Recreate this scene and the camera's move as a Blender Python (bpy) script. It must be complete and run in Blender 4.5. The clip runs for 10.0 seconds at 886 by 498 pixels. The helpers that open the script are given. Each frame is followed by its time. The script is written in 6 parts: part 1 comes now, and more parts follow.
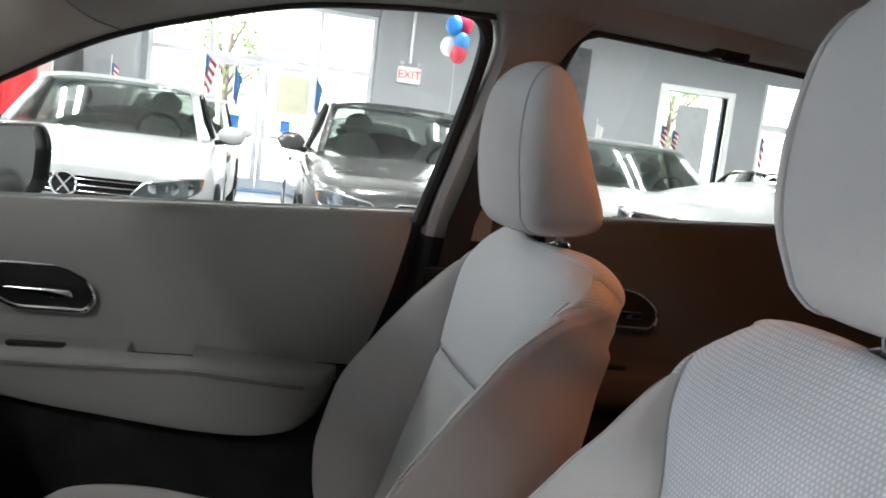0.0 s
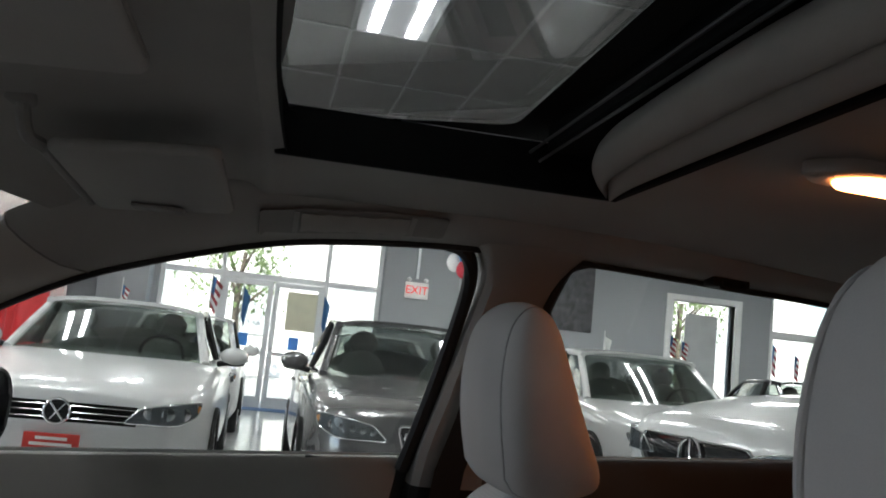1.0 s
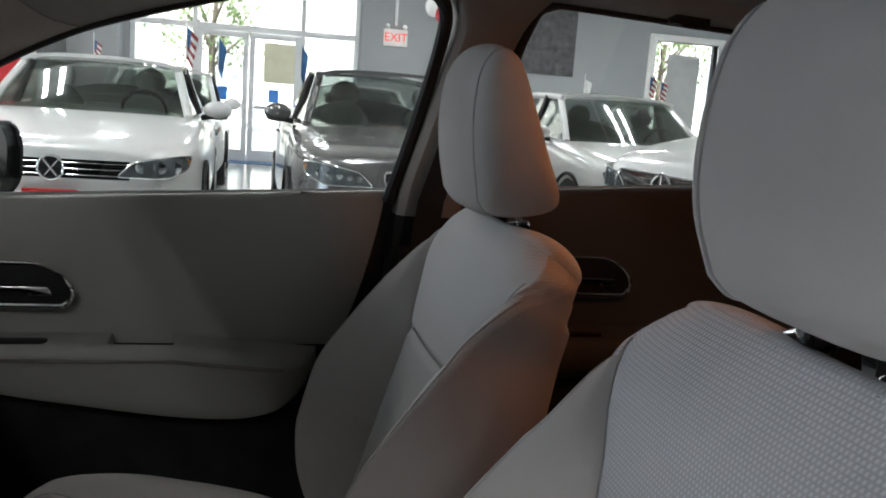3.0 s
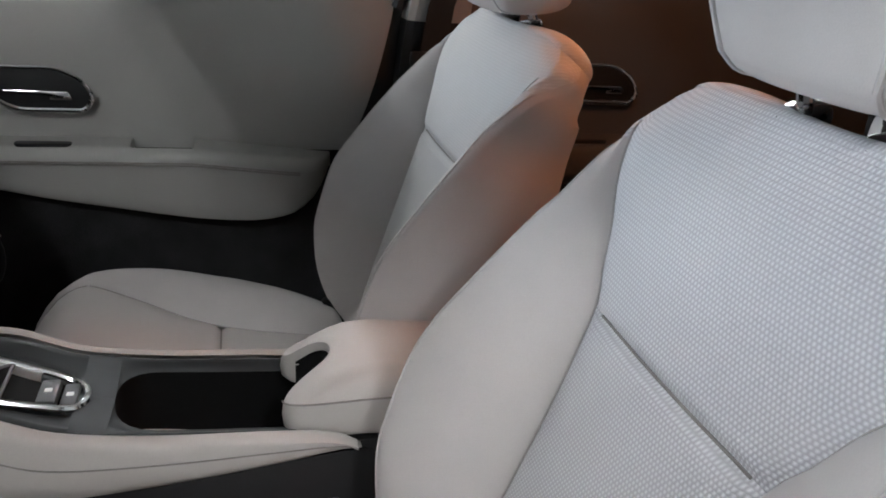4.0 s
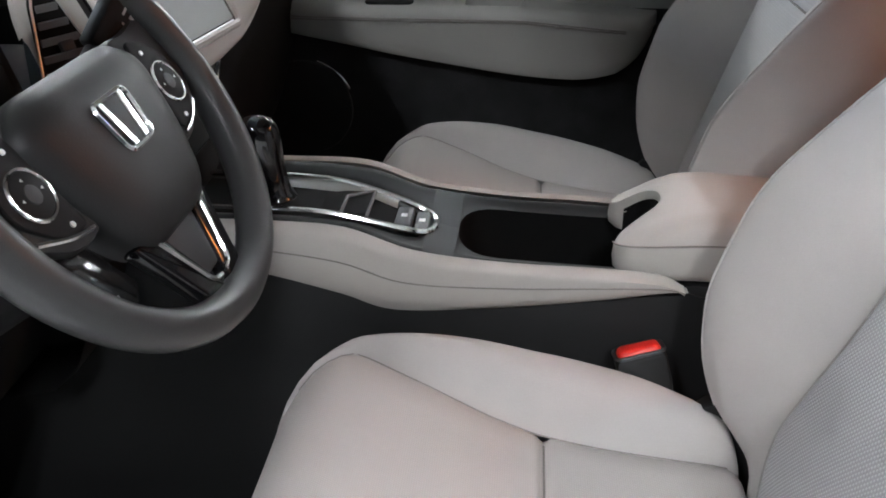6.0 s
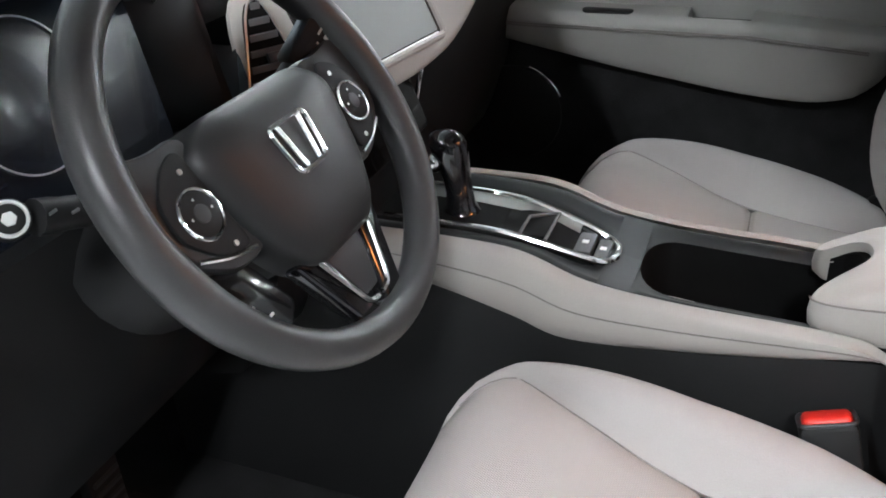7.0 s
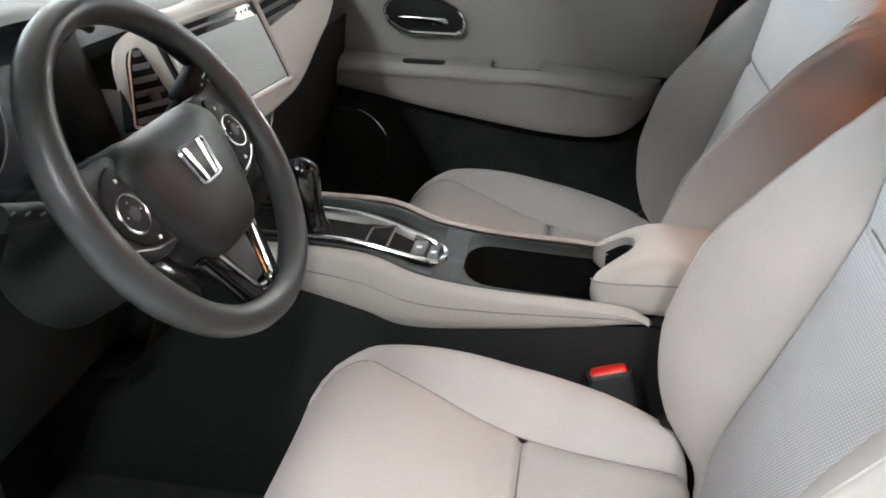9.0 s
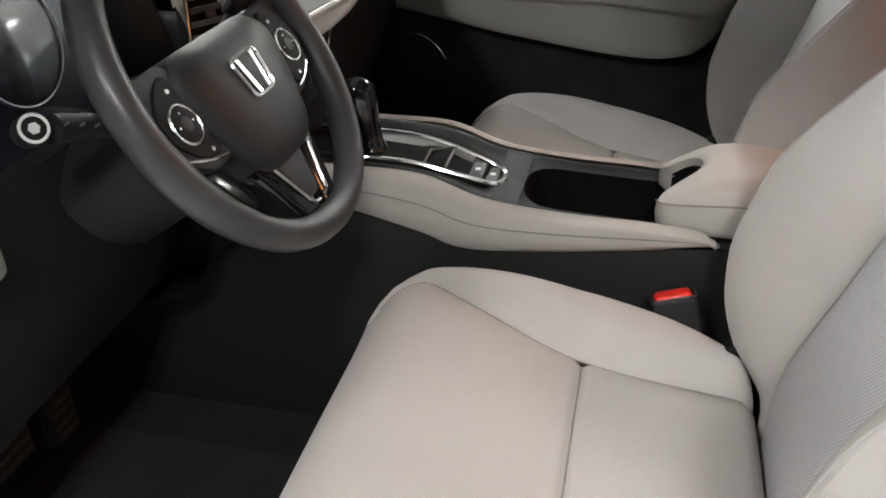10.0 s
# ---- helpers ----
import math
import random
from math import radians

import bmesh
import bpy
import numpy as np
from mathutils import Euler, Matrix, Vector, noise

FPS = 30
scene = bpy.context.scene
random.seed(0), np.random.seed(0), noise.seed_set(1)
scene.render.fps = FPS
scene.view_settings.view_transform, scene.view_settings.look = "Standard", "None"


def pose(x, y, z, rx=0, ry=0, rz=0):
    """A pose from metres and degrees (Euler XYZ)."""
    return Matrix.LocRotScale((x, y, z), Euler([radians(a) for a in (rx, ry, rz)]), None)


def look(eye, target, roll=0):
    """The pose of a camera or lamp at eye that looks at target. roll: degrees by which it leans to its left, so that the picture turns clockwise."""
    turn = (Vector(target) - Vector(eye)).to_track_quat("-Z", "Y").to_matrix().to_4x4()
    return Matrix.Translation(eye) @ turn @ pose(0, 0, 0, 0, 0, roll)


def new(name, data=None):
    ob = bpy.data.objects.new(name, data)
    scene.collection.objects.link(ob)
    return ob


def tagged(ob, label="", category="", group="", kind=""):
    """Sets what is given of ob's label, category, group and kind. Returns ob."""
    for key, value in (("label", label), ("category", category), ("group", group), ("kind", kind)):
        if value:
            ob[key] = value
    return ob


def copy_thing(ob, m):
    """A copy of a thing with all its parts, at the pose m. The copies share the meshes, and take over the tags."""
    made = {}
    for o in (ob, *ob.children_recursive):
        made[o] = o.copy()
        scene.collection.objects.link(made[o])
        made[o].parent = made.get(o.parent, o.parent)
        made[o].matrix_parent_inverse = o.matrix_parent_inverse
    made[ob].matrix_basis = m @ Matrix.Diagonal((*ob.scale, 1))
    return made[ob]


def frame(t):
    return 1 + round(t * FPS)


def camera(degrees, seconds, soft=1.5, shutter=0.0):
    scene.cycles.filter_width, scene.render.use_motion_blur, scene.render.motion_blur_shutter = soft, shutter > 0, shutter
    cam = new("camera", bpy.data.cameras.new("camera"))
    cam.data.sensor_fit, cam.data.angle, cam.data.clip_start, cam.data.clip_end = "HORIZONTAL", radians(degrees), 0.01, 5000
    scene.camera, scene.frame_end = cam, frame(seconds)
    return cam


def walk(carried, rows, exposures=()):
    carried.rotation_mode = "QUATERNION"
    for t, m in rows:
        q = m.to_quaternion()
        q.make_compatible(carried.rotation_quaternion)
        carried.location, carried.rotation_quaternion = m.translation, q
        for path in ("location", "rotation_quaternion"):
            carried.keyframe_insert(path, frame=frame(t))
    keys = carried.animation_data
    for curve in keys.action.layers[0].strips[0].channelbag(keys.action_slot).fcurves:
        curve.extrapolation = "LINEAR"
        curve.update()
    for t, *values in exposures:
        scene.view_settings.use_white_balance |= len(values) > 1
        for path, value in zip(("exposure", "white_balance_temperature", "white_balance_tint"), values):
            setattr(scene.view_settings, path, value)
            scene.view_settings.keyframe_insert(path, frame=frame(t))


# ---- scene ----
# Axes: x runs to the rear of the car, y from the driver's side to the passenger's side, z up from the showroom floor.
cam = camera(54.82, 10.0, soft=1.8)
PATH = [
    (0.0, 0.0164, -0.8526, 1.2693, 83.13, -6.88, -12.58),
    (0.5, 0.0456, -0.7902, 1.3016, 91.89, -6.17, -13.27),
    (1.0, 0.0789, -0.7559, 1.3213, 97.15, -5.79, -11.85),
    (1.5, 0.0807, -0.7727, 1.3297, 99.28, -5.48, -10.49),
    (2.0, 0.0680, -0.8041, 1.3298, 97.45, -4.87, -10.74),
    (2.5, 0.0574, -0.8509, 1.3092, 90.55, -4.77, -12.13),
    (3.0, 0.0592, -0.8803, 1.3088, 80.53, -4.17, -13.04),
    (3.2, 0.0447, -0.9091, 1.2908, 76.76, -4.87, -13.39),
    (4.3, 0.0161, -0.9468, 1.2690, 68.02, -3.64, -12.86),
    (4.5, 0.0059, -0.9551, 1.2586, 67.29, -3.51, -12.10),
    (5.0, -0.0183, -0.9846, 1.2535, 64.24, -2.12, -8.02),
    (5.5, -0.0350, -1.0040, 1.2484, 62.21, -0.90, -2.41),
    (6.0, -0.0384, -0.9866, 1.2442, 60.81, 0.46, 5.47),
    (7.5, 0.0292, -0.9299, 1.3128, 61.01, 2.78, 24.23),
    (8.0, 0.0322, -0.9832, 1.3511, 64.08, 1.93, 21.07),
    (8.5, 0.0299, -1.0920, 1.3367, 64.07, 0.26, 14.16),
    (9.0, 0.0287, -1.1671, 1.3290, 63.45, -1.09, 9.26),
    (9.5, 0.0384, -1.2021, 1.3063, 61.52, -1.07, 8.63),
    (10.0, 0.0345, -1.1567, 1.2956, 59.35, 0.82, 13.08),
]
walk(cam, [(r[0], pose(*r[1:])) for r in PATH],
     exposures=[(0.0, 2.9, 6500, 10.0), (0.3, 2.1, 6500, 10.0), (0.6, 1.45, 6500, 10.0), (1.0, 1.5, 6500, 10.0), (1.4, 2.2, 6500, 10.0), (2.0, 2.6, 6500, 10.0), (2.4, 1.75, 6500, 10.0), (2.8, 1.65, 6500, 10.0), (3.2, 2.3, 6500, 10.0), (3.8, 3.08, 6420, 11.1), (4.3, 3.33, 6350, 12.0), (5.0, 3.31, 6300, 12.0), (5.5, 3.22, 6300, 11.5), (6.0, 3.38, 6300, 11.0), (7.5, 3.83, 6200, 9.0), (8.0, 3.56, 6280, 9.0), (8.5, 3.7, 6350, 9.0), (9.0, 3.72, 6530, 9.3), (9.5, 3.35, 6680, 9.7), (10.0, 3.36, 6800, 10.0)])

# ---- light ----
world = bpy.data.worlds.new("sky")
scene.world = world
world.use_nodes = True
wn = world.node_tree
sky = wn.nodes.new("ShaderNodeTexSky")
sky.sky_type = "NISHITA"
sky.sun_disc = False
sky.sun_elevation, sky.sun_rotation = radians(49), radians(194)
wn.links.new(sky.outputs[0], wn.nodes["Background"].inputs[0])
wn.nodes["Background"].inputs[1].default_value = 0.15


def lamp(name, kind, m, energy, color, **kw):
    d = bpy.data.lights.new(name, kind)
    d.energy, d.color = energy, color
    if "size" in kw:
        d.shape = "RECTANGLE"
        d.size, d.size_y = kw["size"]
    if "angle" in kw:
        d.angle = radians(kw["angle"])
    if "radius" in kw:
        d.shadow_soft_size = kw["radius"]
    ob = new(name, d)
    ob.matrix_world = m
    return tagged(ob, kind="structure")


lamp("sun", "SUN", look((-3, -6, 14), (0, 6, 0)), 5.0, (1, 0.95, 0.88), angle=0.5)
# Daylight in the shop window ahead of the car.
lamp("daylight_front", "AREA", look((-8.95, 3.0, 2.0), (0, 1.2, 1.4)), 42, (0.72, 0.85, 1.0), size=(5.0, 2.4))

# ---- materials ----


def mat(name, color, rough=0.6, metal=0.0, vary=0.12, scale=6.0, fine=120.0, bump=0.1, coat=0.0, spec=0.5, dist=0.002):
    m = bpy.data.materials.new(name)
    m.use_nodes = True
    n, l = m.node_tree.nodes, m.node_tree.links
    b = n["Principled BSDF"]
    b.inputs["Roughness"].default_value, b.inputs["Metallic"].default_value = rough, metal
    b.inputs["Coat Weight"].default_value = coat
    b.inputs["Coat Roughness"].default_value = 0.05
    b.inputs["Specular IOR Level"].default_value = spec
    co = n.new("ShaderNodeTexCoord")
    big, small = n.new("ShaderNodeTexNoise"), n.new("ShaderNodeTexNoise")
    big.inputs["Scale"].default_value, small.inputs["Scale"].default_value = scale, fine
    small.inputs["Detail"].default_value = 3
    l.new(co.outputs["Object"], big.inputs["Vector"])
    l.new(co.outputs["Object"], small.inputs["Vector"])
    add = n.new("ShaderNodeMath")
    add.operation = "MULTIPLY_ADD"
    add.inputs[1].default_value = 0.5
    l.new(small.outputs["Fac"], add.inputs[0])
    l.new(big.outputs["Fac"], add.inputs[2])
    ramp = n.new("ShaderNodeMapRange")
    ramp.inputs["From Min"].default_value, ramp.inputs["From Max"].default_value = 0.45, 1.05
    ramp.inputs["To Min"].default_value, ramp.inputs["To Max"].default_value = 1 - vary, 1 + vary
    l.new(add.outputs[0], ramp.inputs["Value"])
    mul = n.new("ShaderNodeVectorMath")
    mul.operation = "SCALE"
    mul.inputs[0].default_value = color
    l.new(ramp.outputs[0], mul.inputs["Scale"])
    l.new(mul.outputs[0], b.inputs["Base Color"])
    rr = n.new("ShaderNodeMapRange")
    rr.inputs["To Min"].default_value, rr.inputs["To Max"].default_value = max(0.02, rough - 0.08), min(1, rough + 0.08)
    l.new(big.outputs["Fac"], rr.inputs["Value"])
    l.new(rr.outputs[0], b.inputs["Roughness"])
    if bump:
        bp = n.new("ShaderNodeBump")
        bp.inputs["Strength"].default_value, bp.inputs["Distance"].default_value = bump, dist
        l.new(small.outputs["Fac"], bp.inputs["Height"])
        l.new(bp.outputs[0], b.inputs["Normal"])
    return m


def woven(name, color, dark, kx, kz, strength, along="Z"):
    """Cloth with rows of small raised stitches, in metres."""
    m = mat(name, color, 0.85, vary=0.06, fine=400, bump=0.0, spec=0.25)
    n, l = m.node_tree.nodes, m.node_tree.links
    b = n["Principled BSDF"]
    sep = n.new("ShaderNodeSeparateXYZ")
    l.new(n["Texture Coordinate"].outputs["Object"], sep.inputs[0])

    def calc(op, a, c):
        q = n.new("ShaderNodeMath")
        q.operation = op
        for i, v in enumerate((a, c)):
            if isinstance(v, (int, float)):
                q.inputs[i].default_value = v
            elif v is not None:
                l.new(v, q.inputs[i])
        return q.outputs[0]

    row = calc("MULTIPLY", sep.outputs[along], kz)
    slant = calc("MULTIPLY", sep.outputs["Y"], kx)
    half = calc("MULTIPLY", calc("MODULO", calc("FLOOR", calc("DIVIDE", row, 6.28318), None), 2.0), 3.14159)
    hgt = calc("MULTIPLY", calc("ABSOLUTE", calc("SINE", calc("DIVIDE", row, 2.0), None), None),
               calc("ADD", calc("MULTIPLY", calc("SINE", calc("ADD", slant, half), None), 0.5), 0.5))
    mix = n.new("ShaderNodeMix")
    mix.data_type = "RGBA"
    mix.inputs["A"].default_value, mix.inputs["B"].default_value = (*dark, 1), (*color, 1)
    l.new(hgt, mix.inputs["Factor"])
    l.new(mix.outputs["Result"], b.inputs["Base Color"])
    bp = n.new("ShaderNodeBump")
    bp.inputs["Strength"].default_value, bp.inputs["Distance"].default_value = strength, 0.0015
    l.new(hgt, bp.inputs["Height"])
    l.new(bp.outputs[0], b.inputs["Normal"])
    return m


def glass(name, color=(1, 1, 1), rough=0.0):
    m = bpy.data.materials.new(name)
    m.use_nodes = True
    n, l = m.node_tree.nodes, m.node_tree.links
    n.remove(n["Principled BSDF"])
    t, g, f, mx = (n.new(k) for k in ("ShaderNodeBsdfTransparent", "ShaderNodeBsdfGlossy", "ShaderNodeLayerWeight", "ShaderNodeMixShader"))
    t.inputs[0].default_value = (*color, 1)
    g.inputs["Roughness"].default_value = rough
    f.inputs[0].default_value = 0.5
    pw, ad = n.new("ShaderNodeMath"), n.new("ShaderNodeMath")
    pw.operation, ad.operation = "POWER", "MULTIPLY_ADD"
    pw.inputs[1].default_value = 4.0
    ad.inputs[1].default_value, ad.inputs[2].default_value = 0.75, 0.035
    l.new(f.outputs["Facing"], pw.inputs[0])
    l.new(pw.outputs[0], ad.inputs[0])
    l.new(ad.outputs[0], mx.inputs[0])
    l.new(t.outputs[0], mx.inputs[1])
    l.new(g.outputs[0], mx.inputs[2])
    l.new(mx.outputs[0], n["Material Output"].inputs[0])
    return m


def glow(name, color, strength):
    m = bpy.data.materials.new(name)
    m.use_nodes = True
    b = m.node_tree.nodes["Principled BSDF"]
    b.inputs["Base Color"].default_value = (*color, 1)
    b.inputs["Emission Color"].default_value = (*color, 1)
    b.inputs["Emission Strength"].default_value = strength
    return m


BEIGE = (0.45, 0.425, 0.395)
CLOTH = mat("seat_cloth", (0.470, 0.444, 0.430), 0.9, vary=0.07, scale=9, fine=700, bump=0.35, spec=0.2, dist=0.0006)
WOVEN = woven("woven_cloth", (0.675, 0.667, 0.685), (0.46, 0.455, 0.47), 1350.0, 1650.0, 0.65)
WOVEN_FINE = woven("fine_woven_cloth", (0.56, 0.55, 0.545), (0.50, 0.49, 0.485), 1500.0, 1600.0, 0.2)
DOOR_VINYL = mat("door_vinyl", (0.33, 0.325, 0.305), 0.55, vary=0.06, fine=500, bump=0.25, dist=0.0006)
FINE_CLOTH = woven("cushion_cloth", (0.62, 0.582, 0.557), (0.52, 0.485, 0.464), 2300.0, 2500.0, 0.22, "X")
BEIGE_VINYL = mat("beige_vinyl", BEIGE, 0.55, vary=0.06, fine=500, bump=0.25, dist=0.0006)
BEIGE_PLASTIC = mat("beige_plastic", (0.45, 0.41, 0.37), 0.6, vary=0.05, fine=600, bump=0.2, dist=0.0005)
GREY_PLASTIC = mat("grey_plastic", (0.042, 0.044, 0.047), 0.45, vary=0.1, fine=500, bump=0.15, dist=0.0005)
CONSOLE_GREY = mat("console_plastic", (0.021, 0.024, 0.025), 0.5, vary=0.1, fine=500, bump=0.15, dist=0.0005, spec=0.22)
BIN_BLACK = mat("bin_lining", (0.005, 0.005, 0.005), 0.8, vary=0.2, bump=0.1, spec=0.15)
BLACK_PLASTIC = mat("black_plastic", (0.015, 0.015, 0.0155), 0.55, spec=0.25, vary=0.2, fine=500, bump=0.2, dist=0.0005)
GLOSS_BLACK = mat("gloss_black", (0.008, 0.008, 0.009), 0.12, vary=0.1, bump=0.0, coat=0.5)
RIM_VINYL = mat("rim_vinyl", (0.050, 0.050, 0.051), 0.34, vary=0.1, fine=600, bump=0.2, dist=0.0005)
PAD_VINYL = mat("pad_vinyl", (0.019, 0.019, 0.0195), 0.46, vary=0.12, fine=600, bump=0.25, dist=0.0006)
DASH_GREY = mat("dash_grey", (0.13, 0.13, 0.132), 0.58, vary=0.08, fine=500, bump=0.35, dist=0.0008)
SATIN = mat("satin_metal", (0.55, 0.55, 0.54), 0.38, metal=1.0, vary=0.08, fine=300, bump=0.1)
CHROME = mat("chrome", (0.8, 0.8, 0.8), 0.12, metal=1.0, vary=0.03, bump=0.0)
CARPET = mat("carpet", (0.024, 0.024, 0.0245), 0.98, vary=0.35, scale=14, fine=500, bump=0.6, spec=0.1)
LINER = mat("headliner_cloth", (0.35, 0.335, 0.315), 0.95, vary=0.05, fine=700, bump=0.3, spec=0.1, dist=0.0006)
RED_PLASTIC = mat("red_plastic", (0.75, 0.03, 0.02), 0.35, vary=0.05, bump=0.0)
SEAM = mat("light_seam", (0.36, 0.342, 0.33), 0.9, vary=0.15, bump=0.1)
STITCH = mat("stitch_groove", (0.25, 0.232, 0.218), 0.9, vary=0.2, bump=0.1)
# The door's shade is put into this colour, darker than the front door's vinyl.
REAR_SHADE_VINYL = mat("shaded_rear_door_vinyl", (0.082, 0.080, 0.079), 0.6, vary=0.06, fine=500, bump=0.25, dist=0.0006)
GRIP_GREY = mat("grab_handle_plastic", (0.25, 0.24, 0.225), 0.8, vary=0.06, fine=600, bump=0.2, dist=0.0005)
HANDLE_GREY = mat("handle_recess_plastic", (0.13, 0.125, 0.118), 0.8, vary=0.06, fine=600, bump=0.2, dist=0.0005)
RUBBER = mat("black_rubber", (0.012, 0.012, 0.013), 0.7, vary=0.2, bump=0.1)
# Pale base colour stands in for the light the screen reflects.
SCREEN = mat("screen_reflection_grey", (0.26, 0.285, 0.28), 0.42, vary=0.03, bump=0.0, coat=0.1)
WINDOW = glass("window_glass", (0.93, 0.95, 0.94))
TINTED = glass("tinted_roof_glass", (0.55, 0.56, 0.56))
CAR_GLASS = glass("car_glass", (0.60, 0.64, 0.62))
PAINT_WHITE = mat("white_car_paint", (0.66, 0.66, 0.655), 0.32, vary=0.02, bump=0.0, coat=0.8)
PAINT_GREY = mat("grey_car_paint", (0.17, 0.168, 0.170), 0.25, metal=0.5, vary=0.05, fine=900, bump=0.0, coat=0.9)
PAINT_BLACK = mat("black_car_paint", (0.012, 0.012, 0.014), 0.2, vary=0.05, bump=0.0, coat=0.9)
LENS = glass("lamp_lens", (0.85, 0.87, 0.88))
WALL_GREY = mat("grey_wall_paint", (0.30, 0.31, 0.325), 0.8, vary=0.05, scale=1.2, fine=60, bump=0.15)
# Dark tone chosen for the unseen wall so that it bounces little light.
WALL_DARK = mat("low_bounce_wall_grey", (0.09, 0.091, 0.095), 0.8, vary=0.08, scale=1.2, fine=60, bump=0.15)
WALL_RED = mat("red_wall_paint", (0.55, 0.025, 0.03), 0.55, vary=0.06, scale=1.0, fine=60, bump=0.1)
WALL_PINK = mat("pale_wall_paint", (0.60, 0.50, 0.48), 0.8, vary=0.05, scale=1.0, fine=60, bump=0.1)
FRAME_WHITE = mat("white_frame_paint", (0.75, 0.75, 0.74), 0.4, vary=0.04, bump=0.05)
FRAME_METAL = mat("window_aluminium", (0.68, 0.69, 0.70), 0.35, metal=0.25, vary=0.05, bump=0.05)
TILE_WHITE = mat("polished_floor_tile", (0.66, 0.66, 0.65), 0.12, vary=0.06, scale=0.8, fine=30, bump=0.0)
CEIL = mat("ceiling_tile", (0.50, 0.49, 0.465), 0.95, vary=0.06, scale=3, fine=150, bump=0.5)
CEIL_GRID = mat("ceiling_grid", (0.85, 0.85, 0.83), 0.6, vary=0.04, bump=0.05)

# ---- building helpers ----


def crom(pts, n):
    """n + 1 points on a smooth curve through pts."""
    p = [Vector(q) for q in pts]
    p = [2 * p[0] - p[1], *p, 2 * p[-1] - p[-2]]
    out, m = [], len(p) - 3
    for i in range(n + 1):
        u = i / n * m
        k = min(int(u), m - 1)
        t = u - k
        a, b, c, d = p[k:k + 4]
        out.append(0.5 * ((2 * b) + (c - a) * t + (2 * a - 5 * b + 4 * c - d) * t * t + (3 * b - a - 3 * c + d) * t ** 3))
    return out


def curve1(keys, v):
    """Smooth value at v from (v, value) keys, with no overshoot between them."""
    if v <= keys[0][0]:
        return keys[0][1]
    n = len(keys)
    for i in range(n - 1):
        (a, p), (b, q) = keys[i], keys[i + 1]
        if v <= b:
            h, d = b - a, (q - p) / (b - a)
            dl = (p - keys[i - 1][1]) / (a - keys[i - 1][0]) if i else d
            dr = (keys[i + 2][1] - q) / (keys[i + 2][0] - b) if i + 2 < n else d
            ma = 2 * dl * d / (dl + d) if dl * d > 0 else 0.0
            mb = 2 * dr * d / (dr + d) if dr * d > 0 else 0.0
            t = (v - a) / h
            return (2 * t ** 3 - 3 * t ** 2 + 1) * p + (t ** 3 - 2 * t ** 2 + t) * h * ma + (3 * t ** 2 - 2 * t ** 3) * q + (t ** 3 - t ** 2) * h * mb
    return keys[-1][1]


def part(name, bm, material, parent=None, label="", smooth=True, sharp=35):
    me = bpy.data.meshes.new(name)
    bmesh.ops.recalc_face_normals(bm, faces=bm.faces)
    bm.to_mesh(me)
    bm.free()
    me.materials.append(material)
    if smooth:
        me.shade_smooth()
        me.set_sharp_from_angle(angle=radians(sharp))
    ob = new(name, me)
    if parent is not None:
        ob.parent = parent
    if label:
        ob["label"] = label
    return ob


def thing(name, label, category, at=(0, 0, 0), group="", kind=""):
    ob = new(name)
    ob.location = at
    return tagged(ob, label, category, group, kind)


def sheet(rows, closed=False, cap=False):
    """A mesh through rows of points."""
    bm = bmesh.new()
    vs = [[bm.verts.new(p) for p in row] for row in rows]
    n = len(vs[0])
    for a, b in zip(vs, vs[1:]):
        for i in range(n if closed else n - 1):
            j = (i + 1) % n
            bm.faces.new((a[i], a[j], b[j], b[i]))
    if cap:
        bm.faces.new(vs[0])
        bm.faces.new(vs[-1][::-1])
    bmesh.ops.remove_doubles(bm, verts=bm.verts, dist=1e-5)
    return bm


def thick(bm, d):
    """Gives an open sheet a thickness."""
    bmesh.ops.recalc_face_normals(bm, faces=bm.faces)
    bmesh.ops.solidify(bm, geom=bm.faces[:], thickness=d)
    return bm


def rbox(x0, x1, y0, y1, z0, z1, r=0.01, seg=2):
    bm = bmesh.new()
    bmesh.ops.create_cube(bm, size=1)
    for v in bm.verts:
        v.co = Vector((x0 + (v.co.x + 0.5) * (x1 - x0), y0 + (v.co.y + 0.5) * (y1 - y0), z0 + (v.co.z + 0.5) * (z1 - z0)))
    if r:
        bmesh.ops.bevel(bm, geom=bm.edges[:], offset=r, segments=seg, profile=0.5, affect="EDGES")
    return bm


def prism(poly, axis, a, b, r=0.0, seg=2):
    """A flat outline (two coordinates) pushed along an axis from a to b."""
    def put(p, q, s):
        return {"x": (s, p, q), "y": (p, s, q), "z": (p, q, s)}[axis]
    bm = bmesh.new()
    lo = [bm.verts.new(put(p, q, a)) for p, q in poly]
    hi = [bm.verts.new(put(p, q, b)) for p, q in poly]
    n = len(poly)
    bm.faces.new(lo)
    bm.faces.new(hi[::-1])
    sides = [bm.faces.new((lo[i], hi[i], hi[(i + 1) % n], lo[(i + 1) % n])) for i in range(n)]
    bmesh.ops.recalc_face_normals(bm, faces=bm.faces)
    if r:
        rims = [e for e in bm.edges if (e.verts[0] in lo) == (e.verts[1] in lo)]
        bmesh.ops.bevel(bm, geom=rims, offset=r, segments=seg, profile=0.5, affect="EDGES")
    return bm


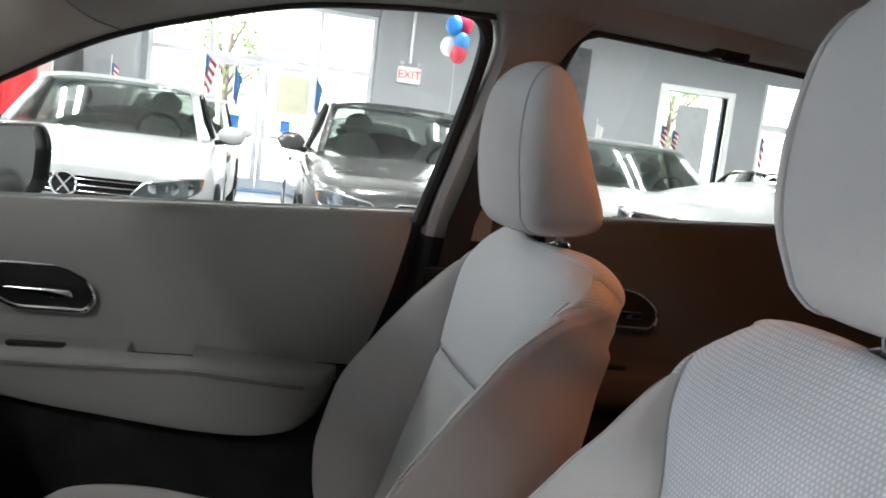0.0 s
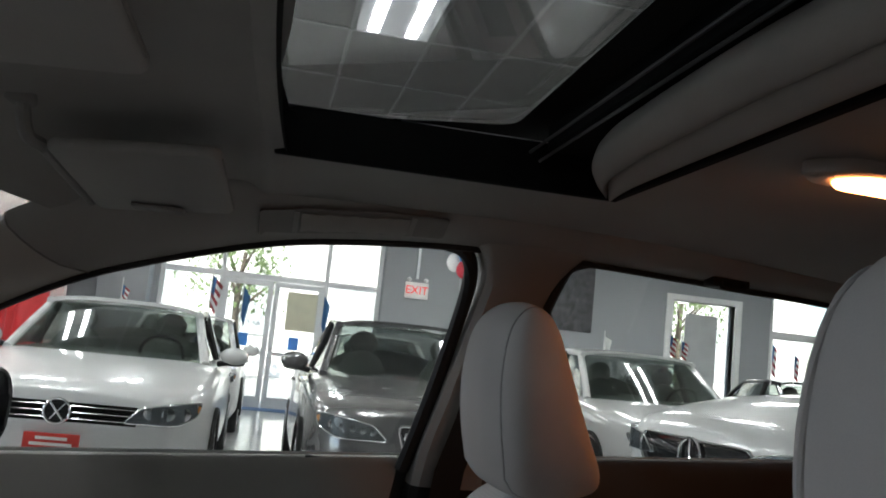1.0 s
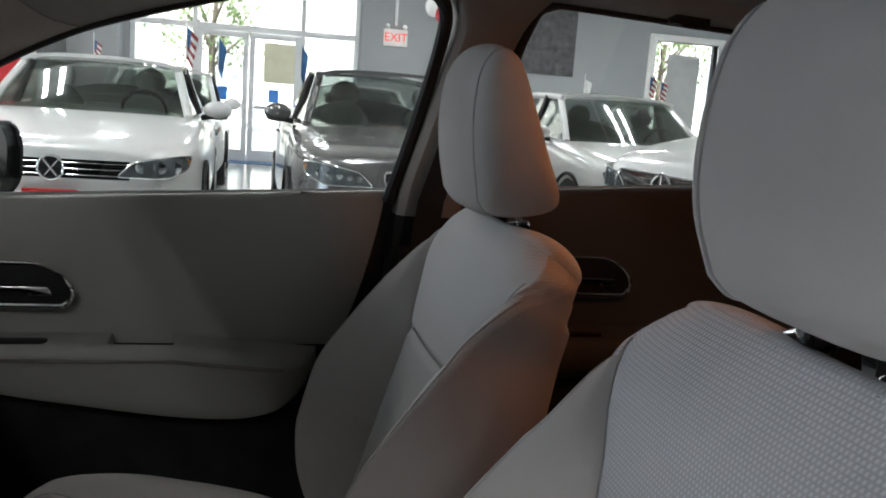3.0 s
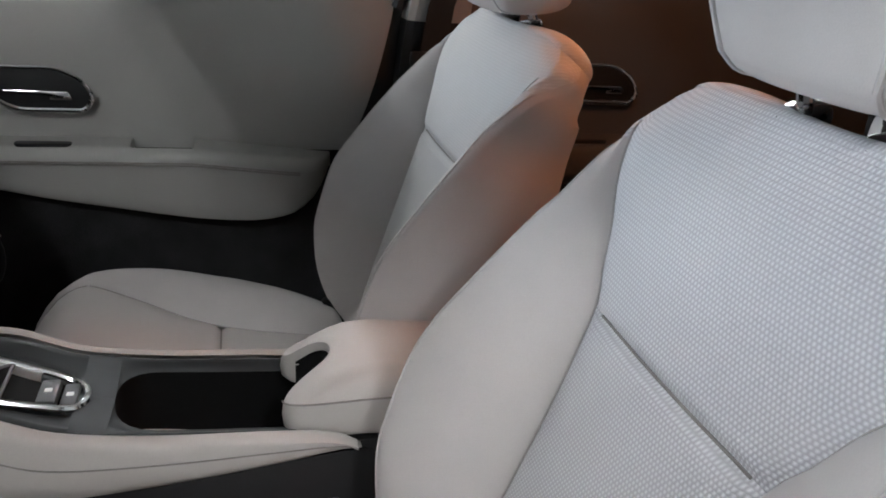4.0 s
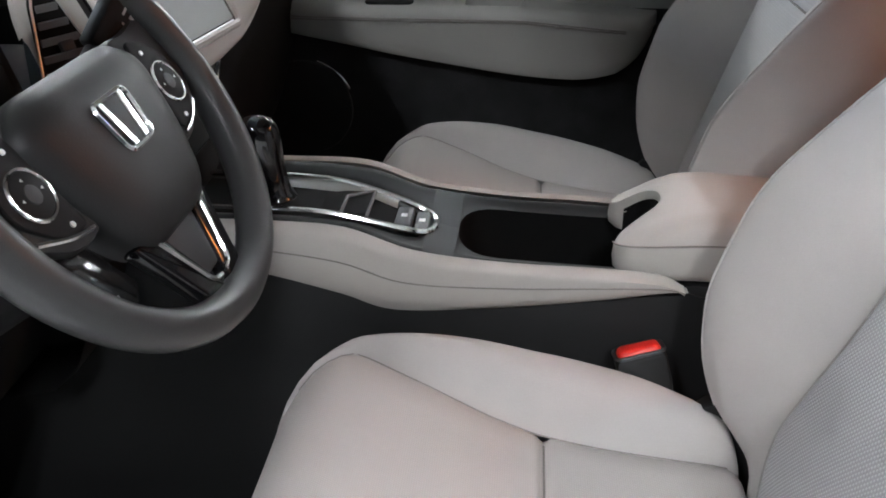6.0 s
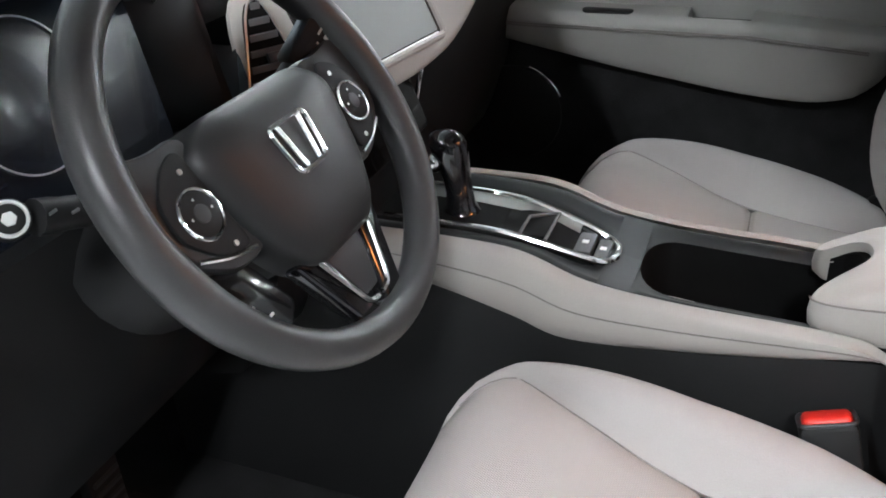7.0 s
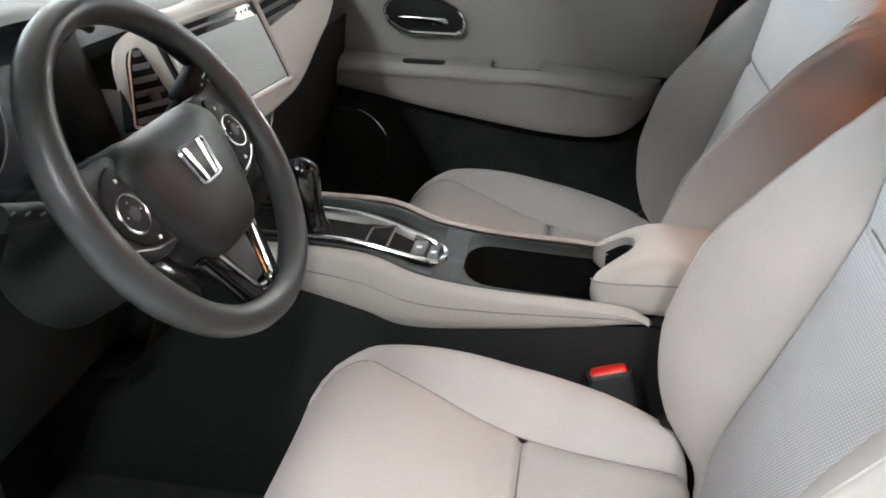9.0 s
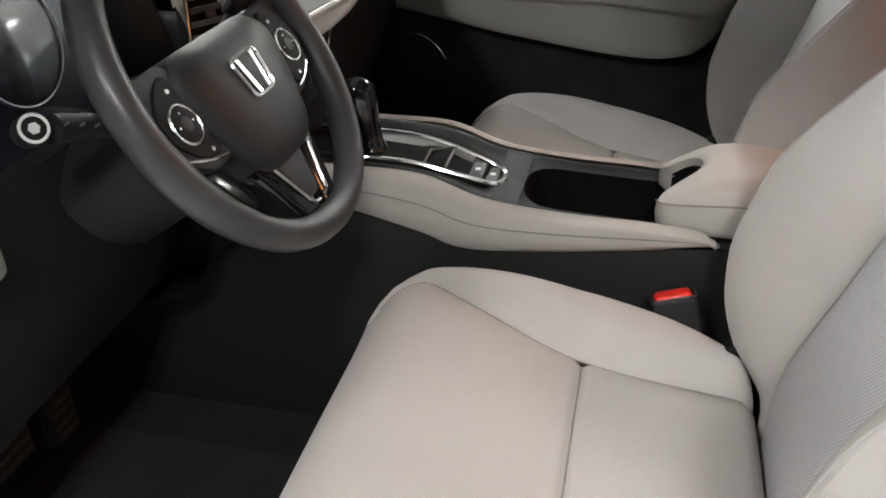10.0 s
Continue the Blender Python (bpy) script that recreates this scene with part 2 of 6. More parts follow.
def tube(pts, r, seg=8, n=0, closed=False):
    """A round bar along points; r may be a list of radii."""
    p = crom(pts, n) if n else [Vector(q) for q in pts]
    rows = []
    up = Vector((0.13, 0.21, 1)).normalized()
    for i, q in enumerate(p):
        if closed:
            d = p[(i + 1) % len(p)] - p[i - 1]
        else:
            d = p[min(i + 1, len(p) - 1)] - p[max(i - 1, 0)]
        d.normalize()
        a = d.cross(up)
        if a.length < 1e-3:
            a = d.cross(Vector((1, 0, 0)))
        a.normalize()
        c = d.cross(a)
        rad = r[min(i * len(r) // len(p), len(r) - 1)] if isinstance(r, (list, tuple)) else r
        rows.append([q + (a * math.cos(k) + c * math.sin(k)) * rad for k in [2 * math.pi * j / seg for j in range(seg)]])
    if closed:
        rows.append(rows[0])
    return sheet(rows, True, not closed)


def ring(center, normal, radius, r, seg=48, rseg=8, squash=1.0):
    q = Vector(normal).to_track_quat("Z", "Y")
    pts = [Vector(center) + q @ Vector((radius * math.cos(a), radius * squash * math.sin(a), 0)) for a in [2 * math.pi * i / seg for i in range(seg)]]
    return tube(pts, r, rseg, closed=True)


def disc(center, normal, radius, h, seg=32, r=0.0):
    """A short cylinder whose top lies at center."""
    bm = prism([(radius * math.cos(2 * math.pi * i / seg), radius * math.sin(2 * math.pi * i / seg)) for i in range(seg)], "z", -h, 0, r)
    bm.transform(Matrix.Translation(center) @ Vector(normal).to_track_quat("Z", "Y").to_matrix().to_4x4())
    return bm


def ball(center, rx, ry, rz, seg=16):
    bm = bmesh.new()
    bmesh.ops.create_uvsphere(bm, u_segments=seg, v_segments=seg // 2 + 2, radius=1)
    bm.transform(Matrix.Translation(center) @ Matrix.Diagonal((rx, ry, rz, 1)))
    return bm


def join(*bms):
    out = bmesh.new()
    for b in bms:
        me = bpy.data.meshes.new("tmp")
        b.to_mesh(me)
        b.free()
        out.from_mesh(me)
        bpy.data.meshes.remove(me)
    return out


def setting(name, bm, material, label="", category="", smooth=False):
    return tagged(part(name, bm, material, smooth=smooth), label, category, kind="structure")


def rounded(poly, r, n=4):
    """A closed 2D outline with rounded corners."""
    out, m = [], len(poly)
    for i in range(m):
        p, a, b = Vector(poly[i]), Vector(poly[i - 1]), Vector(poly[(i + 1) % m])
        ra = min(r, (a - p).length * 0.45, (b - p).length * 0.45)
        s, e = p + (a - p).normalized() * ra, p + (b - p).normalized() * ra
        for k in range(n + 1):
            t = k / n
            out.append(tuple(s * (1 - t) ** 2 + p * 2 * t * (1 - t) + e * t * t))
    return out

# ---- the showroom ----
FLOOR = 0.07
CZ = 3.72
X0, X1, Y0, Y1 = -9.0, 15.0, -6.1, 15.0


def wall_with_holes(x0, x1, z0, z1, holes, y0, y1):
    """Upright wall along x with rectangular holes (x0, x1, z0, z1), in one mesh."""
    xs = sorted({x0, x1, *[h[0] for h in holes], *[h[1] for h in holes]})
    bits = []
    for a, b in zip(xs, xs[1:]):
        cuts = sorted((h[2], h[3]) for h in holes if h[0] <= a and h[1] >= b)
        z = z0
        for c, d in cuts:
            if c > z:
                bits.append(rbox(a, b, y0, y1, z, c, 0))
            z = d
        if z < z1:
            bits.append(rbox(a, b, y0, y1, z, z1, 0))
    bm = join(*bits)
    bmesh.ops.remove_doubles(bm, verts=bm.verts, dist=1e-5)
    inner = [f for f in bm.faces if abs(f.normal.x) > 0.9 and not any(
        abs(f.calc_center_median().x - h[k]) < 1e-4 and h[2] < f.calc_center_median().z < h[3] for h in holes for k in (0, 1))
        and x0 + 1e-3 < f.calc_center_median().x < x1 - 1e-3]
    bmesh.ops.delete(bm, geom=inner, context="FACES_ONLY")
    return bm


ground = setting("ground", rbox(-60, 60, -60, 90, FLOOR - 0.3, FLOOR - 0.12, 0),
                 mat("street_concrete", (0.34, 0.335, 0.325), 0.9, vary=0.2, scale=0.5, fine=40, bump=0.3), "pale concrete pavement and street outside", "ground")
floor = setting("floor", rbox(X0, X1, Y0, Y1, FLOOR - 0.12, FLOOR - 0.004, 0), mat("tile_grout", (0.35, 0.35, 0.34), 0.8), "polished white tiled showroom floor", "floor")
HOLES = [(-1.85, 2.1, FLOOR, 3.45), (7.95, 9.3, 0.6, 2.9), (10.1, 13.6, 0.9, 3.3)]
wall_far = setting("wall_far", wall_with_holes(X0, X1, FLOOR, CZ, HOLES, Y1, Y1 + 0.25), WALL_GREY, "grey painted showroom wall with glazed openings", "wall")
setting("wall_front", rbox(X0 - 0.25, X0, 5.5, Y1, FLOOR, CZ, 0), WALL_GREY, "grey painted showroom wall", "wall")
setting("wall_front_low", rbox(X0 - 0.25, X0, Y0, 5.5, FLOOR, 0.8, 0), WALL_PINK, "pale painted wall under the shop window", "wall")
setting("wall_front_high", rbox(X0 - 0.25, X0, Y0, 5.5, 3.2, CZ, 0), WALL_PINK, "pale painted wall over the shop window", "wall")
setting("wall_front_side", rbox(X0 - 0.25, X0, Y0, 0.5, 0.8, 3.2, 0), WALL_PINK, "pale painted wall beside the shop window", "wall")
setting("wall_rear", rbox(X1, X1 + 0.25, Y0, Y1, FLOOR, CZ, 0), WALL_GREY, "grey painted showroom wall", "wall")
# Closing wall out of view, kept dark to cut light from the driver's side.
setting("wall_driver_side", rbox(X0, X1, Y0 - 0.25, Y0, FLOOR, CZ, 0), WALL_DARK, "unseen dark grey wall that keeps bounced light low", "wall")

# Ceiling: tiles of 0.61 by 1.22 m in a metal grid, with glowing troffers.
TX, TY = 0.61, 1.22
GX, GY = 0.44, 5.55
bits = []
nx0, nx1 = math.ceil((X0 - GX) / TX), math.floor((X1 - GX) / TX)
ny0, ny1 = math.ceil((Y0 - GY) / TY), math.floor((Y1 - GY) / TY)
bits.append(rbox(X0, X1, Y0, Y1, CZ, CZ + 0.12, 0))
setting("ceiling", join(*bits), CEIL, "suspended ceiling of pale mineral tiles", "ceiling")
bits = [rbox(GX + i * TX - 0.015, GX + i * TX + 0.015, Y0, Y1, CZ - 0.012, CZ - 0.002, 0) for i in range(nx0, nx1 + 1)]
bits += [rbox(X0, X1, GY + i * TY - 0.015, GY + i * TY + 0.015, CZ - 0.0125, CZ - 0.0025, 0) for i in range(ny0, ny1 + 1)]
setting("ceiling_grid", join(*bits), CEIL_GRID, "white metal ceiling grid", "ceiling")
TUBE_GLOW = glow("troffer_diffuser_glow", (0.95, 0.98, 1.0), 0.25)
TUBE_HOT = glow("tube_glow", (0.97, 0.99, 1.0), 20.0)
troffer = None
# Row -8 lies out of view, added to light the driver's side.
for j, row in ((-8, (-4, 0)), (-1, (-12, -8, -4, 0, 12, 16)), (2, (-13, -9, -5, 3, 7, 11, 15)), (5, (-12, -8, -4, 0, 4, 8, 12, 16))):
    for i in row:
        at = (GX + i * TX, GY + j * TY, CZ - 0.014)
        if troffer is None:
            troffer = thing("ceiling_light", "recessed fluorescent troffer with two lit tubes", "ceiling light", at, "troffers in the ceiling")
            part("frame", join(rbox(0.012, 0.598, 0.012, 0.03, -0.01, 0.01, 0), rbox(0.012, 0.598, 1.19, 1.208, -0.01, 0.01, 0),
                               rbox(0.012, 0.03, 0.03, 1.19, -0.01, 0.01, 0), rbox(0.58, 0.598, 0.03, 1.19, -0.01, 0.01, 0)), FRAME_WHITE, troffer)
            part("diffuser", rbox(0.03, 0.58, 0.03, 1.19, -0.002, 0.008, 0), TUBE_GLOW, troffer)
            for x in (0.16, 0.45):
                part("tube", rbox(x - 0.045, x + 0.045, 0.05, 1.17, -0.008, -0.0025, 0.002, 1), TUBE_HOT, troffer)
        else:
            copy_thing(troffer, pose(*at))

# The entrance: aluminium frames, two glass doors, a transom and side lights.
entrance = thing("entrance_1", "glazed shop entrance with two aluminium framed doors", "entrance", kind="structure")
ys, ye = Y1 + 0.08, Y1 + 0.16
for x in (-1.85, -0.82, 1.05, 2.02):
    part("upright", rbox(x, x + 0.08, ys, ye, FLOOR, 3.45, 0.004, 1), FRAME_METAL, entrance)
for a, b in ((-1.77, -0.82), (-0.74, 1.05), (1.13, 2.02)):
    part("head_rail", rbox(a, b, ys, ye, 3.37, 3.45, 0.004, 1), FRAME_METAL, entrance)
    part("transom", rbox(a, b, ys, ye, 2.36, 2.46, 0.004, 1), FRAME_METAL, entrance)
    part("pane", rbox(a, b, Y1 + 0.115, Y1 + 0.123, 2.46, 3.37, 0), WINDOW, entrance).visible_shadow = False
for a, b in ((-1.77, -0.82), (1.13, 2.02)):
    part("pane", rbox(a, b, Y1 + 0.115, Y1 + 0.123, FLOOR, 2.36, 0), WINDOW, entrance).visible_shadow = False
for a, b, hx in ((-0.74, 0.145, 0.05), (0.165, 1.05, 0.26)):
    leaf = part("door_leaf", join(rbox(a, a + 0.09, ys, ye, FLOOR + 0.01, 2.35, 0.003, 1), rbox(b - 0.09, b, ys, ye, FLOOR + 0.01, 2.35, 0.003, 1),
                                  rbox(a + 0.09, b - 0.09, ys, ye, FLOOR + 0.01, FLOOR + 0.2, 0.003, 1), rbox(a + 0.09, b - 0.09, ys, ye, 2.26, 2.35, 0.003, 1),
                                  rbox(a + 0.09, b - 0.09, ys, ye, 1.02, 1.08, 0.003, 1)), FRAME_METAL, entrance)
    part("pane", rbox(a + 0.09, b - 0.09, Y1 + 0.115, Y1 + 0.123, FLOOR + 0.2, 2.26, 0), WINDOW, leaf).visible_shadow = False
    part("sticker", rbox((a + b) / 2 - 0.09, (a + b) / 2 + 0.09, Y1 + 0.105, Y1 + 0.112, 1.15, 1.38, 0.004, 1),
         mat("blue_sticker", (0.05, 0.22, 0.62), 0.5), leaf, "blue notice stuck on the glass")
part("poster", rbox(0.42, 0.98, Y1 + 0.1, Y1 + 0.108, 1.5, 2.2, 0.002, 1), mat("cream_paper", (0.62, 0.60, 0.45), 0.8), entrance, "cream paper taped inside the glass")
part("threshold", rbox(-0.74, 1.05, Y1 - 0.5, Y1 + 0.05, FLOOR, FLOOR + 0.012, 0.003, 1), mat("blue_mat", (0.12, 0.2, 0.33), 0.9), entrance, "blue door mat")

win = thing("window_1", "bright window with a white frame and a lowered grey blind", "window", kind="structure")
for b in ((7.80, 9.45, 2.9, 3.02), (7.80, 7.95, 0.6, 2.9), (9.3, 9.45, 0.6, 2.9)):
    part("window_frame", rbox(b[0], b[1], Y1 - 0.03, Y1 + 0.2, b[2], b[3], 0.006, 1), FRAME_WHITE, win)
part("pane", rbox(7.95, 9.3, Y1 + 0.14, Y1 + 0.15, 0.6, 2.9, 0), WINDOW, win).visible_shadow = False
part("blind", rbox(8.28, 8.98, Y1 + 0.1, Y1 + 0.106, 0.9, 2.66, 0), mat("grey_blind", (0.42, 0.43, 0.43), 0.8), win, "grey roller blind")
win = thing("window_2", "large bright shop window with a transom bar", "window", kind="structure")
for x in (10.1, 11.85, 13.5):
    part("upright", rbox(x, x + 0.1, Y1 + 0.05, Y1 + 0.18, 0.9, 3.3, 0.005, 1), FRAME_WHITE, win)
for a, b in ((10.2, 11.85), (11.95, 13.5)):
    part("transom", rbox(a, b, Y1 + 0.05, Y1 + 0.18, 2.35, 2.5, 0.005, 1), FRAME_WHITE, win)
    part("pane", rbox(a, b, Y1 + 0.11, Y1 + 0.118, 0.9, 3.3, 0), WINDOW, win).visible_shadow = False
win = thing("window_3", "tall shop window ahead of the car", "window", kind="structure")
for y in (0.5, 2.95, 5.4):
    part("upright", rbox(X0 - 0.2, X0 - 0.1, y, y + 0.1, 0.8, 3.2, 0.005, 1), FRAME_METAL, win)

# Things on the far wall.
exit_sign = thing("exit_sign", "white exit sign with red letters on the grey wall", "exit sign", (2.53, Y1 - 0.05, 2.33))
part("box", rbox(0, 0.44, 0, 0.048, 0, 0.30, 0.008), mat("sign_white", (0.8, 0.8, 0.78), 0.4, bump=0), exit_sign)
for x in (0.06, 0.38):
    part("lamp_head", ball((x, 0.0, 0.35), 0.045, 0.045, 0.045, 12), FRAME_WHITE, exit_sign)
RED_INK = glow("red_letters", (0.75, 0.02, 0.02), 0.4)


def text(words, size, m, material, parent, name="lettering"):
    c = bpy.data.curves.new(name, "FONT")
    c.body, c.size, c.extrude, c.align_x, c.align_y = words, size, 0.002, "CENTER", "CENTER"
    c.materials.append(material)
    ob = new(name, c)
    ob.matrix_world = m
    me = bpy.data.meshes.new_from_object(ob.evaluated_get(bpy.context.evaluated_depsgraph_get()))
    bpy.data.objects.remove(ob)
    me.materials.clear()
    me.materials.append(material)
    ob = new(name, me)
    ob.parent = parent
    ob.matrix_local = m
    return ob


text("EXIT", 0.21, pose(0.22, -0.004, 0.15, 90, 0, 0), RED_INK, exit_sign)
for x, w in ((2.02, 0.14), (2.62, 0.05)):
    setting("trim", rbox(x + 0.1, x + 0.1 + w, Y1 - 0.05, Y1 - 0.002, FLOOR if w > 0.1 else 2.7, CZ - 0.02, 0.004), FRAME_METAL if w < 0.1 else WALL_GREY, "grey pipe casing on the wall", "trim")
picture = thing("wall_picture", "large dark black and white city picture on the wall", "picture", (5.0, Y1 - 0.04, 2.05))
pic = mat("city_print", (0.06, 0.06, 0.065), 0.5, vary=0.9, scale=9, fine=25, bump=0)
part("print", rbox(0, 1.25, 0, 0.035, 0, 1.4, 0.003, 1), pic, picture)

# Red and pale partition with red drums ahead of the far wall.
setting("partition", rbox(-7.5, -2.85, 12.6, 12.75, FLOOR, 3.6, 0), WALL_PINK, "pale pink painted partition", "wall")
setting("partition_band", rbox(-7.5, -3.34, 12.575, 12.597, FLOOR, 1.55, 0), WALL_RED, "red lower band of the partition", "wall")
setting("column", rbox(-2.75, -1.95, 14.4, 14.98, FLOOR, CZ - 0.02, 0.01), WALL_GREY, "grey square column beside the entrance", "column", True)
for x, y, r in ((-3.0, 11.6, 0.2), (-3.55, 11.9, 0.16)):
    t = thing("red_banner_roll", "tall upright red banner roll", "banner", (x, y, FLOOR))
    part("roll", disc((0, 0, 2.35), (0, 0, 1), r, 2.35, 24, 0.02), WALL_RED, t)

# Outside: pale facade, pavement and trees beyond the glass.
facade = thing("house_across_the_street", "pale sunlit building across the street", "building", (0, 0, 0))
part("wall", rbox(-14, 22, 31, 33, FLOOR - 0.12, 9, 0.02, 1), mat("pale_render", (0.74, 0.72, 0.69), 0.9, vary=0.08, scale=0.5, fine=8), facade)
# The panes' pale colour stands in for the glare outside.
for i in range(9):
    part("window", rbox(-12 + i * 3.6, -10.4 + i * 3.6, 30.95, 30.995, 1.4, 3.4, 0.01, 1), mat("pale_glare_pane", (0.45, 0.46, 0.46), 0.3, bump=0) if i == 0 else bpy.data.materials["pale_glare_pane"], facade)
LEAF = mat("leaves", (0.12, 0.17, 0.06), 0.6, vary=0.4, scale=2, fine=20, bump=0.2)
BARK = mat("bark", (0.10, 0.08, 0.06), 0.9, vary=0.3)
rng = random.Random(5)
tree = None
for x, y in ((-0.9, 27.0), (9.5, 25.0), (14.0, 26.5)):
    if tree is not None:
        copy_thing(tree, pose(x, y, FLOOR - 0.12, 0, 0, rng.uniform(0, 360)))
        continue
    tree = thing("street_tree", "leafy green street tree in sunlight", "tree", (x, y, FLOOR - 0.12))
    part("trunk", tube([(0, 0, 0), (0.05, 0, 1.2), (0, 0.06, 2.6), (0.1, 0, 4.0)], [0.14, 0.12, 0.10, 0.07], 10, 9), BARK, tree)
    for k in range(6):
        a = k * 1.05
        part("limb", tube([(0, 0.03, 2.0 + 0.25 * k), (0.6 * math.cos(a), 0.6 * math.sin(a), 2.7 + 0.25 * k), (1.2 * math.cos(a), 1.2 * math.sin(a), 3.2 + 0.25 * k)], [0.05, 0.035, 0.02], 6, 6), BARK, tree)
    vs, fs = [], []
    for k in range(1000):
        d = Vector((rng.gauss(0, 1), rng.gauss(0, 1), rng.gauss(0, 0.9))).normalized()
        c = Vector((0, 0, 3.6)) + d * (1.75 + 0.5 * math.sin(5 * d.x + 3 * d.z) + 0.4 * math.cos(6 * d.y)) * rng.uniform(0.55, 1)
        q = Euler((rng.uniform(0, 6), rng.uniform(0, 6), rng.uniform(0, 6))).to_matrix()
        n = len(vs)
        vs += [c + q @ Vector(v) for v in ((-0.09, 0, 0), (0, -0.045, 0.01), (0.09, 0, 0), (0, 0.045, 0.01))]
        fs.append((n, n + 1, n + 2, n + 3))
    me = bpy.data.meshes.new("crown")
    me.from_pydata(vs, [], fs)
    me.materials.append(LEAF)
    new("crown", me).parent = tree

# ---- the car's inside ----
YC = -0.04  # middle of the car


def mirror_y(bm):
    bm.transform(Matrix.Translation((0, 2 * YC, 0)) @ Matrix.Diagonal((1, -1, 1, 1)))
    bmesh.ops.reverse_faces(bm, faces=bm.faces)
    return bm


# Seats. Local: x = 0 at the cushion's cross seam, y = 0 in the seat's middle, z from the world's zero.
BACK = [(0.236, 0.44), (0.240, 0.60), (0.281, 0.775), (0.343, 0.955), (0.385, 1.07), (0.414, 1.116), (0.440, 1.146)]
LEAN = [0.0]  # how far forward a seat's backrest leans at its top
LIFT = [0.0]  # how much higher its shoulders are


def back_frame(v):
    """Place on the backrest's middle line and the direction that points forward out of it."""
    pts = crom([(x - LEAN[0] * max(0.0, (z - 0.70) / 0.446), 0, z + LIFT[0] * max(0.0, (z - 1.0) / 0.146)) for x, z in BACK], 60)
    k = v * 60
    i = min(int(k), 59)
    p = pts[i].lerp(pts[i + 1], k - i)
    d = (pts[i + 1] - pts[i]).normalized()
    return p, Vector((-d.z, 0, d.x))


PANEL_W = [(0.0, 0.165), (0.167, 0.172), (0.25, 0.154), (0.333, 0.137), (0.40, 0.133), (0.5, 0.141), (0.54, 0.162), (0.58, 0.178), (0.64, 0.204), (0.68, 0.214), (0.75, 0.222), (0.85, 0.225), (0.93, 0.220), (1.0, 0.200)]
OUTER_W = [(0.0, 0.215), (0.10, 0.240), (0.25, 0.266), (0.417, 0.270), (0.5, 0.260), (0.6, 0.240), (0.67, 0.242), (0.76, 0.244), (0.85, 0.240), (0.93, 0.231), (1.0, 0.212)]
BULGE = [(0.0, -0.06), (0.10, -0.008), (0.167, 0.047), (0.233, 0.081), (0.30, 0.098), (0.37, 0.098), (0.47, 0.066), (0.54, 0.041), (0.605, 0.022), (0.66, 0.010), (0.72, 0.003), (0.80, 0.0), (1.0, -0.002)]
CREST_W = [(0.0, 0.195), (0.12, 0.222), (0.25, 0.246), (0.42, 0.250), (0.55, 0.244), (0.72, 0.234), (1.0, 0.21)]
TIP = 0.72  # where the bolsters run out to a point below the shoulders


FULL = 7.0  # how square the shoulders are
HALF, RISE = 0.049, 0.032  # half the backrest's thickness at its top, and the crown's rise
GROW = [0.0]  # how much broader a seat's shoulders are
FILL = [0.0]  # how much fuller its sides are below the shoulders


def width(keys, v):
    return curve1(keys, v) + GROW[0] * max(0.0, min(1.0, (v - 0.58) / 0.2)) + (FILL[0] * math.exp(-((v - 0.66) / 0.10) ** 2) if keys is not PANEL_W else 0.0)


def top_blend(v):
    t = max(0.0, min(1.0, (v - 0.54) / 0.44))
    return t * t * (3 - 2 * t)


def oval(y, o):
    return math.sqrt(max(0.0, 1 - min(1.0, abs(y) / o) ** FULL))


def back_side(v, side, n=28):
    """One row from the panel's edge over the bolster's crest and round the side to the rear; towards the top it becomes part of a plain oval."""
    p, f = back_frame(v)
    w, o, h = width(PANEL_W, v), width(OUTER_W, v), curve1(BULGE, v)
    c = min(width(CREST_W, v), o - 0.004)
    b = top_blend(v)
    keys = [(w, -0.011), (w + 0.007, 0.0), (w + (c - w) * 0.45, h * 0.62), (w + (c - w) * 0.8, h * 0.93), (c, h), (c + 0.007, h - 0.010), (c + (o - c) * 0.7 + 0.004, h * 0.55 - 0.012), (o + 0.004, -0.03), (o - 0.010, -0.085), (o - 0.045, -0.120)]
    t0, t1 = math.acos(min(1.0, w / o) ** (FULL / 2)), -math.acos(0.8 ** (FULL / 2))
    out = []
    for i, q in enumerate(crom([(a, d, 0) for a, d in keys], n)):
        t = t0 + (t1 - t0) * i / n
        y = q.x * (1 - b) + o * max(0.0, math.cos(t)) ** (2 / FULL) * b
        d = q.y * (1 - b) + (HALF * math.sin(t) - HALF) * b
        out.append(p + f * d + Vector((0, side * y, 0)))
    return out


def back_panel(v, n=16):
    p, f = back_frame(v)
    w, o, b = width(PANEL_W, v), width(OUTER_W, v), top_blend(v)
    out = []
    for i in range(n + 1):
        u = -1 + 2 * i / n
        e = 1 - abs(u)
        seam = 0.007 * math.exp(-((e * w) / 0.006) ** 2)
        hs = 0.009 * math.exp(-((v - 0.5) / 0.007) ** 2) * min(1.0, e * w / 0.02)
        d = 0.006 * math.sin(math.pi * (0.5 + u / 2)) - 0.004 - seam - hs
        out.append(p + f * (d * (1 - b) + (oval(u * w, o) * HALF - HALF) * b) + Vector((0, u * w, 0)))
    return out


def span(a, b, n):
    return [a + (b - a) * i / n for i in range(n + 1)]


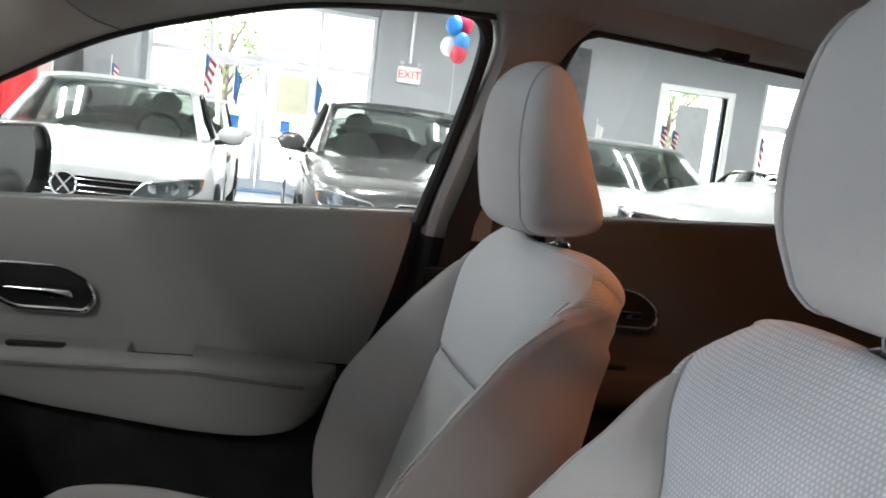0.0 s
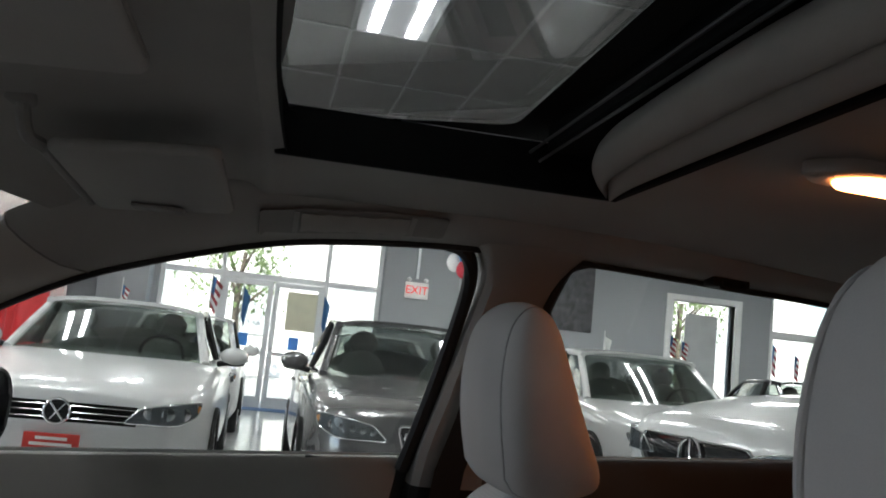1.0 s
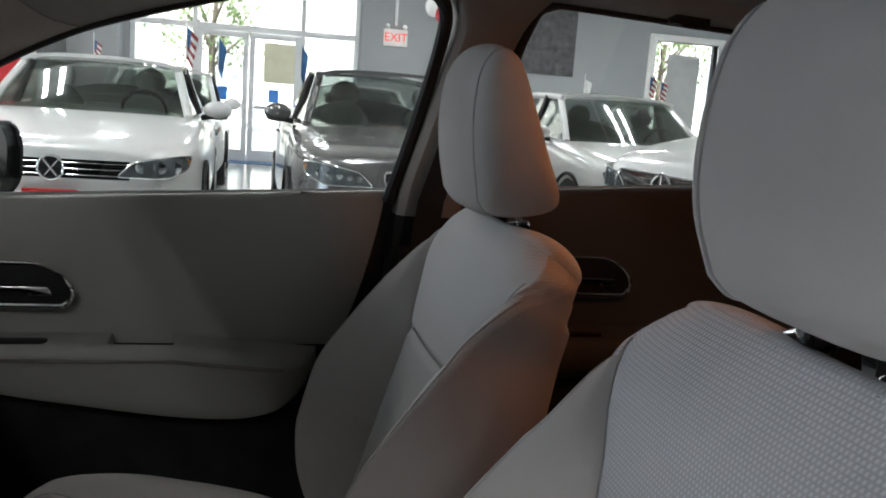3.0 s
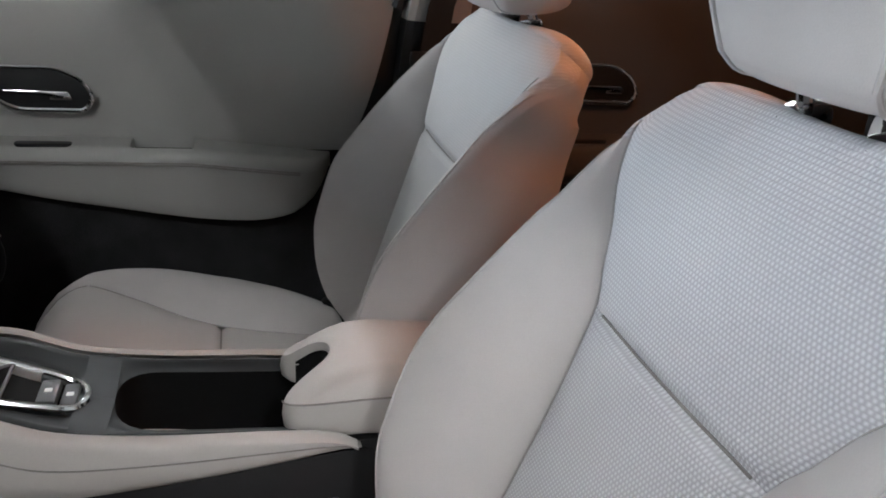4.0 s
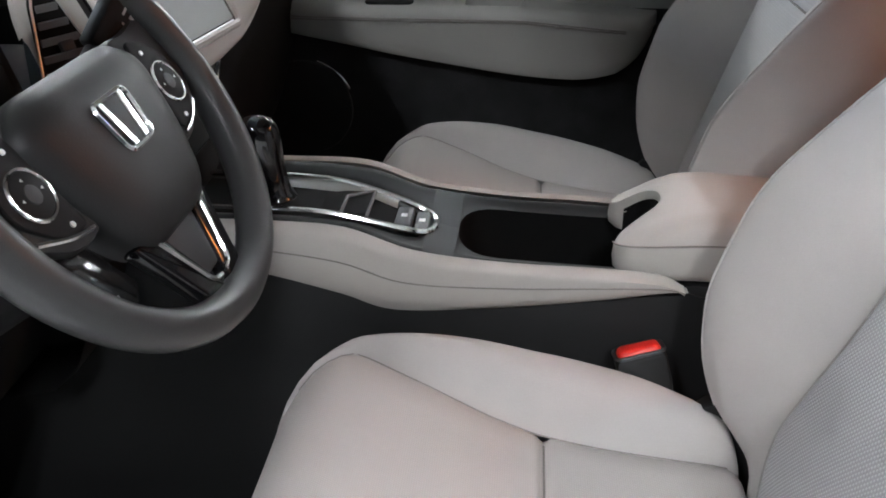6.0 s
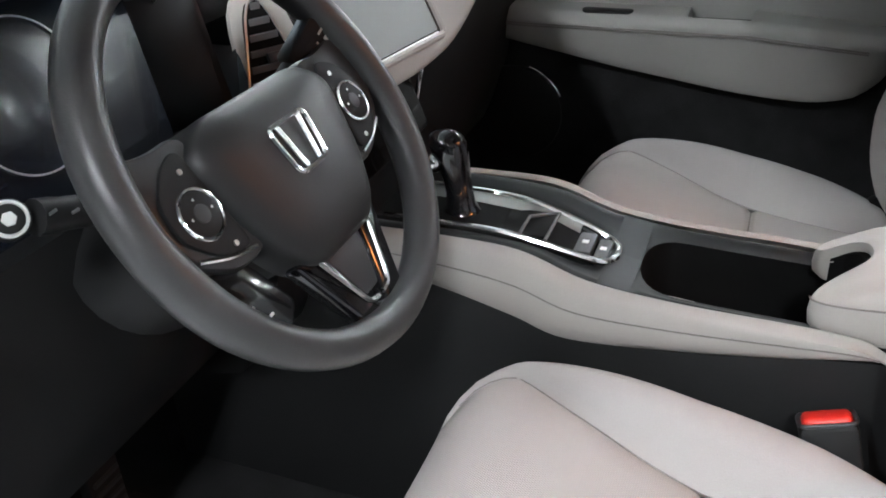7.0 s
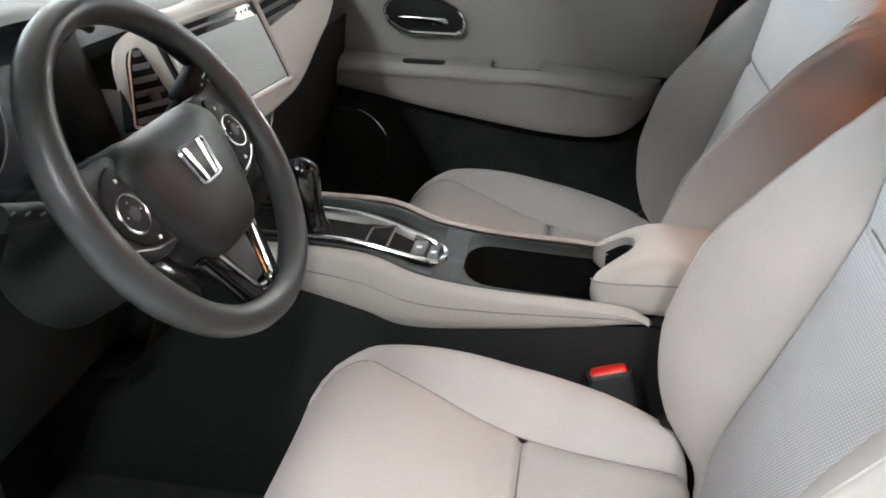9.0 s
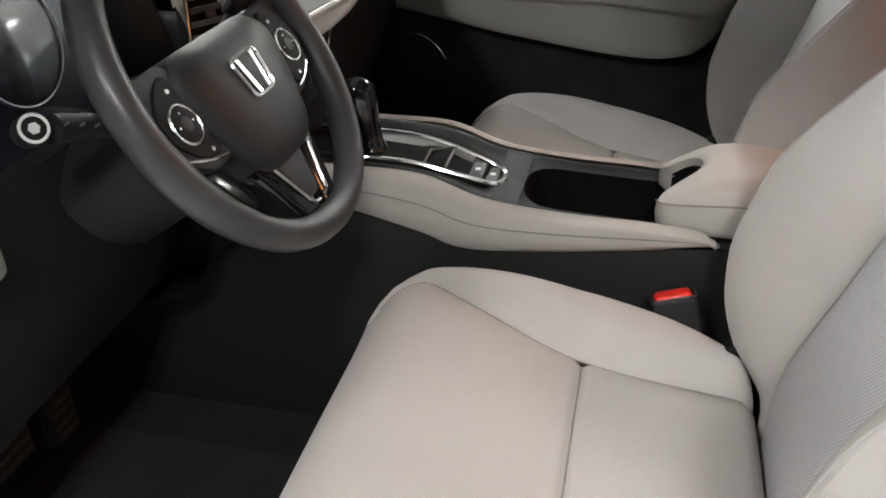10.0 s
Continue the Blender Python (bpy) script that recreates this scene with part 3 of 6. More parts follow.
def front_seat(at, label, slide=0.0, arch=0.006, weave=None, raised=0.0, seam=None):
    s = thing("front_seat", label, "car seat", at, "front seats")
    part("lower_back_panel", sheet([back_panel(v) for v in sorted({*span(0.0, 0.48, 24), *span(0.48, 0.5, 6)})]), weave, s, "ribbed woven light grey cloth")
    part("upper_back_panel", sheet([back_panel(v) for v in sorted({*span(0.5, 0.52, 6), *span(0.52, 1.0, 30)})]), weave, s, "ribbed woven light grey cloth")
    for side in (1, -1):
        bolster = join(sheet([back_side(v, side) for v in span(0.0, TIP, 36)]), sheet([back_side(v, side)[12:] for v in span(TIP, 1.0, 16)]))
        bmesh.ops.remove_doubles(bolster, verts=bolster.verts, dist=1e-5)
        part("back_bolster", bolster, CLOTH, s)
        part("shoulder", sheet([back_side(v, side)[:13] for v in span(TIP, 1.0, 16)]), weave, s)
        part("crest_piping", tube([back_side(v, side)[12] for v in span(0.16, TIP, 34)], 0.0016, 6), CLOTH, s)
    # rounded crown that closes the backrest over to its rear
    p, f = back_frame(1.0)
    w = width(OUTER_W, 1.0)
    pivot = p - f * HALF
    back = Vector((f.z, 0, -f.x))
    crown = []

    def crest(u):
        """Rise of the crown, least in the middle."""
        return (RISE + GROW[0] - LIFT[0]) * (1 - 0.5 * math.cos(math.pi / 2 * min(1.0, abs(u) / 0.8)) ** 2 - 20 * GROW[0] * max(0.0, min(1.0, (abs(u) - 0.4) / 0.4)))

    for i in range(33):
        u = math.sin((i / 32 - 0.5) * math.pi)
        e = oval(u, 1.0)
        crown.append([pivot + (f * math.cos(a) * HALF + back * math.sin(a) * crest(u)) * e + Vector((0, u * w, 0)) for a in span(0, math.pi, 14)])
    part("back_top", sheet(crown), weave, s)
    rear = []
    for v in span(0.0, 1.0, 24):
        a, c = back_side(v, -1)[-1], back_side(v, 1)[-1]
        q, g = back_frame(v)
        o, b = width(OUTER_W, v), top_blend(v)
        row = []
        for u in span(0, 1, 12):
            k = a.lerp(c, u) + Vector((0.02 * math.sin(math.pi * u), 0, 0))
            y = (2 * u - 1) * 0.8 * o
            row.append(k.lerp(q - g * HALF * (1 + oval(y, o)) + Vector((0, y, 0)), b))
        rear.append(row)
    for side in (1, -1):
        line = []
        for v in span(0.04, 0.80, 40):
            q, g = back_frame(v)
            line.append(back_side(v, side)[0] + g * 0.0015)
        part("seam", tube(line, 0.0008, 5), SEAM, s)
    part("seam", tube([q + back_frame(0.5)[1] * 0.001 for q in back_panel(0.5)[1:-1]], 0.0015, 5), STITCH, s)
    part("back_shell", sheet(rear), BEIGE_VINYL, s)

    # Cushion: a middle panel between two bolsters, rounded down at the front.
    def seam_y(x):
        return curve1([(-0.30, 0.285), (-0.233, 0.262), (-0.204, 0.251), (-0.177, 0.242), (-0.123, 0.228), (-0.089, 0.220), (-0.046, 0.210), (0.0, 0.200), (0.08, 0.195), (0.25, 0.196)], x)

    def top_z(x):
        return curve1([(-0.345, 0.41), (-0.336, 0.49), (-0.315, 0.552), (-0.28, 0.589), (-0.22, 0.603), (-0.1, 0.590), (0.0, 0.570), (0.16, 0.548), (0.24, 0.540)], x) - 0.030 * (1 - math.sqrt(1 - max(0.0, min(1.0, (x - 0.206) / 0.026)) ** 2))

    def edge_y(x):
        return curve1([(-0.345, 0.21), (-0.30, 0.243), (-0.25, 0.264), (-0.10, 0.282), (0.08, 0.284), (0.17, 0.268), (0.21, 0.246), (0.225, 0.232), (0.232, 0.215)], x)

    def rise(x):
        return curve1([(-0.345, 0.0), (-0.30, 0.016), (-0.25, 0.029), (-0.15, 0.016), (-0.05, 0.0), (0.30, 0.0)], x)

    xs = [-0.345, -0.341, -0.336, -0.327, -0.315, -0.30, -0.28, *span(-0.26, 0.20, 38), 0.206, 0.212, 0.218, 0.223, 0.227, 0.230, 0.232]

    def panel_row(x):
        w = min(seam_y(x), edge_y(x) - 0.006)
        out = []
        for i in range(21):
            u = -1 + 2 * i / 20
            e = (1 - abs(u)) * w
            g = 0.010 * math.exp(-(e / 0.006) ** 2) + 0.008 * math.exp(-(x / 0.006) ** 2)
            out.append(Vector((x, u * w, top_z(x) + 0.006 * (1 - u * u) + rise(x) * u ** 4 - g)))
        return out

    xs = sorted({*xs, *span(-0.016, 0.016, 8)})
    front = [x for x in xs if x <= 0.0]
    if 0.0 not in front:
        front.append(0.0)
    part("cushion_front_panel", sheet([panel_row(x) for x in front]), FINE_CLOTH, s)
    low = Vector((-0.004, 0, -0.10))
    rear_rows = [panel_row(x) for x in [0.0, *[x for x in xs if x > 0.0]]]
    part("cushion_rear_panel", sheet([*rear_rows, [q + low for q in rear_rows[-1]]]), FINE_CLOTH, s)
    for side in (1, -1):
        rows = []
        for x in xs:
            w, o, z, r = min(seam_y(x), edge_y(x) - 0.006), edge_y(x), top_z(x), rise(x)
            h = curve1([(-0.345, 0.0), (-0.29, 0.018), (-0.22, 0.044), (-0.1, 0.060), (0.0, 0.064), (0.1, 0.055), (0.18, 0.040), (0.21, 0.030), (0.225, 0.016), (0.232, 0.002)], x)
            keys = [(w, z + r - 0.010), (w + min(0.008, (o - w) * 0.25), z + r + 0.001), (w + (o - w) * 0.45, z + max(h * 0.8, r + 0.002)), (w + (o - w) * 0.8, z + h * 0.97), (o - 0.004, z + h * 0.55),
                    (o, z - 0.03), (o - 0.008, z - 0.10), (o - 0.03, 0.405)]
            rows.append([Vector((x, side * q.x, q.y)) for q in crom([(a, b, 0) for a, b in keys], 16)])
        part("cushion_bolster", sheet([*rows, [q + low for q in rows[-1]]]), CLOTH, s)
    for side in (1, -1):
        line = [Vector((x, side * min(seam_y(x), edge_y(x) - 0.006), top_z(x) + rise(x) - 0.0085)) for x in span(-0.30, 0.215, 30)]
        part("seam", tube(line, 0.0009, 5), STITCH, s)
    part("seam", tube([q + Vector((0, 0, 0.0008)) for q in panel_row(0.0)[1:-1]], 0.0014, 5), STITCH, s)
    part("base", rbox(-0.27, 0.24, -0.225, 0.225, 0.29, 0.42, 0.02), BLACK_PLASTIC, s)
    for y in (-0.2, 0.2):
        part("rail", rbox(-0.30, 0.28, y - 0.02, y + 0.02, 0.268, 0.295, 0.004), GREY_PLASTIC, s)
    for side in (1, -1):
        part("recliner_cover", prism(rounded([(0.02, 0.36), (0.30, 0.36), (0.34, 0.50), (0.28, 0.62), (0.20, 0.60), (0.12, 0.50), (0.02, 0.46)], 0.04), "y", side * 0.238, side * 0.262, 0.004), BLACK_PLASTIC, s)

    # Headrest on two posts.
    prof = [(0.372, 1.185), (0.360, 1.25), (0.357, 1.31), (0.366, 1.365), (0.390, 1.392), (0.416, 1.380), (0.440, 1.32), (0.466, 1.25), (0.487, 1.198), (0.478, 1.175), (0.435, 1.165), (0.39, 1.167)]
    loop = [Vector((q.x + slide, 0, q.y + raised * max(0.0, (1.27 - q.y) / 0.105))) for q in crom([(a, b, 0) for a, b in [*prof, prof[0]]], 48)][:-1]
    mid = Vector((0.415 + slide, 0, 1.275))

    def head_row(y, k, kx):
        return [Vector((q.x, q.y * (1 - 0.16 * max(0.0, min(1.0, (q.z - 1.26) / 0.15)) ** 1.5 - 0.06 * max(0.0, (1.22 + raised - q.z) / 0.05) - 9 * raised * max(0.0, (1.25 - q.z) / 0.07) ** 1.5), q.z)) for q in plain_row(y, k, kx)]

    def plain_row(y, k, kx):
        lift = arch * max(0.0, 1 - (abs(y) / 0.125) ** 2)
        return [Vector((0.47 + (mid.x + (q.x - mid.x) * (k if kx < 0.945 else 1) - 0.47) * kx, y, mid.z + (q.z - mid.z) * k + lift * max(0.0, (q.z - 1.22) / 0.17))) for q in loop]

    band = [head_row(y, k, kx) for y, k, kx in ((-0.102, 0.962, 0.962), (-0.097, 0.972, 0.975), (-0.088, 0.982, 0.986), (-0.07, 0.993, 0.996), (-0.04, 1, 1.01), (0, 1, 1.02), (0.04, 1, 1.01), (0.07, 0.993, 0.996), (0.088, 0.982, 0.986), (0.097, 0.972, 0.975), (0.102, 0.962, 0.962))]
    hr = part("headrest", sheet(band, True), CLOTH, s)
    for side in (1, -1):
        rows = [head_row(side * y, k, kx) for y, k, kx in ((0.102, 0.952, 0.953), (0.1045, 0.958, 0.958), (0.113, 0.945, 0.948), (0.123, 0.89, 0.938), (0.130, 0.76, 0.93), (0.1345, 0.5, 0.93), (0.1365, 0.2, 0.93), (0.1366, 0.02, 0.93))]
        part("headrest_side", sheet(rows, True, True), CLOTH, hr)
        part("piping", tube(head_row(side * 0.1030, 0.962, 0.963), 0.0009 if raised == 0 else 0.0034, 8, closed=True), seam, hr)
        part("post", tube([(0.432 + slide * 0.6, side * 0.052, 1.22), (0.447 + slide * 0.5, side * 0.052, 1.165), (0.475 + slide * 0.4, side * 0.052, 1.10)], 0.0065, 10), CHROME, hr)
        part("post_guide", disc(pivot + f * math.cos(0.75) * HALF + back * math.sin(0.75) * crest(0.23) + Vector((-0.001, side * 0.052, 0.003)), (-0.3, 0, 0.95), 0.023, 0.016, 24, 0.005), GLOSS_BLACK, s)
    return s


GROW[0], LIFT[0] = 0.014, 0.012
DRIVER = front_seat((0, -0.41, 0), "light grey cloth driver's seat with ribbed woven panel", 0.028, 0.026, WOVEN, 0.016, CLOTH)
GROW[0], LEAN[0], LIFT[0], FILL[0] = 0.0, 0.020, 0.004, 0.003
PASSENGER = front_seat((0, 0.31, 0), "light grey cloth passenger seat beside the console", -0.008, 0.006, WOVEN_FINE, 0.0, SEAM)
b = thing("seat_belt_buckle", "black seat belt buckle with a red release button", "belt buckle", (0.121, -0.126, 0.598))
part("stalk", prism(rounded([(-0.022, -0.22), (0.022, -0.22), (0.026, 0.025), (-0.026, 0.025)], 0.008), "y", -0.014, 0.014, 0.005), BLACK_PLASTIC, b)
part("housing", prism(rounded([(-0.030, -0.03), (0.030, -0.03), (0.031, 0.030), (-0.031, 0.030)], 0.010), "y", -0.018, 0.018, 0.006), BLACK_PLASTIC, b)
part("release_button", rbox(-0.0265, 0.0265, -0.0135, 0.0135, 0.018, 0.038, 0.008, 4), RED_PLASTIC, b, "red plastic button")
part("button_surround", tube([(x, y, 0.0305) for x, y in rounded([(-0.0295, -0.0170), (0.0295, -0.0170), (0.0295, 0.0170), (-0.0295, 0.0170)], 0.010, 5)], 0.0026, 8, closed=True), GREY_PLASTIC, b, "grey rim round the button")
b.rotation_euler = (radians(-14), radians(-14), radians(8))

tag = thing("cloth_tag", "small white cloth tag sticking out beside the seat cushion", "tag", (0.222, -0.166, 0.578))
part("cloth", thick(sheet([[Vector((0.012 * a, 0.010 * b + 0.004 * math.sin(3 * a), 0.012 * math.cos(1.7 * a + b) - 0.006 * abs(b))) for b in (-1, -0.5, 0, 0.5, 1)] for a in (-2, -1, 0, 1, 2)]), 0.001), FRAME_WHITE, tag)

# Centre console.
con = thing("center_console", "car centre console with beige padded sides and dark grey top", "console")
SIDE_TOP = [(-0.56, 0.765), (-0.44, 0.77), (-0.35, 0.772), (-0.25, 0.768), (-0.165, 0.740), (-0.06, 0.728), (0.06, 0.724), (0.13, 0.718), (0.162, 0.702)]
SIDE_LOW = [(-0.56, 0.72), (-0.44, 0.712), (-0.35, 0.698), (-0.256, 0.675), (-0.187, 0.655), (-0.06, 0.664), (0.06, 0.680), (0.13, 0.692), (0.166, 0.699)]
tp, lw = crom([(x, z, 0) for x, z in SIDE_TOP], 48), crom([(x, z, 0) for x, z in SIDE_LOW], 48)
CY = 0.005
for side in (-1, 1):
    rows = []
    for i, (a, c) in enumerate(zip(tp, lw)):
        k = i / 48
        y = CY + side * (0.108 + 0.006 * math.sin(k * 3.1))
        keys = [(a.x, y - side * 0.020, a.y - 0.003), (a.x, y - side * 0.012, a.y + 0.001), (a.x, y - side * 0.002, a.y - 0.006), (a.x, y, a.y * 0.72 + c.y * 0.28), (c.x, y - side * 0.002, a.y * 0.3 + c.y * 0.7),
                (c.x, y - side * 0.012, c.y), (c.x, y - side * 0.022, c.y - 0.002)]
        rows.append(crom(keys, 12))
    pad = part("side_pad", sheet(rows), BEIGE_VINYL, con, "beige stitched vinyl pad")
    line = [Vector((a.x * 0.55 + c.x * 0.45, CY + side * (0.1088 + 0.006 * math.sin(i / 48 * 3.1)), a.y * 0.56 + c.y * 0.44)) for i, (a, c) in enumerate(zip(tp, lw))][2:-2]
    part("stitch_line", tube(line, 0.0009, 5), STITCH, pad)
    # black lower wall
    part("lower_wall", prism([(-0.84, 0.27), (0.40, 0.27), (0.40, 0.62), (0.17, 0.69), (-0.04, 0.668), (-0.19, 0.658), (-0.35, 0.70), (-0.56, 0.72), (-0.84, 0.72)], "y", CY + side * 0.070, CY + side * 0.094, 0.004), BLACK_PLASTIC, con)


def console_z(x):
    return curve1([(-0.56, 0.772), (-0.35, 0.772), (-0.25, 0.765), (-0.165, 0.737), (-0.06, 0.724), (0.13, 0.716)], x)


# dark top: a bed under the shift plate, and rims round the deep bin
part("top_bed", sheet([[Vector((x, y, console_z(x) - 0.016)) for y in span(CY - 0.092, CY + 0.092, 4)] for x in span(-0.56, -0.15, 20)]), CONSOLE_GREY, con)
for side in (-1, 1):
    rows = []
    for x in span(-0.56, -0.15, 26):
        z = console_z(x)
        yi = curve1([(-0.56, 0.060), (-0.25, 0.056), (-0.19, 0.048), (-0.155, 0.03), (-0.15, 0.0)], x)
        rows.append(crom([(x, CY + side * 0.092, z - 0.004), (x, CY + side * 0.084, z - 0.001), (x, CY + side * 0.070, z - 0.006), (x, CY + side * (yi + 0.004), z - 0.010), (x, CY + side * yi, z - 0.0105 - 0.005 * min(1.0, yi / 0.048))], 8))
    part("top_rim", sheet(rows), CONSOLE_GREY, con)
    rows = []
    for x in [-0.155, -0.14, -0.128, -0.120, -0.117, -0.116, -0.115, -0.113, -0.109, -0.103, -0.094, -0.082, -0.065, -0.045, *span(-0.02, 0.16, 10)]:
        z = console_z(x)
        yi = 0.0 if x <= -0.116 else 0.067 * max(0.0, 1 - (max(0.0, -0.062 - x) / 0.054) ** 2.6) ** 0.42
        lip = 0.006 if x > -0.13 else 0.004
        rows.append(crom([(x, CY + side * 0.092, z - 0.004), (x, CY + side * 0.086, z - 0.001), (x, CY + side * (0.086 * 0.5 + yi * 0.5), z - lip), (x, CY + side * yi, z - lip - 0.003)], 8))
    part("bin_rim", sheet(rows), CONSOLE_GREY, con)
    part("bin_side", sheet([[r[-1], r[-1] - Vector((0, 0, 0.03)), Vector((r[-1].x, r[-1].y, 0.52))] for r in rows if r[-1].x >= -0.1161]), BIN_BLACK, con)
part("bin", rbox(-0.12, 0.30, CY - 0.075, CY + 0.075, 0.51, 0.522, 0), BIN_BLACK, con, "deep black storage bin")
part("bin_wall", rbox(0.16, 0.30, CY - 0.09, CY + 0.09, 0.522, 0.70, 0.004), BLACK_PLASTIC, con)
# shift plate: chrome ring following the slope, gloss black floor
ringpts = []
for x, y in [(-0.145, 0.0), (-0.149, 0.018), (-0.162, 0.031), (-0.20, 0.040), (-0.28, 0.048), (-0.38, 0.052), (-0.47, 0.053)]:
    ringpts.append(Vector((x, CY - 0.008 + y, console_z(x) - 0.004)))
full = [*reversed(ringpts[1:]), ringpts[0], *[Vector((p.x, 2 * (CY - 0.008) - p.y, p.z)) for p in ringpts[1:]]]
part("chrome_trim", tube([(p.x, p.y, p.z) for p in full], 0.0045, 8, 60), CHROME, con, "bright chrome trim")
part("shift_plate", sheet([[Vector((x, CY - 0.008 + u * w, console_z(x) - 0.012)) for u in (-1, 0, 1)] for x, w in ((-0.15, 0.012), (-0.17, 0.03), (-0.22, 0.042), (-0.30, 0.048), (-0.40, 0.051), (-0.50, 0.052))]), BIN_BLACK, con)
part("tray", join(rbox(-0.315, -0.232, CY - 0.040, CY + 0.026, console_z(-0.27) - 0.0115, console_z(-0.27) - 0.0105, 0.0005), ), BIN_BLACK, con)
for xa, ya, xb, yb in ((-0.230, CY - 0.046, -0.230, CY + 0.030), (-0.232, CY + 0.028, -0.262, CY), (-0.262, CY, -0.262, CY - 0.048)):
    part("tray_divider", tube([(xa, ya, console_z(xa) - 0.005), (xb, yb, console_z(xb) - 0.005)], 0.0022, 6), DASH_GREY, con)
for x0, x1 in ((-0.198, -0.176), (-0.173, -0.155)):
    z = console_z((x0 + x1) / 2) - 0.012
    bt = part("switch", rbox(x0, x1, CY - 0.034, CY + 0.018, z - 0.004, z + 0.009, 0.003), GREY_PLASTIC, con)
    part("mark", rbox((x0 + x1) / 2 - 0.004, (x0 + x1) / 2 + 0.004, CY - 0.012, CY - 0.004, z + 0.009, z + 0.0096, 0), FRAME_WHITE, bt)
rows = []
for z, xc, rx, ry in ((0.744, -0.354, 0.040, 0.038), (0.750, -0.354, 0.036, 0.034), (0.757, -0.355, 0.026, 0.026), (0.768, -0.356, 0.019, 0.021), (0.785, -0.358, 0.0175, 0.020), (0.805, -0.361, 0.0185, 0.021), (0.825, -0.365, 0.0215, 0.0225), (0.842, -0.369, 0.025, 0.0235), (0.854, -0.372, 0.025, 0.022), (0.862, -0.374, 0.021, 0.018), (0.867, -0.375, 0.013, 0.011), (0.869, -0.375, 0.004, 0.003)):
    rows.append([Vector((xc + rx * math.cos(a), CY + ry * math.sin(a), z)) for a in [2 * math.pi * k / 24 for k in range(24)]])
lever = part("gear_lever", sheet(rows, True, True), GLOSS_BLACK, con, "black leather gear lever")
part("knob_face", prism(rounded([(-0.388, 0.830), (-0.386, 0.858), (-0.375, 0.862), (-0.372, 0.830), (-0.376, 0.815)], 0.006, 4), "y", CY - 0.014, CY + 0.014, 0.006, 3), CHROME, lever, "bright chrome front of the knob")
part("knob_button", ball((-0.386, CY - 0.017, 0.828), 0.011, 0.010, 0.013, 16), CHROME, lever, "chrome release button")
part("plate_rim", sheet([[Vector((x, CY - 0.008 + w, console_z(x) - 0.005)), Vector((x, CY - 0.008 + w * 0.82, console_z(x) - 0.008)), Vector((x, CY - 0.008 + w * 0.62, console_z(x) - 0.0115))] for x, w in ((-0.42, 0.053), (-0.34, 0.051), (-0.28, 0.048), (-0.23, 0.044), (-0.20, 0.040))]), SATIN, con, "satin metal inner rim")
part("gaiter_foot", prism(rounded([(-0.392, 0.738), (-0.318, 0.744), (-0.334, 0.757), (-0.378, 0.755)], 0.006), "y", CY - 0.030, CY + 0.042, 0.006), BLACK_PLASTIC, lever)

# Armrest with a cup recess at its front.
FRONT = [(-0.092, 0.150), (-0.090, 0.114), (-0.084, 0.092), (-0.074, 0.079), (-0.062, 0.076), (-0.050, 0.081), (-0.041, 0.092), (-0.032, 0.107), (-0.021, 0.123), (-0.006, 0.132), (0.010, 0.133), (0.024, 0.128), (0.035, 0.116), (0.041, 0.102),
         (0.045, 0.090), (0.050, 0.083), (0.057, 0.080), (0.064, 0.086), (0.070, 0.100), (0.075, 0.122), (0.078, 0.150)]


def arm_top(x, y):
    """Height of the armrest's top, which falls away towards its front and most over the finger beside the cup."""
    z = curve1([(0.070, 0.742), (0.090, 0.753), (0.112, 0.767), (0.135, 0.779), (0.165, 0.788), (0.20, 0.791), (0.42, 0.792)], x)
    return z - 0.008 * max(0.0, min(1.0, (y - 0.015) / 0.03)) * max(0.0, min(1.0, (0.15 - x) / 0.06))


rows = []
for q in crom([(y, x, 0) for y, x in FRONT], 80):
    y, xf = q.x, q.y
    e = min(abs(y + 0.092), abs(y - 0.078))
    k = math.sqrt(max(0.0, 1 - (max(0.0, 0.030 - e) / 0.031) ** 2))
    nf = max(0.0, 1 - ((y - 0.004) / 0.036) ** 2)
    zb = 0.735 - 0.034 * math.sqrt(max(0.0, 1 - (max(0.0, 0.022 - e) / 0.023) ** 2))

    def up(x):
        return 0.742 + (arm_top(x, y) - 0.742) * k

    zf = up(xf + 0.010)
    zm = zb * 0.45 + zf * 0.55
    rows.append([Vector(p) for p in ((0.42, y, zb), (xf + 0.030 + 0.06 * nf, y, zb), (xf + 0.010 + 0.06 * nf, y, zb + 0.005), (xf + 0.002 + 0.04 * nf, y, zb + (zm - zb) * 0.5), (xf + 0.02 * nf, y, zm), (xf + 0.001 + 0.003 * nf, y, zf - (zf - zm) * 0.45),
                                         (xf + 0.004, y, zf - (zf - zm) * 0.15), (xf + 0.010, y, zf))] + [Vector((xf + (0.42 - xf) * u, y, up(xf + (0.42 - xf) * u))) for u in (0.055, 0.085, 0.12, 0.17, 0.23, 0.32, 0.45, 0.7, 1.0)])
body = part("armrest", sheet(rows, True, True), BEIGE_VINYL, con, "beige padded armrest with a round cup cutout")
part("stitch_line", tube([(0.40, -0.0925, 0.760), (0.20, -0.0925, 0.759), (0.150, -0.0925, 0.757), (0.114, -0.0905, 0.754), (0.0915, -0.0845, 0.751), (0.079, -0.0745, 0.748), (0.076, -0.064, 0.746)], 0.0012, 5, 30), STITCH, body)
rows = []
for q in [q for q in crom([(y, x, 0) for y, x in FRONT], 80) if -0.034 < q.x < 0.043]:
    z = arm_top(q.y + 0.01, q.x)
    rows.append([Vector((q.y + 0.006, q.x, z - 0.014)), Vector((q.y, q.x, z - 0.022)), Vector((q.y + 0.002, q.x, 0.60))])
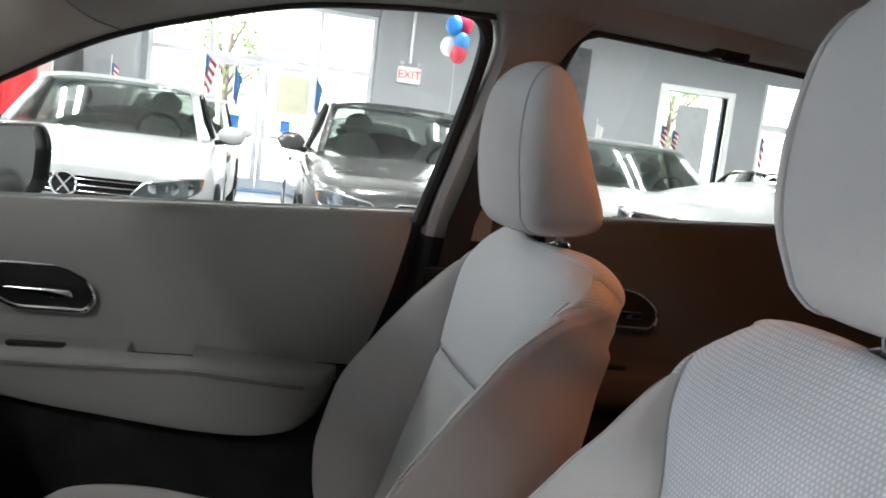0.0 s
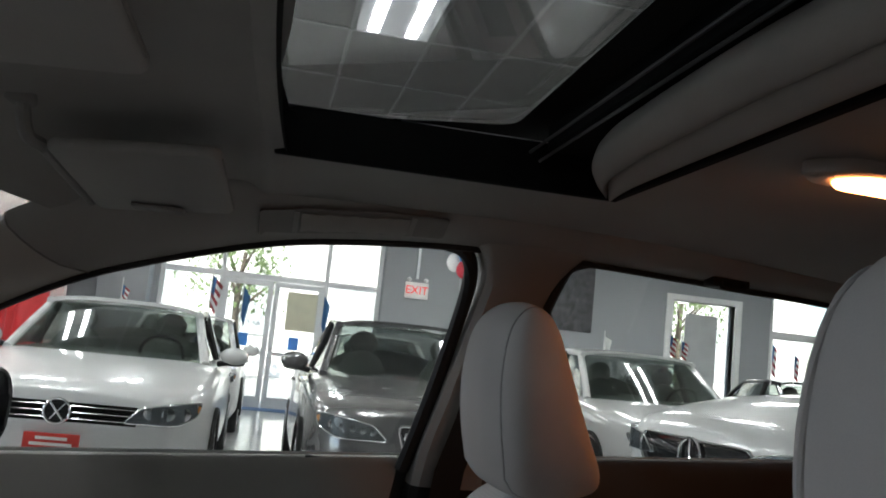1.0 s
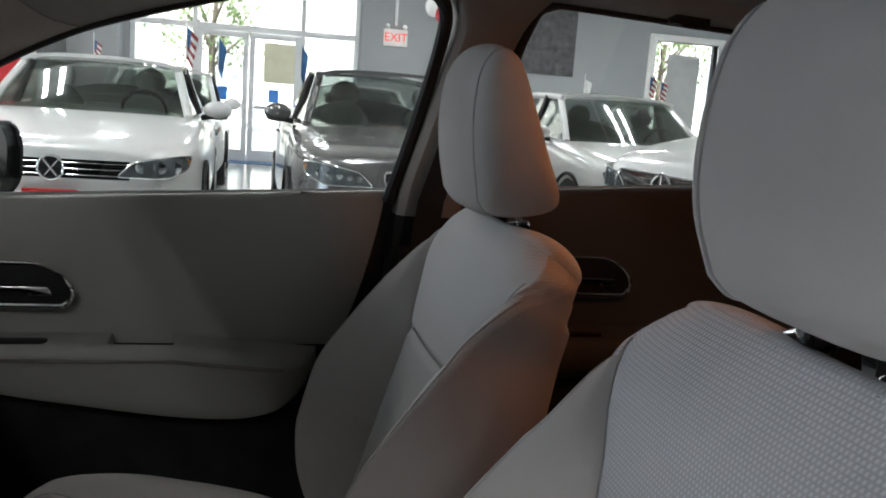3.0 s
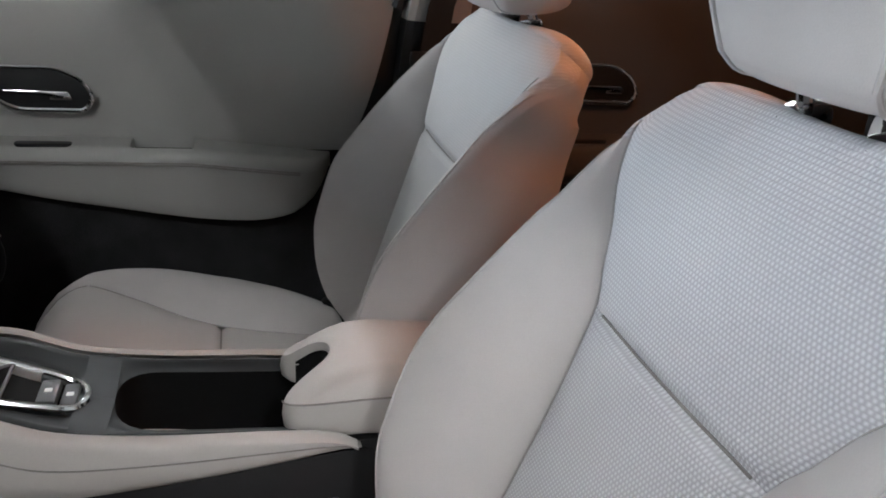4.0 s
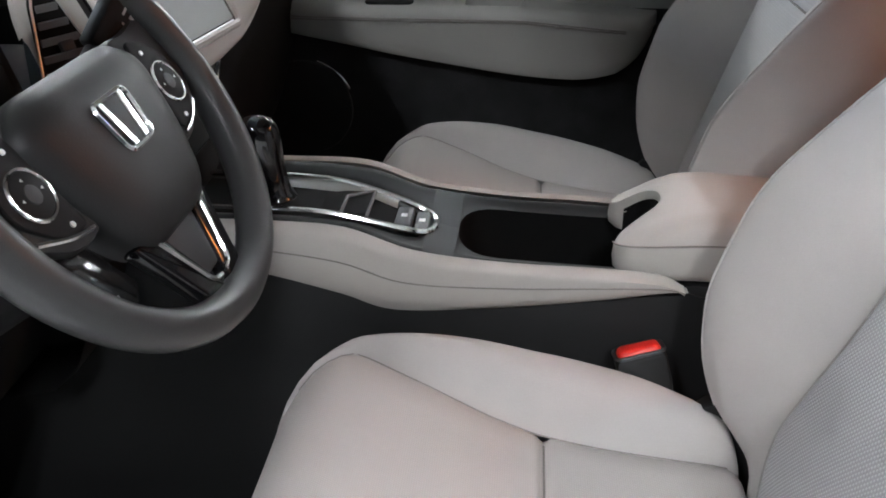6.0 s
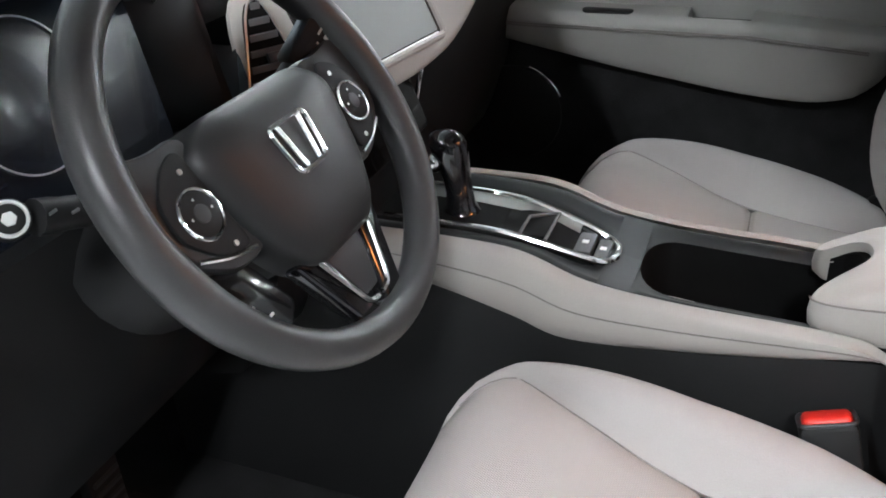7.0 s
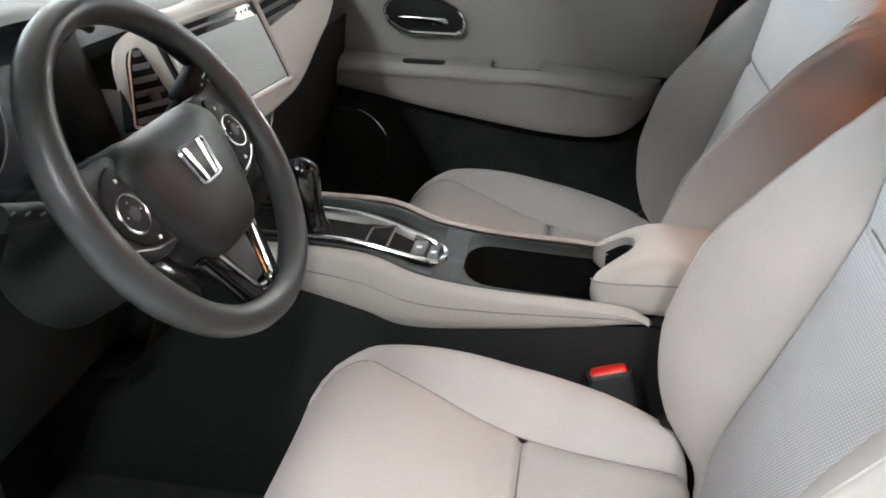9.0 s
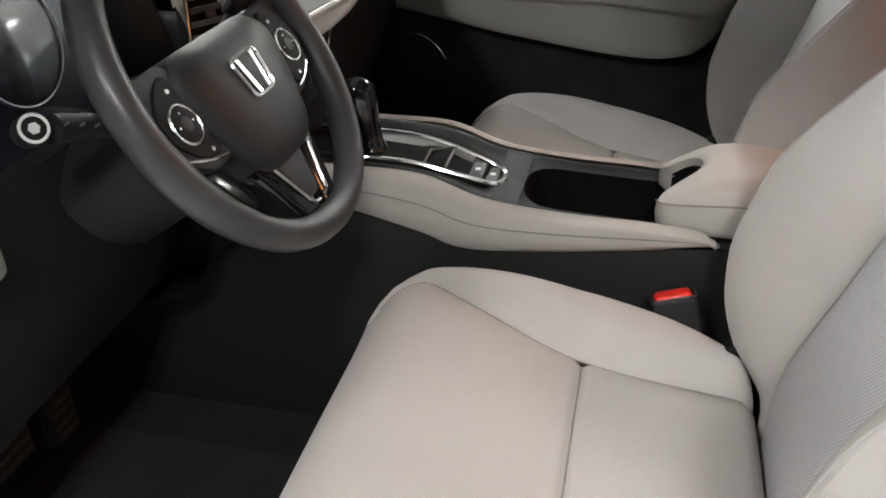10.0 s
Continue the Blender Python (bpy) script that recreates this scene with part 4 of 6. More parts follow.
part("cup_liner", sheet(rows), BIN_BLACK, body, "black cup holder wall")
part("cup_floor", disc((0.10, 0.0, 0.60), (0, 0, 1), 0.045, 0.02, 24, 0.002), BLACK_PLASTIC, body)

# Floor and firewall.
setting("car_floor", rbox(-1.05, 1.5, -0.80, 0.74, 0.22, 0.27, 0.01), CARPET, "black carpeted car floor", "car floor")
setting("firewall", prism([(-1.10, 0.27), (-0.98, 0.27), (-0.86, 0.50), (-0.80, 0.95), (-1.0, 1.0), (-1.10, 1.0)], "y", -0.76, 0.74), CARPET, "black firewall behind the dashboard", "firewall")
setting("rear_wall", rbox(1.5, 1.54, -0.78, 0.74, 0.27, 1.55, 0.01), BLACK_PLASTIC, "dark rear end of the cabin", "wall")
fm = thing("floor_mat", "black carpet floor mat in the driver's footwell", "floor mat")
part("mat", rbox(-0.86, -0.28, -0.68, -0.20, 0.271, 0.283, 0.004), mat("mat_pile", (0.018, 0.018, 0.0185), 0.95, vary=0.4, fine=300, bump=0.6), fm)
for y, w, nm, zz in ((-0.30, 0.06, "accelerator_pedal", 0.40), (-0.42, 0.10, "brake_pedal", 0.44)):
    pd = thing(nm, "black pedal with a ribbed rubber pad" if w > 0.08 else "slim black accelerator pedal", "pedal", (-0.80, y, zz))
    part("pad", rbox(-0.012, 0.012, -w / 2, w / 2, -0.05, 0.05, 0.006), RUBBER, pd)
    for k in range(4):
        part("rib", rbox(0.011, 0.016, -w / 2 + 0.006, w / 2 - 0.006, -0.036 + k * 0.02, -0.028 + k * 0.02, 0.001, 1), GREY_PLASTIC, pd)
    part("arm", tube([(-0.01, 0, 0), (-0.05, 0, 0.12), (-0.06, 0, 0.3)], 0.010, 8, 8), GREY_PLASTIC, pd)

# Passenger doors.


def rear_edge(z):
    """The front door's rear edge leans forward as it goes down."""
    return curve1([(0.28, 0.20), (0.60, 0.215), (0.80, 0.238), (0.84, 0.252), (0.95, 0.291), (1.06, 0.318), (1.14, 0.333), (1.2, 0.34)], z)


def door_panel(x0, x1, sill, upper, lower, name, label, category, cut=False):
    d = thing(name, label, category)

    def trimmed(row):
        return [Vector((0.05 + (q.x - 0.05) * (rear_edge(q.z) - 0.05) / (x1 - 0.05) if cut and q.x > 0.05 else q.x, q.y, q.z)) for q in row]

    rows = []
    for x in span(x0, x1, 24):
        s = sill(x)
        rows.append(trimmed(crom([(x, 0.735, 0.80), (x, 0.728, 0.90), (x, 0.726, 1.0), (x, 0.730, s - 0.05), (x, 0.744, s - 0.008), (x, 0.762, s), (x, 0.80, s - 0.004)], 14)))
    part("upper_panel", sheet(rows), upper, d)
    rows = []
    for x in span(x0, x1, 24):
        rows.append(trimmed(crom([(x, 0.738, 0.86), (x, 0.716, 0.76), (x, 0.710, 0.62), (x, 0.712, 0.45), (x, 0.73, 0.30), (x, 0.79, 0.28)], 12)))
    part("lower_panel", sheet(rows), lower, d)
    part("outer_skin", sheet([[Vector((x, y, z)) for y, z in ((0.80, 0.28), (0.845, 0.45), (0.86, 0.75), (0.845, 0.98), (0.80, 1.12 + 0.06 * x))] for x in span(x0, x1, 8)]), PAINT_WHITE, d)
    return d


def sill_z(x):
    return 1.112 + 0.062 * (x + 0.1)


PD = door_panel(-0.80, 0.35, sill_z, DOOR_VINYL, CARPET, "passenger_door", "beige passenger door panel with a padded armrest", "car door", True)
setting("door_jamb", rbox(0.17, 0.42, 0.748, 0.775, 0.28, 1.13, 0.004, 1), RUBBER, "black door jamb behind the front door", "trim")
# armrest
PULL = (-0.157, -0.046)  # the pocket behind the door pull
rows = []
for x in sorted({-0.60, *span(-0.56, 0.14, 36), 0.16, 0.178, 0.192, 0.202, 0.209, 0.213, PULL[0] - 0.001, PULL[0] + 0.003, PULL[1] - 0.003, PULL[1] + 0.001}):
    k = curve1([(-0.60, 0.55), (-0.45, 0.9), (0.12, 1.0), (0.17, 0.9), (0.20, 0.6), (0.213, 0.15)], x)
    zt = 0.856 - 0.022 * max(0, x + 0.05) / 0.25
    zb = curve1([(-0.60, 0.80), (-0.44, 0.775), (-0.25, 0.742), (0.06, 0.708), (0.13, 0.718), (0.18, 0.752), (0.213, 0.81)], x)
    yo = 0.728 - 0.075 * k
    if PULL[0] < x < PULL[1]:
        top = [(x, 0.745, zt - 0.020), (x, 0.728, zt - 0.030), (x, 0.716, zt - 0.032), (x, 0.690, zt - 0.032), (x, yo + 0.026, zt - 0.030), (x, yo + 0.021, zt - 0.012), (x, yo + 0.014, zt - 0.004)]
    else:
        top = [(x, yo + (0.745 - yo) * f, zt + dz) for f, dz in ((1, -0.002), (0.89, -0.0005), (0.79, 0.0005), (0.64, 0.001), (0.42, 0), (0.26, -0.001), (0.11, -0.005))]
    rows.append(crom([*top, (x, yo, zt - 0.022), (x, yo + 0.002, zt * 0.6 + zb * 0.4), *[(x, yo + (0.745 - yo) * f, zb + dz) for f, dz in ((0.13, 0.010), (0.33, 0.001), (0.64, 0), (0.95, 0.004))]], 36))
pa = part("armrest", sheet(rows, cap=True), DOOR_VINYL, PD)
for dz in (0.028, 0.032):
    part("stitch_line", tube([(x, 0.7256 - 0.075 * curve1([(-0.60, 0.55), (-0.45, 0.9), (0.12, 1.0), (0.17, 0.9), (0.20, 0.6), (0.213, 0.15)], x), 0.856 - 0.022 * max(0, x + 0.05) / 0.25 - dz) for x in span(-0.56, 0.15, 30)], 0.0014, 5), STITCH, pa)
part("switch_slot", prism(rounded([(-0.354, 0.668), (-0.258, 0.668), (-0.258, 0.692), (-0.354, 0.692)], 0.011), "z", 0.846, 0.8572, 0.0008), BLACK_PLASTIC, pa, "black window switch slot")


def inner_handle(parent, cx, cz, y, w, h):
    oval = rounded([(-w, 0.35 * h), (-0.75 * w, h), (0.35 * w, h), (0.8 * w, 0.45 * h), (w, -0.35 * h), (0.85 * w, -h), (-0.45 * w, -h), (-0.9 * w, -0.35 * h)], h * 0.8, 6)
    hd = part("handle_bezel", prism([(cx + a, cz + b) for a, b in oval], "y", y - 0.004, y + 0.02, 0.002), BLACK_PLASTIC, parent, "black recessed handle cup")
    o3 = [(cx + a * 1.0, y - 0.004, cz + b * 1.0) for a, b in oval]
    part("chrome_surround", tube(o3, 0.0036, 8, closed=True), CHROME, hd, "bright chrome surround")
    part("lever", prism(rounded([(cx - 0.62 * w, cz - 0.05 * h), (cx + 0.55 * w, cz - 0.05 * h), (cx + 0.62 * w, cz - 0.40 * h), (cx + 0.25 * w, cz - 0.42 * h), (cx + 0.2 * w, cz - 0.2 * h), (cx - 0.62 * w, cz - 0.16 * h)], 0.004), "y", y - 0.014, y - 0.005, 0.002), CHROME, hd, "chrome pull lever")
    part("lock_plate", prism(rounded([(cx + 0.18 * w, cz - 0.50 * h), (cx + 0.62 * w, cz - 0.50 * h), (cx + 0.52 * w, cz - 0.16 * h), (cx + 0.26 * w, cz - 0.16 * h)], 0.004), "y", y - 0.009, y - 0.003, 0.002), HANDLE_GREY, hd, "grey lock slider")
    part("lower_lip", tube([(cx + a, y - 0.006, cz + b) for a, b in oval if b < -0.3 * h], 0.0052, 8), CHROME, hd)
    return hd


inner_handle(PD, -0.312, 0.948, 0.716, 0.092, 0.038)
# Only the stretches where the ring glints are shaped, as two chrome arcs.
for a0, a1 in ((0.42, 1.25), (3.1, 4.0)):
    part("speaker_ring_glint", tube([(-0.50 + 0.108 * math.cos(a), 0.706, 0.625 + 0.106 * math.sin(a)) for a in span(a0, a1, 12)], 0.0026, 6), CHROME, PD, "glinting stretch of the thin chrome speaker ring")
part("speaker_grille", prism([(-0.50 + 0.104 * math.cos(a), 0.625 + 0.102 * math.sin(a)) for a in span(0, 2 * math.pi * 0.97, 30)], "y", 0.700, 0.712, 0.003), BLACK_PLASTIC, PD)

# Dark vinyl paints in the shade at the back of the cabin.
RD = door_panel(0.47, 1.45, sill_z, REAR_SHADE_VINYL, CARPET, "rear_door", "rear passenger door panel with its shade put into a dark grey", "car door")
inner_handle(RD, 0.765, 0.990, 0.716, 0.088, 0.038)
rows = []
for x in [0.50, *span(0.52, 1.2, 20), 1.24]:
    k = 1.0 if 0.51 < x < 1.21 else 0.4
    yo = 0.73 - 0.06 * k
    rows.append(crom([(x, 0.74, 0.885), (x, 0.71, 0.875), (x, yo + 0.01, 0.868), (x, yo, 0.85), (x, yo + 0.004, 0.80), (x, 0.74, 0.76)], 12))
ra = part("armrest", sheet(rows, cap=True), REAR_SHADE_VINYL, RD)
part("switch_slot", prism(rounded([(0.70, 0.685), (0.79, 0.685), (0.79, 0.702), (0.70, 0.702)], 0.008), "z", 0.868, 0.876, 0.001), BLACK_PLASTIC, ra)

# Out of view; added to keep light off the rear of the cabin.
DR = thing("driver_side_rear_door", "unseen beige rear door panel added to block light from the driver's side", "car door")
part("inner_panel", mirror_y(sheet([crom([(x, 0.70, 0.29), (x, 0.705, 0.55), (x, 0.70, 0.80), (x, 0.726, 1.0), (x, 0.744, sill_z(x) - 0.01), (x, 0.80, sill_z(x))], 12) for x in span(0.45, 1.5, 10)])), BEIGE_VINYL, DR)
part("outer_skin", mirror_y(sheet([[Vector((x, y, z)) for y, z in ((0.80, 0.28), (0.845, 0.45), (0.86, 0.75), (0.845, 0.98), (0.80, sill_z(x)))] for x in span(0.45, 1.5, 8)])), PAINT_WHITE, DR)

# Upper trim of the passenger side: windscreen pillar and roof rail in one sweep.
RAIL = [((-0.80, 0.76, 1.075), (-1.02, 0.66, 1.075)), ((-0.66, 0.752, 1.135), (-0.84, 0.64, 1.17)), ((-0.50, 0.735, 1.232), (-0.66, 0.63, 1.27)), ((-0.371, 0.707, 1.309), (-0.50, 0.62, 1.352)), ((-0.247, 0.685, 1.377), (-0.35, 0.605, 1.425)),
        ((-0.131, 0.671, 1.422), (-0.24, 0.580, 1.477)), ((0.062, 0.653, 1.476), (0.0, 0.54, 1.53)), ((0.216, 0.646, 1.498), (0.2, 0.535, 1.552)), ((0.40, 0.643, 1.510), (0.4, 0.535, 1.560)),
        ((0.60, 0.644, 1.510), (0.6, 0.535, 1.562)), ((0.88, 0.646, 1.499), (0.88, 0.535, 1.558)), ((1.15, 0.650, 1.485), (1.15, 0.54, 1.545)), ((1.5, 0.66, 1.44), (1.5, 0.55, 1.51))]
lo_c, hi_c = crom([a for a, b in RAIL], 60), crom([b for a, b in RAIL], 60)


def rail_sheet():
    rows = []
    for a, b in zip(lo_c, hi_c):
        d = b - a
        out = Vector((0, -0.014, -0.012))
        rows.append(crom([a + Vector((0, 0.03, -0.002)), a, a + d * 0.33 + out, a + d * 0.66 + out * 0.9, b, b + (Vector((-0.012, 0.018, -0.004)) if a.x < -0.215 else Vector((-0.004, -0.004, 0.02)))], 10))
    return rows


RS = rail_sheet()
cutk = min(range(len(lo_c)), key=lambda k: abs(lo_c[k].x + 0.212))
for mirrored in (False, True):
    a, b = sheet(RS[cutk:]), sheet(RS[:cutk + 1])
    if mirrored:
        a, b = mirror_y(a), mirror_y(b)
    setting("roof_rail", a, LINER, "grey cloth covered roof rail", "roof trim", True)
    setting("windscreen_pillar", b, BEIGE_PLASTIC, "pale grey plastic windscreen pillar trim", "pillar trim", True)
setting("pillar_joint", tube([q + Vector((0, -0.001, -0.001)) for q in RS[cutk][1:]], 0.0016, 5), STITCH, "narrow joint between pillar and roof trim", "trim")
clip = thing("coat_hook", "small black hook on the roof rail over the rear window", "hook", (0.865, 0.615, 1.500))
part("base", rbox(-0.036, 0.036, -0.012, 0.024, -0.010, 0.012, 0.004), BLACK_PLASTIC, clip)
part("hook", tube([(-0.02, -0.010, 0.0), (-0.02, -0.018, -0.012), (0.02, -0.018, -0.012), (0.02, -0.010, 0.0)], 0.004, 6, 16), BLACK_PLASTIC, clip)
seal = tube([p + Vector((0, 0.004, -0.004)) for p in lo_c[3:]], 0.006, 6)
setting("window_seal", seal, RUBBER, "black rubber window seal", "trim", True)

# Middle pillar with its trim and seals.
bp = thing("middle_pillar", "pale grey pillar trim between the side windows", "pillar trim", kind="structure")
rows = []
for z, xa, xb, y in ((0.27, 0.34, 0.50, 0.70), (0.80, 0.335, 0.49, 0.70), (1.10, 0.352, 0.475, 0.695), (1.25, 0.385, 0.50, 0.675), (1.38, 0.418, 0.53, 0.655), (1.47, 0.435, 0.565, 0.635), (1.53, 0.40, 0.62, 0.59), (1.552, 0.37, 0.66, 0.555)):
    rows.append([(xa - 0.004, y + 0.06, z), (xa, y + 0.012, z), (xa + 0.012, y, z), ((xa + xb) / 2, y - 0.008, z), (xb - 0.012, y, z), (xb, y + 0.012, z), (xb + 0.004, y + 0.06, z)])
rows = [[Vector(p) for p in r] for r in rows]
cols = [crom([r[i] for r in rows], 28) for i in range(7)]
allrows = [[cols[i][k] for i in range(7)] for k in range(29)]
part("upper_trim", sheet(allrows[8:]), LINER, bp)
part("lower_trim", sheet(allrows[:9]), BLACK_PLASTIC, bp)
part("seal", tube([(0.338, 0.735, 1.12), (0.372, 0.712, 1.25), (0.405, 0.685, 1.40), (0.412, 0.67, 1.47), (0.395, 0.662, 1.502), (0.36, 0.658, 1.512)], 0.013, 8, 20), RUBBER, bp)
part("seal", tube([(0.50, 0.735, 1.14), (0.525, 0.712, 1.27), (0.553, 0.685, 1.40), (0.568, 0.667, 1.46), (0.585, 0.657, 1.495), (0.62, 0.652, 1.51)], 0.010, 8, 20), RUBBER, bp)
# Unseen mirrored pillar, added to shade the cabin from the driver's side.
setting("driver_side_pillar", mirror_y(sheet(allrows)), LINER, "unseen grey pillar trim that shades the driver's side", "pillar trim", True)
belt = thing("seat_belt", "black seat belt hanging from the middle pillar", "seat belt")
part("webbing", sheet([[Vector((x + dx, y, z)) for dx in (-0.024, 0.026)] for x, y, z in ((0.468, 0.634, 1.40), (0.448, 0.645, 1.31), (0.431, 0.656, 1.22), (0.406, 0.664, 1.133), (0.395, 0.668, 1.03), (0.395, 0.672, 0.7), (0.40, 0.672, 0.35))]), RUBBER, belt)
part("tongue", rbox(0.355, 0.39, 0.650, 0.656, 0.995, 1.025, 0.003), CHROME, belt, "steel belt tongue")
part("tongue_grip", rbox(0.350, 0.395, 0.645, 0.66, 1.022, 1.05, 0.006), BLACK_PLASTIC, belt)

# Glass of the passenger side and the windscreen.
g = tagged(part("side_window", thick(sheet([[Vector((x, 0.795 - 0.33 * (z - 1.10), z)) for z in span(1.08, 1.54, 4)] for x in (-0.75, -0.3, 0.1, 0.42)]), 0.004), WINDOW), "clear front passenger window", "window", kind="structure")
g.visible_shadow = False
g = tagged(part("side_window", thick(sheet([[Vector((x, 0.795 - 0.33 * (z - 1.10), z)) for z in span(1.08, 1.54, 4)] for x in (0.50, 0.8, 1.1, 1.45)]), 0.004), WINDOW), "clear rear passenger window", "window", kind="structure")
g.visible_shadow = False
# Unseen pane, tinted dark to hold light out of the rear cabin.
tagged(part("side_window", mirror_y(thick(sheet([[Vector((x, 0.795 - 0.33 * (z - 1.10), z)) for z in span(1.08, 1.54, 4)] for x in (0.45, 0.8, 1.1, 1.5)]), 0.004)), glass("light_blocking_glass", (0.16, 0.17, 0.17))), "unseen rear window on the driver's side, tinted to block light", "window", kind="structure")
ws = tagged(part("windscreen", thick(sheet([[Vector((x - 0.10 * (abs(y - YC) / 0.68) ** 2 * -1, y, z)) for y in span(YC - 0.68, YC + 0.68, 10)] for x, z in ((-1.14, 1.07), (-0.80, 1.27), (-0.36, 1.50))]), 0.005), WINDOW), "clear windscreen", "window", kind="structure")
ws.visible_shadow = False

# Headliner with the sunroof opening.
LX0, LX1, LY0, LY1 = 0.075, 0.505, -0.36, 0.295


def liner_z(x, y):
    s = 1 - min(1, abs(y - YC) / 0.60) ** 4
    return 1.532 + 0.022 * s + curve1([(-0.30, 0.0), (-0.22, 0.012), (0.018, 0.014), (0.032, 0.011), (0.047, 0.001), (0.06, -0.003), (0.075, 0.0)], x) + curve1([(-0.36, -0.045), (-0.2, -0.025), (0.0, 0.0), (0.5, 0.012), (1.5, -0.05)], x)


ys = sorted({*span(YC - 0.60, LY0, 8), *span(LY0, LY1, 10), *span(LY1, YC + 0.60, 8)})
xs = sorted({*span(-0.36, LX0, 44), *span(LX0, LX1, 8), *span(LX1, 1.5, 14)})


def bow(x, y):
    """The sunroof's front edge bows forward towards the middle of the car."""
    k = max(0.0, min(1.0, (0.30 - y) / 0.45))
    return -0.015 * math.sin(k * math.pi / 2) if abs(x - LX0) < 0.02 else 0.0


bm = bmesh.new()


def header(x, y):
    """The front edge falls back and down towards the windscreen's upper corners."""
    k, e = max(0.0, min(1.0, (-0.16 - x) / 0.20)), max(0.0, min(1.0, (abs(y - YC) - 0.44) / 0.16))
    return Vector((0.114 * e * k, 0, -0.012 * min(1.0, 2 * e) * k))


vg = {(i, j): bm.verts.new(Vector((x + bow(x, y), y, liner_z(x, y))) + header(x, y)) for i, x in enumerate(xs) for j, y in enumerate(ys)}
for i in range(len(xs) - 1):
    for j in range(len(ys) - 1):
        if not (LX0 - 1e-6 <= xs[i] < LX1 - 1e-6 and LY0 - 1e-6 <= ys[j] < LY1 - 1e-6):
            bm.faces.new((vg[i, j], vg[i + 1, j], vg[i + 1, j + 1], vg[i, j + 1]))
setting("ceiling_liner", thick(bm, -0.01), LINER, "grey cloth headliner with a sunroof opening", "ceiling", True)
sr = thing("sunroof", "open-shade glass sunroof with black frame", "sunroof", kind="structure")
gx0, gx1, gy0, gy1, gz = 0.035, 0.380, -0.335, 0.290, 1.603
for bx in ((LX0 - 0.012, LX0, LY0, LY1), (LX1, LX1 + 0.012, LY0, LY1), (LX0 - 0.012, LX1 + 0.012, LY1, LY1 + 0.012), (LX0 - 0.012, LX1 + 0.012, LY0 - 0.012, LY0)):
    if bx[1] == LX0:
        part("well_side", sheet([[Vector((LX0 - d + bow(LX0, y), y, z)) for d, z in ((-0.004, 1.549), (0.008, 1.585), (0.020, 1.600), (0.020, 1.612), (0.030, 1.612), (0.030, 1.598))] for y in span(LY0, LY1, 14)], True), BIN_BLACK, sr)
    else:
        part("well_side", rbox(*bx, 1.548, 1.612, 0.002, 1), BIN_BLACK, sr)
part("rear_frame", rbox(gx1 + 0.03, LX1, LY0, LY1, 1.600, 1.660, 0.003, 1), BIN_BLACK, sr)
def tilted(bm):
    """The glass panel is tilted up a little at its rear."""
    for v in bm.verts:
        v.co.z += 0.10 * (v.co.x - 0.085)
    return bm


part("glass_panel", tilted(rbox(gx0, gx1 + 0.03, gy0, gy1 + 0.03, gz + 0.002, gz + 0.007, 0)), TINTED, sr)
inner = rounded([(0.077, 0.302), (0.366, 0.300), (0.356, -0.34), (0.032, -0.34), (0.044, -0.12), (0.058, 0.10)], 0.030, 6)
part("glass_border", tilted(sheet([[Vector((x, y, gz - 0.001)) for x, y in inner], [Vector((0.21 + (x - 0.21) * 1.5, (y + 0.02) * 1.35 - 0.02, gz - 0.001)) for x, y in inner]], True)), BIN_BLACK, sr, "black printed border of the glass")
for k, z in ((0.388, 1.596), (0.402, 1.586)):
    part("guide_rail", tube([(k, LY0, z), (k, LY1, z)], 0.0022, 6), GREY_PLASTIC, sr)
rows = []
for y in span(LY0, LY1, 30):
    x0 = curve1([(-0.36, 0.418), (-0.17, 0.408), (0.06, 0.414), (0.16, 0.428), (0.235, 0.452), (0.285, 0.488), (0.30, 0.5)], y)
    x1 = 0.500 + 0.004 * max(0.0, min(1.0, (y - 0.2) / 0.09))
    k = min(1.0, (x1 - x0) / 0.06)
    rows.append(crom([(x0 + 0.004, y, 1.586), (x0, y, 1.570), (x0 + 0.006 * k, y, 1.557), (x0 + (x1 - x0) * 0.26, y, 1.549), (x0 + (x1 - x0) * 0.40, y, 1.552), (x0 + (x1 - x0) * 0.47, y, 1.567), (x0 + (x1 - x0) * 0.54, y, 1.553), (x0 + (x1 - x0) * 0.82, y, 1.545), (x1 - 0.003 * k, y, 1.552), (x1, y, 1.570)], 30))
part("sunshade", sheet(rows), LINER, sr, "rounded grey edge of the sliding sunshade")
setting("opening_lip", tube([(LX1 + 0.005, y, liner_z(LX1, y) + 0.002) for y in span(LY0, LY1 + 0.006, 14)], 0.010, 10), LINER, "rolled cloth edge behind the sunroof", "roof trim", True)
setting("roof_skin", join(rbox(-0.45, LX0 - 0.042, -0.70, 0.63, 1.606, 1.616, 0), rbox(LX1 + 0.012, 1.55, -0.70, 0.63, 1.606, 1.616, 0), rbox(LX0 - 0.042, LX1 + 0.012, -0.70, LY0 - 0.012, 1.606, 1.616, 0), rbox(LX0 - 0.042, LX1 + 0.012, LY1 + 0.012, 0.63, 1.606, 1.616, 0)), PAINT_WHITE, "white steel roof of the car", "roof")

# Dome lamp, visors and grab handle.
dl = thing("dome_lamp", "lit dome lamp glowing warm orange in the headliner", "lamp", (0.605, 0.03, 1.560))
part("bezel", prism(rounded([(0.004, -0.006), (0.036, -0.036), (0.19, -0.044), (0.215, 0), (0.19, 0.044), (0.036, 0.036), (0.004, 0.006)], 0.012), "z", -0.012, 0.004, 0.004), BEIGE_PLASTIC, dl)
